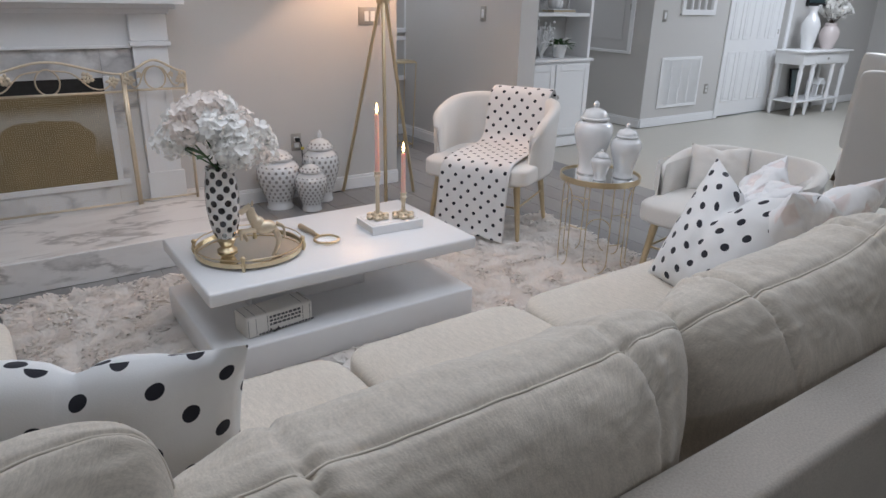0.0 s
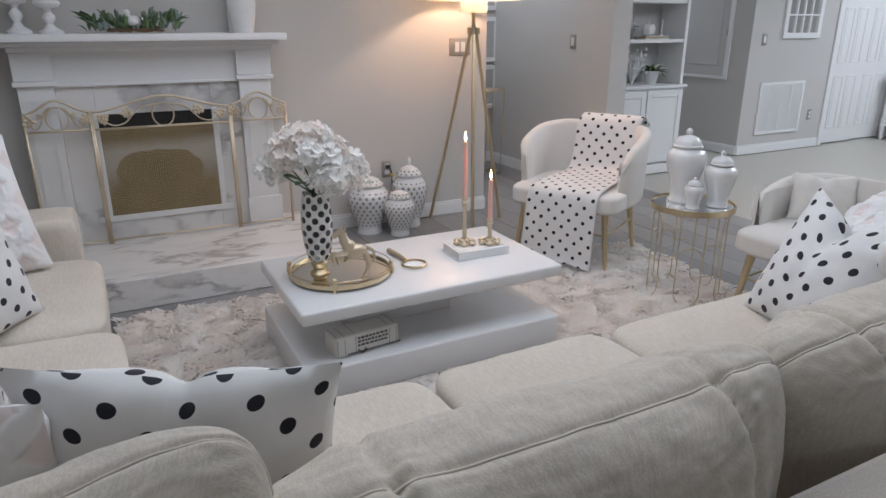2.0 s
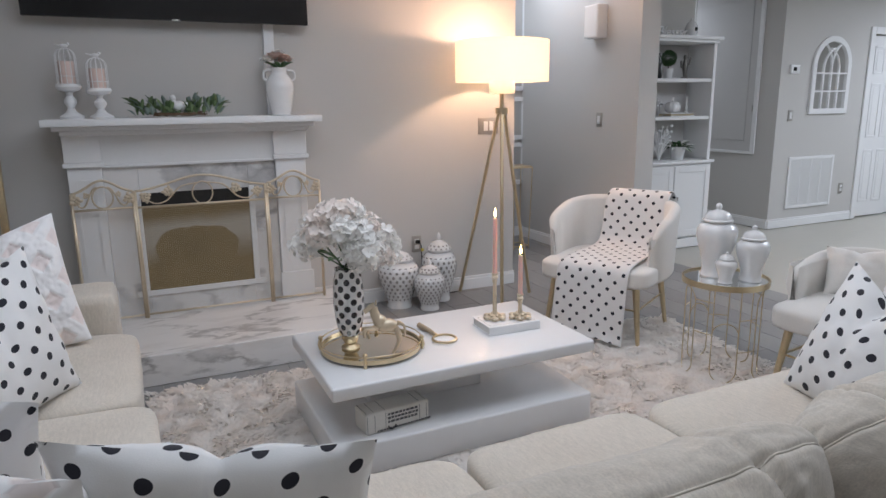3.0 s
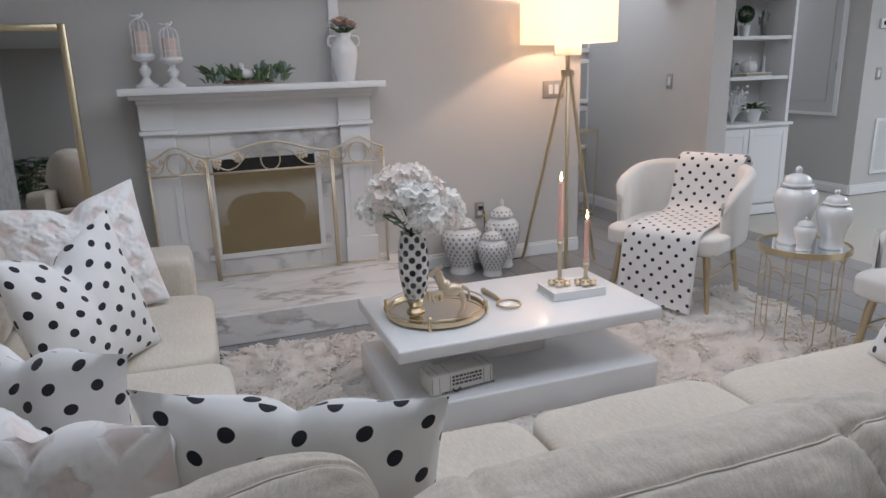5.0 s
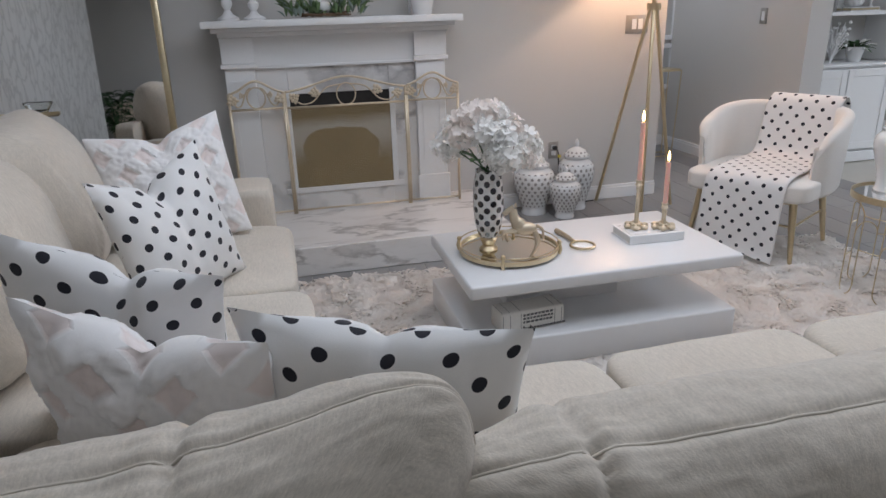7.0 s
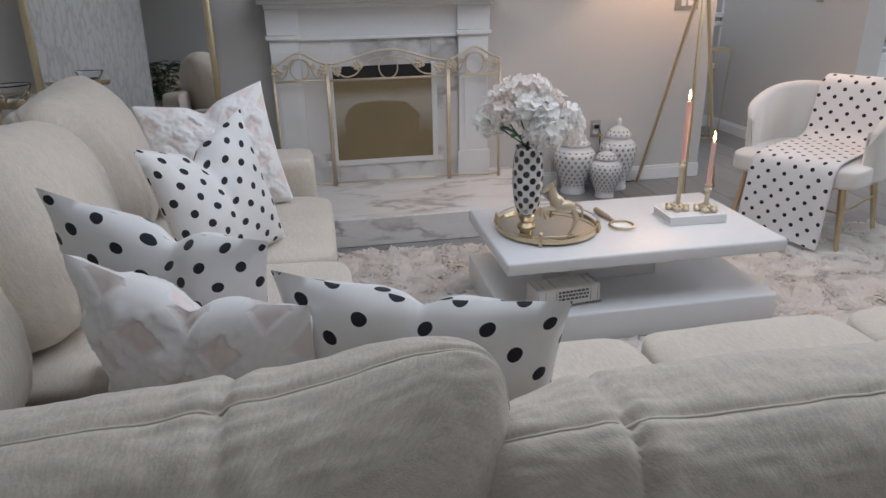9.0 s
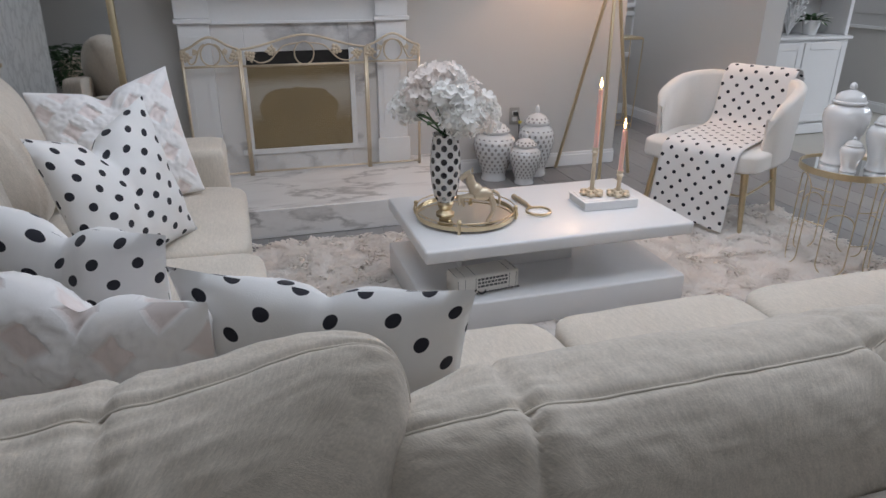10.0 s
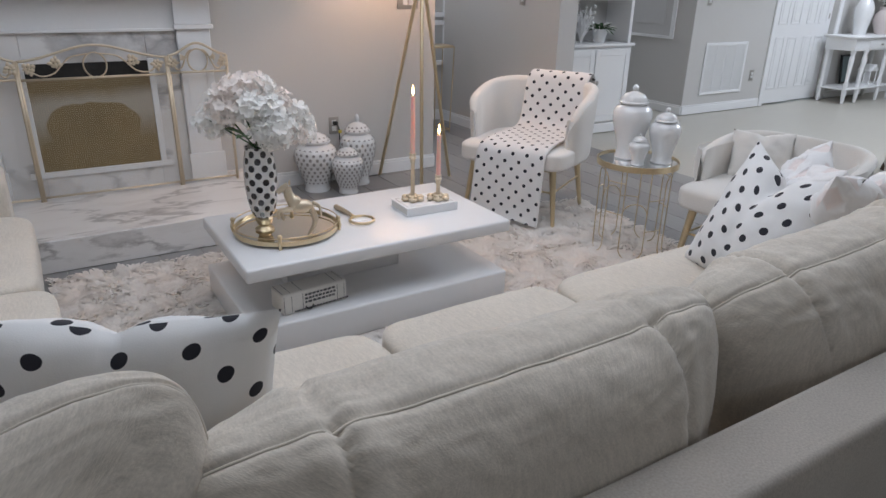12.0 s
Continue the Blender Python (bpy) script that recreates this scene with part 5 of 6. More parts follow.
for k in (-1, 0, 1):
    part("divider", boxed((k * 0.163 - 0.006, -0.014, -gh + 0.03), (k * 0.163 + 0.006, -0.006, gh - 0.03)), WHITE, gr, smooth=0)
for k in range(24):
    z = -gh + 0.035 + k * (2 * gh - 0.07) / 23
    bm = boxed((-gw + 0.03, -0.013, z - 0.008), (gw - 0.03, -0.0115, z + 0.008))
    bmesh.ops.rotate(bm, cent=(0, -0.012, z), matrix=Matrix.Rotation(radians(16), 3, "X"), verts=bm.verts[:])
    part("slat", bm, WHITE, gr, smooth=0)

# arched window-pane mirror
am = thing("arched_mirror", pose(6.84, 4.885, 1.20), "white arched window-frame wall mirror", "mirror")
aw, straight = 0.30, 0.50


def arch_outline(w, base, top, n=20):
    pts = [(-w, base)] + [(-w * math.cos(math.pi * i / n), top + 0.30 * (w / 0.30) * math.sin(math.pi * i / n)) for i in range(n + 1)] + [(w, base)]
    return pts


bm = bmesh.new()
out, inn = arch_outline(aw, 0.0, straight), arch_outline(aw - 0.055, 0.055, straight)
for y0, y1 in ((-0.024, -0.002),):
    a = [[bm.verts.new((x, y, z)) for x, z in o] for o in (out, inn) for y in (y0, y1)]
    n = len(out)
    for i in range(n):
        j = (i + 1) % n
        bm.faces.new([a[0][i], a[0][j], a[2][j], a[2][i]]), bm.faces.new([a[0][i], a[0][j], a[1][j], a[1][i]]), bm.faces.new([a[2][i], a[2][j], a[3][j], a[3][i]])
part("arch_frame", bm, WHITE, am)
bm = bmesh.new()
bm.faces.new([bm.verts.new((x, -0.006, z)) for x, z in inn])
part("glass", bm, MIRROR, am, smooth=0)
for x in (-0.12, 0.0, 0.12):
    part("mullion", boxed((x - 0.009, -0.018, 0.055), (x + 0.009, -0.0065, straight)), WHITE, am, smooth=0)
for z in (0.235, 0.42):
    part("glazing_bar", boxed((-aw + 0.055, -0.0175, z - 0.008), (aw - 0.055, -0.007, z + 0.008)), WHITE, am, smooth=0)
for s in (-1, 1):
    part("tracery", tube(bmesh.new(), [(s * 0.12 - s * 0.30 * (1 - math.cos(q)), -0.012, straight - 0.03 + 0.24 * math.sin(q)) for q in [i * 1.05 / 10 for i in range(11)]], 0.009, 6), WHITE, am)
    part("tracery", tube(bmesh.new(), [(s * (0.0 + 0.18 * (1 - math.cos(q))), -0.012, straight - 0.03 + 0.26 * math.sin(q)) for q in [i * 1.2 / 10 for i in range(11)]], 0.009, 6), WHITE, am)

# framed grey hatch in the hall
pn = thing("wall_hatch", pose(6.085, 5.62, 0.78, 0, 0, -90), "tall grey panelled hatch door in white trim", "hatch door")
part("door_leaf", boxed((-0.45, -0.012, 0.03), (0.45, -0.001, 1.72), 0.003, 1), GREYPANEL, pn)
part("inset", boxed((-0.36, -0.017, 0.14), (0.36, -0.0125, 1.6), 0.004, 1), GREYPANEL, pn)
for lo, hi in (((0.45, -0.022, 0.0), (0.50, -0.001, 1.75)), ((-0.50, -0.022, 0.0), (-0.45, -0.001, 1.75)), ((-0.45, -0.022, 0.0), (0.45, -0.001, 0.03)), ((-0.45, -0.022, 1.72), (0.45, -0.001, 1.75))):
    part("trim_rail", boxed(lo, hi, 0.003, 1), WHITE, pn)
for z in (0.45, 1.55):
    part("hinge", boxed((0.435, -0.026, z), (0.449, -0.012, z + 0.07), 0.002, 1), PLATE, pn)

# ---- bifold closet doors ----
cd = thing("closet_door_pair", pose(DOOR_L, 4.93, 0), "pair of white six-panel sliding closet doors, closed", "door", kind="structure")
half = (DOOR_R - DOOR_L) / 2
for k in range(2):
    y = -0.012 + 0.03 * k
    leafob = part("door_leaf", boxed((k * half + 0.003, y, 0.012), ((k + 1) * half - 0.003, y + 0.028, DOOR_H - 0.01), 0.002, 1), WHITE, cd)
    for x0 in (0.09, half / 2 + 0.03):
        for z0, z1 in ((0.18, 0.78), (0.92, 1.52), (1.62, 1.92)):
            bm = bmesh.new()
            a, b = k * half + x0, k * half + x0 + half / 2 - 0.12
            for lo, hi in (((a, y - 0.007, z0), (a + 0.02, y - 0.0005, z1)), ((b - 0.02, y - 0.007, z0), (b, y - 0.0005, z1)), ((a + 0.02, y - 0.007, z1 - 0.02), (b - 0.02, y - 0.0005, z1)), ((a + 0.02, y - 0.007, z0), (b - 0.02, y - 0.0005, z0 + 0.02)), ((a + 0.045, y - 0.005, z0 + 0.045), (b - 0.045, y - 0.0005, z1 - 0.045))):
                box(bm, lo, hi, 0.002, 1)
            part("raised_panel", bm, WHITE, leafob)
    px = 0.05 if k == 0 else 2 * half - 0.05
    bm = boxed((px - 0.014, y - 0.004, 0.975), (px + 0.014, y - 0.0005, 1.035), 0.002, 1)
    part("finger_pull", bm, PLATE, leafob, "recessed dark nickel pull")
for x0, x1 in ((DOOR_L - 0.075, DOOR_L - 0.001), (DOOR_R + 0.001, DOOR_R + 0.075)):
    ob = part("door_trim", boxed((x0, 4.865, 0), (x1, 4.884, DOOR_H + 0.075), 0.004, 1), WHITE, label="white door casing", kind="structure")
    ob["category"] = "trim"
ob = part("door_trim", boxed((DOOR_L, 4.865, DOOR_H + 0.001), (DOOR_R, 4.884, DOOR_H + 0.075), 0.004, 1), WHITE, label="white door casing head", kind="structure")
ob["category"] = "trim"

# ---- white bookcase in the niche ----
bc = thing("bookcase", pose(4.465, 4.965, 0), "white open bookcase over a two-door cupboard", "bookcase")
BW, BD = 0.465, 0.365
part("cupboard_body", boxed((-BW, -BD + 0.02, 0.09), (BW, -0.004, 0.79), 0.002, 1), WHITE, bc)
part("plinth", boxed((-BW - 0.012, -BD, 0.0), (BW + 0.012, -0.002, 0.088), 0.004, 1), WHITE, bc)
part("counter", boxed((-BW - 0.015, -BD - 0.01, 0.791), (BW + 0.015, -0.002, 0.815), 0.005, 2), WHITE, bc)
for k in (-1, 1):
    a, b = sorted((k * 0.006, k * (BW - 0.03)))
    dr = part("door", boxed((a, -BD, 0.11), (b, -BD + 0.019, 0.77), 0.002, 1), WHITE, bc)
    bm = bmesh.new()
    for lo, hi in (((a, -BD - 0.007, 0.11), (a + 0.055, -BD - 0.0005, 0.77)), ((b - 0.055, -BD - 0.007, 0.11), (b, -BD - 0.0005, 0.77)), ((a + 0.055, -BD - 0.007, 0.71), (b - 0.055, -BD - 0.0005, 0.77)), ((a + 0.055, -BD - 0.007, 0.11), (b - 0.055, -BD - 0.0005, 0.17))):
        box(bm, lo, hi, 0.002, 1)
    part("door_frame", bm, WHITE, dr)
    bm = bmesh.new()
    ball(bm, (k * 0.03, -BD - 0.025, 0.475), 0.016, 2, (1, 0.8, 1.4))
    tube(bm, [(k * 0.03, -BD - 0.005, 0.475), (k * 0.03, -BD - 0.02, 0.475)], 0.005, 8)
    part("knob", bm, PLATE, dr, "faceted crystal and nickel knob")
for s in (-1, 1):
    a, b = sorted((s * (BW - 0.035), s * BW))
    part("side_post", boxed((a, -BD + 0.04, 0.816), (b, -0.003, 1.86), 0.002, 1), WHITE, bc)
for z in (1.185, 1.52):
    part("shelf", boxed((-BW + 0.036, -BD + 0.05, z), (BW - 0.036, -0.006, z + 0.03), 0.002, 1), WHITE, bc)
part("back_panel", boxed((-BW + 0.036, -0.012, 0.816), (BW - 0.036, -0.006, 1.86)), GREYPANEL, bc, smooth=0)
bm = bmesh.new()
box(bm, (-BW - 0.01, -BD + 0.02, 1.861), (BW + 0.01, -0.003, 1.885), 0.003, 1)
box(bm, (-BW - 0.035, -BD, 1.886), (BW + 0.035, -0.003, 1.915), 0.006, 2)
part("cornice", bm, WHITE, bc)


def potted_ball(x, y, z):
    t = thing("topiary_ball", pose(x, y, z), "round green topiary in a small white pot", "plant")
    part("pot", lathe(bmesh.new(), [(0.0, 0.0), (0.035, 0.0), (0.05, 0.09), (0.044, 0.09), (0.0, 0.08)], 24), CERAMIC, t)
    part("stem", tube(bmesh.new(), [(0, 0, 0.08), (0, 0, 0.13)], 0.006, 6), DARKWOOD, t)
    bm = bmesh.new()
    r = random.Random(2)
    for k in range(380):
        zz = 1 - 2 * (k + 0.5) / 380
        a = k * 2.399
        n = Vector((math.sqrt(1 - zz * zz) * math.cos(a), math.sqrt(1 - zz * zz) * math.sin(a), zz))
        leaf(bm, Vector((0, 0, 0.185)) + n * 0.05, n + Vector((r.uniform(-0.5, 0.5), r.uniform(-0.5, 0.5), r.uniform(-0.5, 0.5))), 0.028, 0.014)
    part("crown", bm, LEAF, t, "clipped green leaves", smooth=0)


def spiky_plant(x, y, z, s):
    t = thing("potted_plant", pose(x, y, z), "variegated leafy plant in a white pot", "plant")
    part("pot", lathe(bmesh.new(), [(0.0, 0.0), (0.05 * s, 0.0), (0.075 * s, 0.12 * s), (0.068 * s, 0.12 * s), (0.0, 0.10 * s)], 28), CERAMIC, t)
    r = random.Random(6)
    g, w = bmesh.new(), bmesh.new()
    for k in range(54):
        a = k * 2.399
        leaf(g if k % 3 else w, (0.02 * math.cos(a), 0.02 * math.sin(a), 0.10 * s), (math.cos(a), math.sin(a), r.uniform(0.2, 1.6)), r.uniform(0.10, 0.17) * s, 0.04 * s, 0.35)
    part("leaves", g, LEAF, t, smooth=0)
    part("variegated_leaves", w, PETAL, t, "cream variegated leaves", smooth=0)


potted_ball(4.50, 4.79, 1.551)
spiky_plant(4.655, 4.77, 0.8155, 1.0)
cw = thing("coral_ornament", pose(4.42, 4.76, 0.8155), "branching white coral-like ornament", "ornament")
bm = bmesh.new()
r = random.Random(14)
for k in range(34):
    a, h = r.uniform(0, 6.28), r.uniform(0.12, 0.33)
    q = Vector((math.cos(a), math.sin(a), 0))
    tube(bm, smooth_line([(0, 0, 0), tuple(q * 0.03 + Vector((0, 0, h * 0.5))), tuple(q * r.uniform(0.06, 0.14) + Vector((0, 0, h)))], 4), 0.006, 5, taper=0.003)
    ball(bm, q * 0.10 + Vector((0, 0, h)), 0.014, 1)
part("coral", bm, WHITE, cw)
fig = bmesh.new()
lathe(fig, [(0.0, 0.0), (0.035, 0.0), (0.035, 0.01), (0.012, 0.02), (0.02, 0.07), (0.03, 0.11), (0.02, 0.15), (0.012, 0.17), (0.02, 0.19), (0.014, 0.21), (0.0, 0.215)], 18)
tube(fig, [(0.0, 0, 0.11), (0.045, 0, 0.13), (0.06, 0, 0.19)], 0.008, 6)
tube(fig, [(0.0, 0, 0.11), (-0.045, 0, 0.10), (-0.05, 0, 0.16)], 0.008, 6)
fo = part("small_sculpture", fig, surface("pewter", (0.22, 0.21, 0.20), 0.35, metal=0.8), None)
fo.location = (4.70, 4.79, 1.5515)
tagged(fo, "small dark pewter sculpture on the shelf", "sculpture")
dk = part("dark_vase", lathe(bmesh.new(), [(0.0, 0.0), (0.03, 0.0), (0.035, 0.03), (0.022, 0.10), (0.03, 0.15), (0.012, 0.20), (0.014, 0.22), (0.0, 0.22)], 24), BLACK)
dk.location = (4.375, 4.78, 1.551)
tagged(dk, "slim glossy black vase on the shelf", "vase")
gbk = thing("gilt_book", pose(4.60, 4.77, 1.216), "white book with gilded page edges", "book")
part("cover", boxed((-0.14, -0.09, 0.0), (0.14, 0.09, 0.006), 0.001, 1), WHITE, gbk)
part("pages", boxed((-0.137, -0.087, 0.0062), (0.137, 0.087, 0.022)), GOLD, gbk, smooth=0)
part("front_cover", boxed((-0.14, -0.09, 0.0222), (0.14, 0.09, 0.028), 0.001, 1), WHITE, gbk)
pk = thing("pumpkin_ornament", pose(4.56, 4.77, 1.2445), "white ceramic pumpkin ornament on the book", "ornament")
bm = bmesh.new()
for k in range(9):
    a = 2 * math.pi * k / 9
    ball(bm, (0.035 * math.cos(a), 0.035 * math.sin(a), 0.052), 0.038, 2, (1, 1, 1.35))
part("body", bm, CERAMIC, pk)
part("stem", tube(bmesh.new(), [(0, 0, 0.095), (0.004, 0, 0.12), (0.012, 0, 0.14)], 0.009, 8, taper=0.005), CERAMIC, pk)
cs = part("shelf_candle", lathe(bmesh.new(), [(0.0, 0.0), (0.018, 0.0), (0.018, 0.008), (0.008, 0.014), (0.008, 0.14), (0.0, 0.14)], 16), CERAMIC)
cs.location = (4.72, 4.76, 1.2445)
tagged(cs, "slim ivory taper candle on the shelf", "candle")
for k, (gx, gh2) in enumerate(((4.36, 0.20), (4.42, 0.15))):
    g = part("glass_bottle", lathe(bmesh.new(), [(0.0, 0.0), (0.028, 0.0), (0.03, gh2 * 0.6), (0.012, gh2 * 0.75), (0.012, gh2), (0.0, gh2)], 20), GLASS)
    g.location = (gx, 4.76, 1.2155)
    tagged(g, "clear glass decanter on the bookcase shelf", "bottle", "bottles on the shelf")
cu = bpy.data.curves.new("sign_word", "FONT")
cu.body, cu.size, cu.extrude, cu.align_x, cu.shear = "Blessed", 0.12, 0.008, "CENTER", 0.25
tmp = new("sign_word", cu)
bpy.context.view_layer.update()
wordmesh = bpy.data.meshes.new_from_object(tmp.evaluated_get(bpy.context.evaluated_depsgraph_get()))
bpy.data.objects.remove(tmp)
wordmesh.materials.clear(), wordmesh.materials.append(WHITE)
word = new("word_sign", wordmesh)
word.matrix_world = pose(4.50, 4.76, 1.920, 90, 0, 0)
tagged(word, "white cut-out word sign on top of the bookcase", "sign")
for k, (bx, hh, rr) in enumerate(((4.72, 0.17, 0.062), (4.29, 0.15, 0.045))):
    t = thing("round_bottle", pose(bx, 4.76, 1.9155), "round pale ceramic ornament with dark opening", "ornament", "ornaments on the bookcase")
    part("body", lathe(bmesh.new(), [(0.0, 0.0), (rr * 0.6, 0.0), (rr, hh * 0.42), (rr * 0.7, hh * 0.7), (rr * 0.2, hh * 0.85), (rr * 0.15, hh), (0.0, hh)], 28), CERAMIC, t)
    bm = bmesh.new()
    ball(bm, (0, -rr * 0.93, hh * 0.4), rr * 0.30, 2, (1, 0.3, 1))
    part("opening", bm, BLACK, t)

# ---- passage: framed mirrors and wire plant stand ----
def window_frame_panel(x0, x1, z0, z1, label):
    """A white window-style frame with a mirror pane, hung flat on the passage wall."""
    t = thing("framed_wall_mirror", pose((x0 + x1) / 2, 5.859, z0), label, "mirror", "framed mirrors in the passage")
    w, h, r = (x1 - x0) / 2, z1 - z0, 0.042
    part("pane", boxed((-w + 0.01, -0.010, 0.01), (w - 0.01, -0.003, h - 0.01)), MIRROR, t, smooth=0)
    for lo, hi in (((-w, -0.030, 0), (-w + r, -0.001, h)), ((w - r, -0.030, 0), (w, -0.001, h)), ((-w + r, -0.030, 0), (w - r, -0.001, r)), ((-w + r, -0.030, h - r), (w - r, -0.001, h))):
        part("frame_rail", boxed(lo, hi, 0.004, 1), WHITE, t)


window_frame_panel(3.19, 3.65, 0.99, 1.41, "white window-style framed mirror on the passage wall")
window_frame_panel(3.19, 3.65, 0.54, 0.96, "small white framed mirror hung low on the passage wall")
window_frame_panel(3.19, 3.65, 1.47, 2.45, "tall white framed mirror high on the passage wall")
ps = thing("wire_plant_stand", pose(3.25, 5.33, 0), "square brass wire pedestal stand", "plant stand")
for sx in (-1, 1):
    for sy in (-1, 1):
        part("upright", tube(bmesh.new(), [(sx * 0.08, sy * 0.08, 0), (sx * 0.10, sy * 0.10, 0.77)], 0.005, 6), GOLD, ps)
for z, w in ((0.77, 0.10), (0.03, 0.082)):
    for a in range(4):
        c, s = math.cos(a * math.pi / 2), math.sin(a * math.pi / 2)
        part("rail", tube(bmesh.new(), [(c * w - s * w, s * w + c * w, z), (c * w + s * w, s * w - c * w, z)], 0.006, 6), GOLD, ps)
part("tray", boxed((-0.095, -0.095, 0.775), (0.095, 0.095, 0.785), 0.002, 1), GOLD, ps)

# ---- console by the closet ----
cons = thing("console_table", pose(9.09, 4.66, 0), "white half-round console table with turned legs", "console table")
CH = 0.80
part("top", boxed((-0.60, -0.21, CH - 0.025), (0.60, 0.21, CH), 0.008, 2), WHITE, cons)
part("apron", boxed((-0.56, -0.18, CH - 0.17), (0.56, 0.19, CH - 0.026), 0.003, 1), WHITE, cons)
part("drawer_front", boxed((-0.26, -0.187, CH - 0.155), (0.26, -0.1805, CH - 0.04), 0.003, 1), WHITE, cons)
bm = bmesh.new()
ball(bm, (0, -0.20, CH - 0.10), 0.014, 2)
part("knob", bm, PLATE, cons)
for lx, ly in ((-0.52, -0.15), (-0.24, -0.15), (0.24, -0.15), (0.52, -0.15), (-0.52, 0.16), (0.52, 0.16)):
    part("leg", lathe(bmesh.new(), [(0.0, 0.0), (0.018, 0.0), (0.026, 0.10), (0.030, 0.16), (0.022, 0.20), (0.030, 0.23), (0.020, 0.28), (0.027, 0.45), (0.030, 0.54), (0.020, 0.58), (0.031, 0.61), (0.031, CH - 0.171), (0.0, CH - 0.171)], 16, (lx, ly, 0)), WHITE, cons)
part("lower_shelf", boxed((-0.55, -0.18, 0.165), (0.55, 0.19, 0.185), 0.004, 1), WHITE, cons)
wv = part("tall_white_vase", lathe(bmesh.new(), [(0.0, 0.0), (0.07, 0.0), (0.08, 0.08), (0.105, 0.22), (0.11, 0.30), (0.08, 0.38), (0.05, 0.42), (0.045, 0.47), (0.068, 0.52), (0.060, 0.52), (0.0, 0.46)], 36), CERAMIC)
wv.location = (8.87, 4.66, CH + 0.0005)
tagged(wv, "tall glossy white baluster vase", "vase")
pv = thing("blossom_vase", pose(9.37, 4.66, CH + 0.0005), "pale vase filled with ivory blossom branches", "vase")
part("vase", lathe(bmesh.new(), [(0.0, 0.0), (0.07, 0.0), (0.12, 0.14), (0.12, 0.22), (0.075, 0.28), (0.08, 0.32), (0.07, 0.32), (0.0, 0.28)], 32), surface("pale_pink_glaze", (0.66, 0.58, 0.56), 0.2, vary=0.05, bump=0), pv)
r = random.Random(17)
bl, br = bmesh.new(), bmesh.new()
for k in range(26):
    a, t = k * 2.399, r.uniform(0.25, 1.0)
    tip = Vector((math.cos(a) * 0.36 * t, math.sin(a) * 0.16 * t, 0.42 + 0.34 * r.random()))
    pts = smooth_line([(0, 0, 0.28), tuple(tip * 0.5 + Vector((0, 0, 0.18))), tuple(tip)], 5)
    tube(br, pts, 0.004, 5)
    for p in pts[4:]:
        for q in range(5):
            n = Vector((r.uniform(-1, 1), r.uniform(-1, 1), r.uniform(-1, 1)))
            floret(bl, p + n * 0.03, n, 0.022)
part("branches", br, DARKWOOD, pv)
part("blossoms", bl, PETAL, pv, "ivory blossom clusters", smooth=0, kind="stuff")
lan = thing("lantern", pose(9.30, 4.66, 0.1855), "small white house-shaped lantern", "lantern")
bm = bmesh.new()
for lo, hi in (((-0.08, -0.08, 0), (0.08, 0.08, 0.012)), ((-0.08, -0.08, 0.012), (-0.068, -0.068, 0.17)), ((0.068, -0.08, 0.012), (0.08, -0.068, 0.17)), ((-0.08, 0.068, 0.012), (-0.068, 0.08, 0.17)), ((0.068, 0.068, 0.012), (0.08, 0.08, 0.17)), ((-0.066, -0.005, 0.012), (0.066, 0.005, 0.17))):
    box(bm, lo, hi)
part("frame", bm, WHITE, lan, smooth=0)
bm = bmesh.new()
a = [bm.verts.new(p) for p in ((-0.09, -0.09, 0.171), (0.09, -0.09, 0.171), (0.09, 0.09, 0.171), (-0.09, 0.09, 0.171), (0, -0.09, 0.25), (0, 0.09, 0.25))]
for q in ((0, 1, 4), (2, 3, 5), (0, 4, 5, 3), (1, 2, 5, 4), (0, 3, 2, 1)):
    bm.faces.new([a[i] for i in q])
part("roof", bm, WHITE, lan, smooth=0)
dp = thing("dark_framed_print", pose(9.05, 4.80, 0.1855, -8, 0, 0), "dark framed print standing on the lower shelf", "picture")
part("frame", boxed((-0.10, -0.012, 0.0), (0.10, 0.012, 0.36), 0.004, 1), BLACK, dp)
part("print", boxed((-0.08, -0.0145, 0.02), (0.08, -0.0125, 0.34)), surface("teal_print", (0.12, 0.17, 0.18), 0.4, vary=0.3, bump=0), dp, smooth=0)
wp = thing("wall_picture", pose(9.55, 4.883, 1.62), "dark teal framed picture on the wall", "picture")
part("frame", boxed((-0.5, -0.025, -0.30), (0.5, -0.001, 0.30), 0.004, 1), BLACK, wp)
part("print", boxed((-0.46, -0.028, -0.26), (0.46, -0.0255, 0.26)), surface("dark_teal_print", (0.05, 0.09, 0.10), 0.3, vary=0.4, bump=0, big=4), wp, smooth=0)

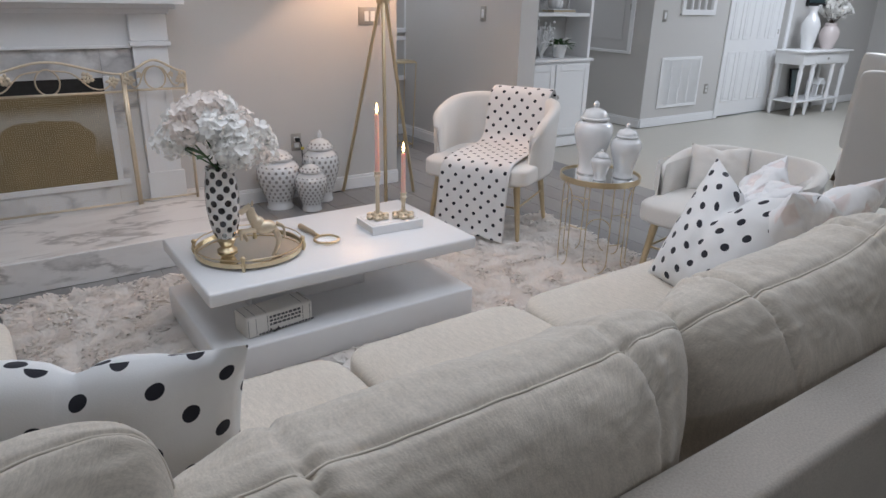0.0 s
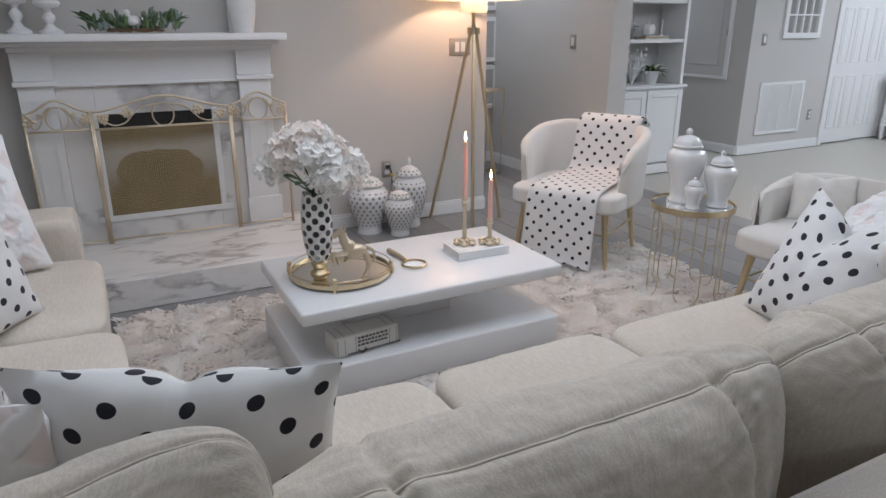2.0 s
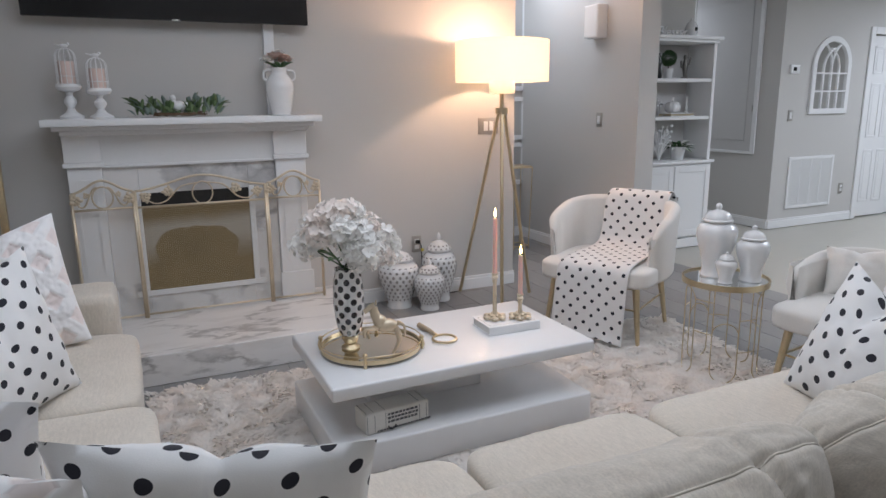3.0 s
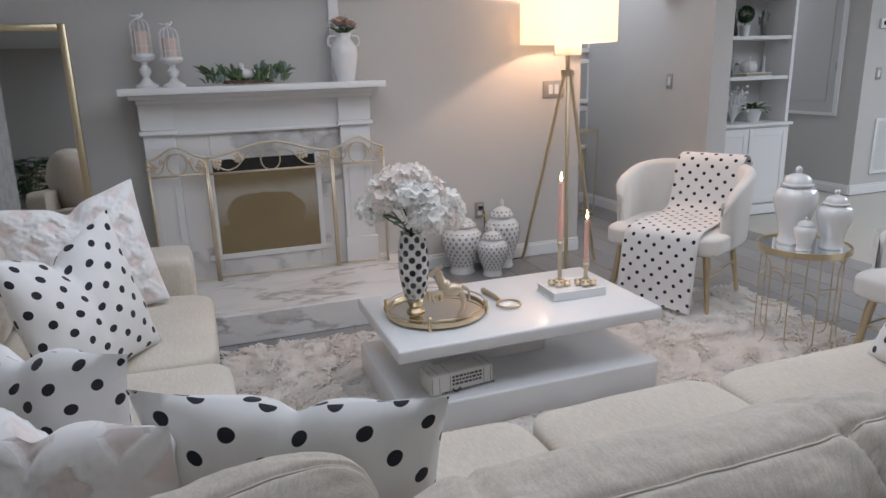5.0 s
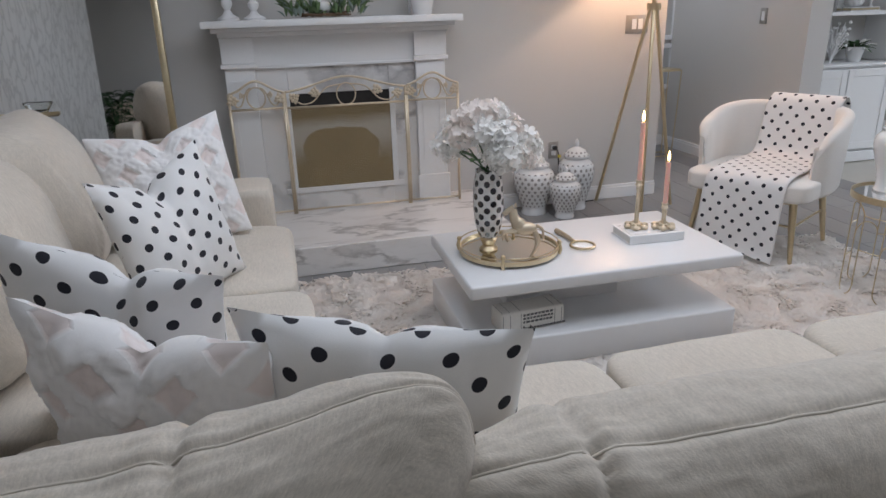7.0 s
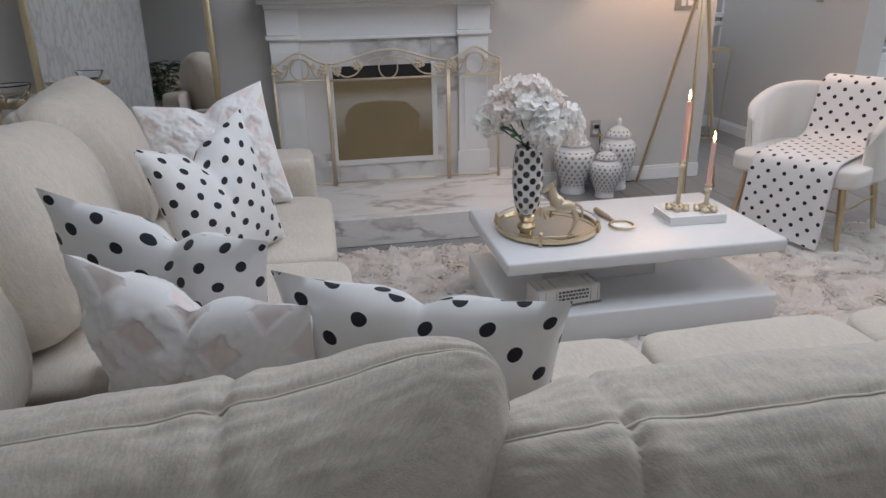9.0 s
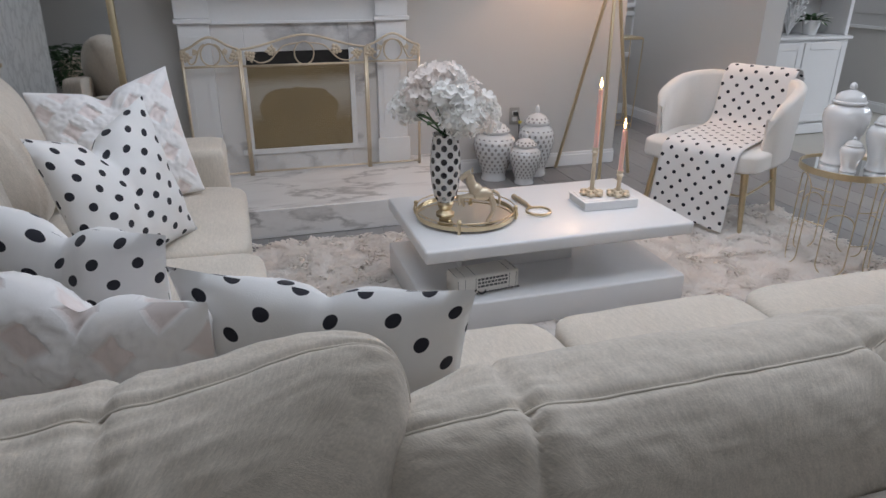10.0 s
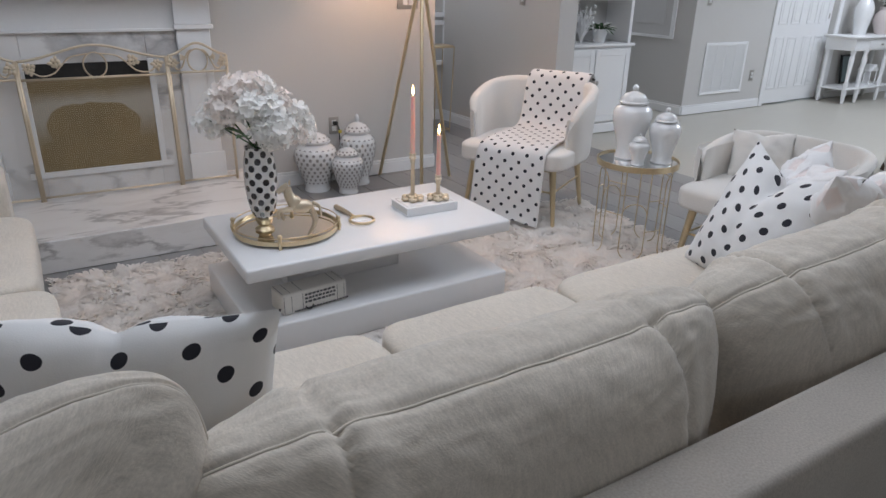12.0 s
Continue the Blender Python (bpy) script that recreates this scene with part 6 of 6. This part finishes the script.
# ---- dining chairs ----
def dining_chair(m, label):
    ch = thing("dining_chair", m, label, "chair", "dining chairs")

    def back_shape(u, v, w, p):
        p.y -= 0.03 * (w + 1) * 0.5
        if v < 0:
            for bx in range(-2, 3):
                for bz in range(4):
                    cx, cz = bx * 0.36 + 0.18 * (bz % 2), -0.2 + bz * 0.34
                    p.y += 0.022 * math.exp(-((u - cx) ** 2 + (w - cz) ** 2) / 0.010)
        return p
    bm = puff((0.50, 0.10, 0.74), 14, 30, back_shape)
    bmesh.ops.translate(bm, vec=(0, 0.23, 0.64), verts=bm.verts[:])
    part("backrest", bm, OATFAB, ch, "button-tufted oatmeal backrest", smooth=70)
    bm = puff((0.52, 0.52, 0.12), 8, 16)
    bmesh.ops.translate(bm, vec=(0, 0, 0.44), verts=bm.verts[:])
    part("seat", bm, OATFAB, ch, smooth=70)
    part("seat_rail", boxed((-0.24, -0.24, 0.35), (0.24, 0.26, 0.385), 0.004, 1), DARKWOOD, ch)
    for sx, sy in ((-1, -1), (1, -1), (-1, 1), (1, 1)):
        part("leg", tube(bmesh.new(), smooth_line([(sx * 0.21, sy * 0.21, 0.355), (sx * 0.215, sy * 0.225, 0.18), (sx * 0.22, sy * 0.27 if sy > 0 else sy * 0.215, 0.0)], 5), 0.025, 8, taper=0.017), DARKWOOD, ch, "dark tapered wooden leg")


dining_chair(pose(4.41, 1.685, 0, 0, 0, 114), "oatmeal upholstered dining chair with dark wooden legs")
dining_chair(pose(5.77, 2.21, 0, 0, 0, 53), "tufted oatmeal dining chair facing the room")

# ---- unseen panels added on the ceiling over the fill lamps ----
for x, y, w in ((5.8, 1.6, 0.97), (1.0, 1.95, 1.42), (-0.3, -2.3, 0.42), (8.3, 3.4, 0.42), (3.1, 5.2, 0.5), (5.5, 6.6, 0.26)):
    t = thing("fill_lamp_panel", pose(x, y, H), "unseen square white panel added above a fill lamp", "ceiling light", "ceiling lights")
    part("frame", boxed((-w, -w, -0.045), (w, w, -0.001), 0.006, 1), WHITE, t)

# ---- plant and armchair seen in the mirror ----
def tall_plant(m):
    t = thing("floor_plant", m, "leafy green plant in a tall dark pot", "plant")
    part("pot", lathe(bmesh.new(), [(0.0, 0.0), (0.13, 0.0), (0.17, 0.42), (0.155, 0.42), (0.0, 0.38)], 28), surface("dark_glazed_pot", (0.06, 0.07, 0.065), 0.3, vary=0.15), t)
    r = random.Random(9)
    st, lv = bmesh.new(), bmesh.new()
    for k in range(16):
        a = k * 2.399
        tip = Vector((math.cos(a) * r.uniform(0.12, 0.34), math.sin(a) * r.uniform(0.12, 0.34), r.uniform(0.62, 1.05)))
        pts = smooth_line([(0, 0, 0.38), (tip.x * 0.4, tip.y * 0.4, tip.z * 0.85), tuple(tip)], 5)
        tube(st, pts, 0.005, 5, taper=0.003)
        for p in pts[4:]:
            for q in (-1, 1):
                leaf(lv, p, (math.cos(a + q * 1.1), math.sin(a + q * 1.1), r.uniform(-0.1, 0.5)), r.uniform(0.10, 0.16), 0.055, 0.4)
    part("stems", st, LEAF, t, kind="stuff")
    part("leaves", lv, LEAF, t, "drooping dark green leaves", smooth=0, kind="stuff")


def club_chair(m):
    t = thing("club_chair", m, "tan upholstered armchair with rounded arms", "armchair")
    tan = surface("tan_upholstery", (0.50, 0.43, 0.34), 0.9, grain=200, vary=0.07, bump=0.2, sheen=0.2)
    for name, size, at, k in (("seat", (0.60, 0.66, 0.20), (0, -0.04, 0.36), 7), ("backrest", (0.84, 0.22, 0.62), (0, 0.36, 0.62), 6), ("arm", (0.18, 0.78, 0.40), (-0.38, -0.02, 0.42), 6), ("arm", (0.18, 0.78, 0.40), (0.38, -0.02, 0.42), 6), ("seat_base", (0.74, 0.74, 0.18), (0, 0.0, 0.17), 12)):
        bm = puff(size, k, 14)
        bmesh.ops.translate(bm, vec=at, verts=bm.verts[:])
        part(name, bm, tan, t, smooth=70)
    for sx in (-1, 1):
        for sy in (-1, 1):
            part("leg", tube(bmesh.new(), [(sx * 0.33, sy * 0.32, 0.09), (sx * 0.34, sy * 0.33, 0.0)], 0.02, 8, taper=0.014), DARKWOOD, t)
    c = part("studded_cushion", pillow(0.40, 0.38, 0.14, 0.03, 18, 6), tan, smooth=80)
    c.matrix_world = m @ pose(-0.06, 0.16, 0.45, -20, 0, 6)
    tagged(c, "tan cushion leaning in the armchair", "cushion")


tall_plant(pose(-2.12, -1.55, 0))
club_chair(pose(-1.85, -2.35, 0, 0, 0, 150))
hp = thing("hanging_picture", pose(-2.40, -0.441, 1.75), "narrow gold-framed picture on the return wall", "picture")
part("frame", boxed((-0.28, -0.025, -0.40), (0.28, -0.001, 0.40), 0.004, 1), GOLD, hp)
part("print", boxed((-0.25, -0.028, -0.37), (0.25, -0.0255, 0.37)), surface("pale_print", (0.50, 0.50, 0.50), 0.5, vary=0.2, bump=0, big=5), hp, smooth=0)

# ---- floor boards ----
rngf = random.Random(4)
boards = 0
protos = {}
for j in range(27):
    x0 = -1.4 + j * 0.205
    zone = x0 < 4.15
    y = 1.2 + rngf.uniform(-0.9, 0.0)
    while y < 6.4:
        ln = rngf.choice((0.9, 1.2, 1.5))
        if boards < 295 and (x0 > -0.9):
            if ln not in protos:
                bm = boxed((-ln / 2 + 0.001, -0.1010, -0.005), (ln / 2 - 0.001, 0.1010, 0.0), 0.0012, 1)
                o = part("board", bm, FLOORGREY, floor, smooth=0)
                protos[ln] = o.data
            else:
                o = new("board", protos[ln])
                o.parent = floor
            o.matrix_world = pose(x0 + 0.1025, y + ln / 2, -0.0006, 0, 0, 90)
            boards += 1
        y += ln

# ---- barrel chairs ----
def barrel_chair(m, label, back=0.765):
    ch = thing("barrel_chair", m, label, "chair", "cream barrel chairs")

    def seat_shape(u, v, w, p):
        p.z += 0.012 * max(0.0, w) * (1 - u * u) * (1 - v * v)
        return p
    bm = puff((0.66, 0.60, 0.115), 7, 22, seat_shape)
    bmesh.ops.translate(bm, vec=(0, -0.01, 0.385), verts=bm.verts[:])
    part("seat", bm, BOUCLE, ch, smooth=70)
    bm = bmesh.new()
    layer = bm.loops.layers.uv.verify()
    n, rows = 44, []
    for i in range(n + 1):
        s = -1 + 2 * i / n
        a = s * radians(128)
        cx, cy = math.sin(a), math.cos(a)
        k = (abs(cx) ** 3.0 + abs(cy) ** 3.0) ** (-1 / 3.0)
        x, y = 0.335 * cx * k, 0.04 + 0.285 * cy * k
        nx, ny = Vector((cx, cy)).normalized()
        top = back - 0.115 * max(0.0, abs(s) - 0.25) ** 1.6 / 0.75 ** 1.6
        top -= 0.09 * max(0.0, (abs(s) - 0.86) / 0.14) ** 2
        flare = 0.03
        ring = []
        for z, off in ((0.335, 0.0), (0.36, 0.012), (0.60, 0.022), (top - 0.02, flare), (top - 0.004, flare - 0.010), (top, flare - 0.03), (top - 0.006, flare - 0.052), (top - 0.03, flare - 0.062), (0.60, -0.045), (0.40, -0.05), (0.335, -0.05)):
            close = 1.0 if 1 < i < n - 1 else 0.78 if 0 < i < n else 0.30
            mid_off = -0.012
            ring.append(bm.verts.new((x + nx * (mid_off + (off - mid_off) * close), y + ny * (mid_off + (off - mid_off) * close), 0.335 + (z - 0.335) * (0.985 if close < 0.5 else 1.0))))
        rows.append(ring)
    for a, b in zip(rows, rows[1:]):
        for q in range(len(a)):
            bm.faces.new([a[q], b[q], b[(q + 1) % len(b)], a[(q + 1) % len(a)]])
    bm.faces.new(rows[0][::-1]), bm.faces.new(rows[-1])
    part("backrest", bm, BOUCLE, ch, smooth=70)
    for sx, sy in ((-1, -1), (1, -1), (-1, 1), (1, 1)):
        part("leg", tube(bmesh.new(), [(sx * 0.245, sy * 0.21 - 0.01, 0.335), (sx * 0.285, sy * 0.25 - 0.01, 0.0)], 0.021, 12, taper=0.011), GOLD, ch, "tapered brass leg")
    part("stretcher", tube(bmesh.new(), [(-0.26, -0.235, 0.20), (0.26, -0.235, 0.20)], 0.006, 8), GOLD, ch)
    for s in (-1, 1):
        part("stretcher", tube(bmesh.new(), [(s * 0.262, -0.235, 0.20), (s * 0.262, 0.215, 0.20)], 0.006, 8), GOLD, ch)
    part("apron_rail", tube(bmesh.new(), [(-0.25, -0.22, 0.322), (0.25, -0.22, 0.322)], 0.010, 8), GOLD, ch)
    return ch


CHAIR1 = pose(2.545, 3.10, 0.012, 0, 0, -60)
barrel_chair(CHAIR1, "cream upholstered barrel chair with tapered brass legs")
CHAIR2 = pose(2.93, 1.75, 0.0, 0, 0, -82)
barrel_chair(CHAIR2, "cream barrel chair with brass legs holding a small cushion", 0.65)

# throw draped over the first chair
line = smooth_line([(0.40, 0.60, 0), (0.395, 0.72, 0), (0.375, 0.772, 0), (0.335, 0.80, 0), (0.285, 0.782, 0), (0.258, 0.735, 0), (0.235, 0.60, 0), (0.21, 0.50, 0), (0.14, 0.468, 0), (0.0, 0.466, 0), (-0.16, 0.464, 0), (-0.275, 0.455, 0), (-0.318, 0.425, 0), (-0.332, 0.36, 0), (-0.342, 0.22, 0), (-0.352, 0.09, 0), (-0.365, 0.045, 0)], 5)
bm = bmesh.new()
layer = bm.loops.layers.uv.verify()
run, rows, W = 0.0, [], 26
for i, p in enumerate(line):
    if i:
        run += (p - line[i - 1]).length
    t = i / (len(line) - 1)
    mid = 0.085 - 0.075 * t
    half = 0.185 + 0.03 * t
    row = []
    for j in range(W + 1):
        s = -1 + 2 * j / W
        fold = 0.010 * math.sin(s * 7 + t * 3) * (0.25 + 0.75 * max(0.0, t - 0.7) / 0.3) + 0.006 * noise.noise(Vector((s * 2.5, t * 9, 3)))
        hang = max(0.0, t - 0.72) / 0.28
        d = (line[min(i + 1, len(line) - 1)] - line[max(i - 1, 0)]).normalized()
        nrm = Vector((d.y, -d.x, 0))
        if nrm.y < 0 and t < 0.6 and t > 0.25:
            nrm = -nrm
        y, z = p.x - (abs(fold) if t > 0.72 else 0), p.y + (abs(fold) * 0.6 if 0.15 < t < 0.72 else 0)
        sag = 0.035 * hang * (s > 0.4) * (s - 0.4)
        row.append((bm.verts.new((mid + s * half, y, z - sag)), (mid + s * half, run)))
    rows.append(row)
for a, b in zip(rows, rows[1:]):
    for j in range(W):
        q = [a[j], a[j + 1], b[j + 1], b[j]]
        f = bm.faces.new([v for v, _ in q])
        for lp, (_, uv) in zip(f.loops, q):
            lp[layer].uv = uv
throw = part("throw_blanket", bm, BLANKET, smooth=80)
throw.matrix_world = CHAIR1
mod = throw.modifiers.new("thick", "SOLIDIFY")
mod.thickness, mod.offset = 0.006, 1
tagged(throw, "white fleece throw with black polka dots draped over the chair", "blanket")

bm = pillow(0.29, 0.25, 0.12, 0.02, 20, 4)
small = part("chair_cushion", bm, BOUCLE, smooth=80)
small.matrix_world = CHAIR2 @ pose(-0.13, 0.13, 0.44, -30, 0, 30)
tagged(small, "small beige piped cushion on the barrel chair", "cushion")

# ---- side table with ginger jars ----
SX, SY, SZ = 2.612, 2.292, 0.50
sid = thing("side_table", pose(SX, SY, 0.012, 0, 0, 12), "round mirrored side table on looped gold wire legs", "side table")
part("mirror_top", lathe(bmesh.new(), [(0.0, SZ - 0.022), (0.196, SZ - 0.022), (0.196, SZ - 0.014), (0.0, SZ - 0.014)], 56), MIRROR, sid)
part("rim", lathe(bmesh.new(), [(0.1965, SZ - 0.034), (0.204, SZ - 0.034), (0.204, SZ - 0.006), (0.1965, SZ - 0.006), (0.1965, SZ - 0.034)], 56), GOLD, sid)


def on_ring(a, r, z):
    return (r * math.cos(a), r * math.sin(a), z)


for k in range(5):
    a = k * 2 * math.pi / 5
    bm, pts = bmesh.new(), []
    lo, hi, wd, rr = (0.0, 0.445, 0.36, 0.178) if k % 2 == 0 else (0.0, 0.30, 0.34, 0.178)
    rad = wd * rr
    half_run = (hi - lo) / 2 - rad
    for i in range(57):
        q = 2 * math.pi * i / 56
        z = (lo + hi) / 2 + (half_run if math.sin(q) > 0 else -half_run) + rad * math.sin(q)
        pts.append(on_ring(a + wd * math.cos(q), rr, z + 0.003))
    tube(bm, pts, 0.0028, 6)
    part("wire_loop", bm, GOLD, sid)
    for z in (0.16, 0.32) if k % 2 else (0.40, 0.24):
        part("tie_bar", tube(bmesh.new(), [on_ring(a + 0.36 + (1.26 - 0.72) * t / 6, 0.178, z) for t in range(7)], 0.0024, 6), GOLD, sid)
    if k % 2:
        for e in (-0.34, 0.34):
            part("upright", tube(bmesh.new(), [on_ring(a + e, 0.178, 0.24), on_ring(a + e, 0.178, SZ - 0.034)], 0.0026, 6), GOLD, sid)
for z in (SZ - 0.036,):
    part("ring", tube(bmesh.new(), arc((0, 0), 0.175, 0, 360, 48, "xy", z), 0.003, 6), GOLD, sid)


def lidded_jar(x, y, z, h, r, label):
    t = thing("ginger_jar", pose(x, y, z), label, "jar", "glossy ginger jars")
    part("body", lathe(bmesh.new(), [(a * r, b * h) for a, b in ((0.0, 0.0), (0.66, 0.0), (0.70, 0.02), (0.66, 0.05), (0.62, 0.09), (0.64, 0.17), (0.74, 0.30), (0.93, 0.47), (1.0, 0.57), (0.98, 0.64), (0.86, 0.70), (0.62, 0.735), (0.60, 0.75))], 48), CERAMIC, t)
    part("lid", lathe(bmesh.new(), [(a * r, b * h) for a, b in ((0.0, 0.751), (0.74, 0.751), (0.75, 0.77), (0.66, 0.785), (0.62, 0.83), (0.48, 0.875), (0.22, 0.90), (0.12, 0.91), (0.17, 0.945), (0.14, 0.975), (0.05, 0.995), (0.0, 1.0))], 40), CERAMIC, t)


lidded_jar(2.60, 2.355, 0.499, 0.368, 0.097, "large glossy white lidded ginger jar")
lidded_jar(2.675, 2.20, 0.499, 0.275, 0.077, "smaller glossy white lidded ginger jar")
lidded_jar(2.535, 2.225, 0.499, 0.155, 0.050, "tiny glossy white lidded ginger jar")

# ---- throw pillows on the sofa ----
def throw_pillow(mat, w, dent, m, label, seed, thick=0.17, cat="pillow", name="throw_pillow", width=0.3, bend=0.0):
    ob = part(name, pillow(w, w, thick, dent, 30, seed, dent_width=width, bend=bend, ear=0.085), mat, smooth=80)
    ob.matrix_world = m
    return tagged(ob, label, cat, "throw pillows on the sofa")


def lattice_pillow(w, dent, m, label, seed):
    """A plush pillow with a raised criss-cross of bands over blush squares."""
    t = thing("plush_pillow", m, label, "pillow", "throw pillows on the sofa")

    def relief(x, z, sd):
        a, b = ((x + z) * 0.7071 * 9.0) % 1 - 0.5, ((x - z) * 0.7071 * 9.0) % 1 - 0.5
        d = max(abs(a), abs(b))
        band = min(1.0, max(0.0, (d - 0.20) / 0.13))
        return 0.013 * band * (1 + 0.25 * math.cos(a * 6.28)) + 0.005 * noise.noise(Vector((x * 70, z * 70, sd))) + 0.002 * noise.noise(Vector((x * 22, z * 22, sd)))
    part("cover", pillow(w, w, 0.15, dent, 84, seed, relief=relief), LATTICE, t)
    return t


throw_pillow(DOTS, 0.48, 0.075, pose(-0.345, 2.13, 0.462, -17, -4, 57), "white cotton pillow with black polka dots, chopped top", 1, bend=0.06)
lattice_pillow(0.50, 0.06, pose(-0.44, 2.68, 0.465, -16, -7, 14), "white plush pillow with blush pink lattice", 2)
throw_pillow(DOTS, 0.50, 0.075, pose(-0.41, 1.43, 0.455, 12, 9, -24), "white polka-dot pillow leaning in the sofa corner", 3, bend=0.06)
lattice_pillow(0.46, 0.05, pose(-0.27, 1.10, 0.465, 13, 4, -29), "white plush pillow with woven blush lattice bands", 4)
throw_pillow(DOTS3, 0.455, 0.036, pose(0.082, 0.975, 0.475, 11, 2.5, -21), "white polka-dot pillow with deep centre dent", 5, width=0.2, bend=0.03)
throw_pillow(DOTS, 0.45, 0.09, pose(1.745, 1.13, 0.465, 27, 0, 70), "white polka-dot pillow leaning on the back cushions", 6)
lattice_pillow(0.45, 0.06, pose(2.02, 1.28, 0.465, 32, 0, 35), "white plush lattice pillow behind the dotted one", 7)
lattice_pillow(0.44, 0.04, pose(2.0, 1.0, 0.465, 20, 0, -7), "white plush pillow with blush squares", 8)
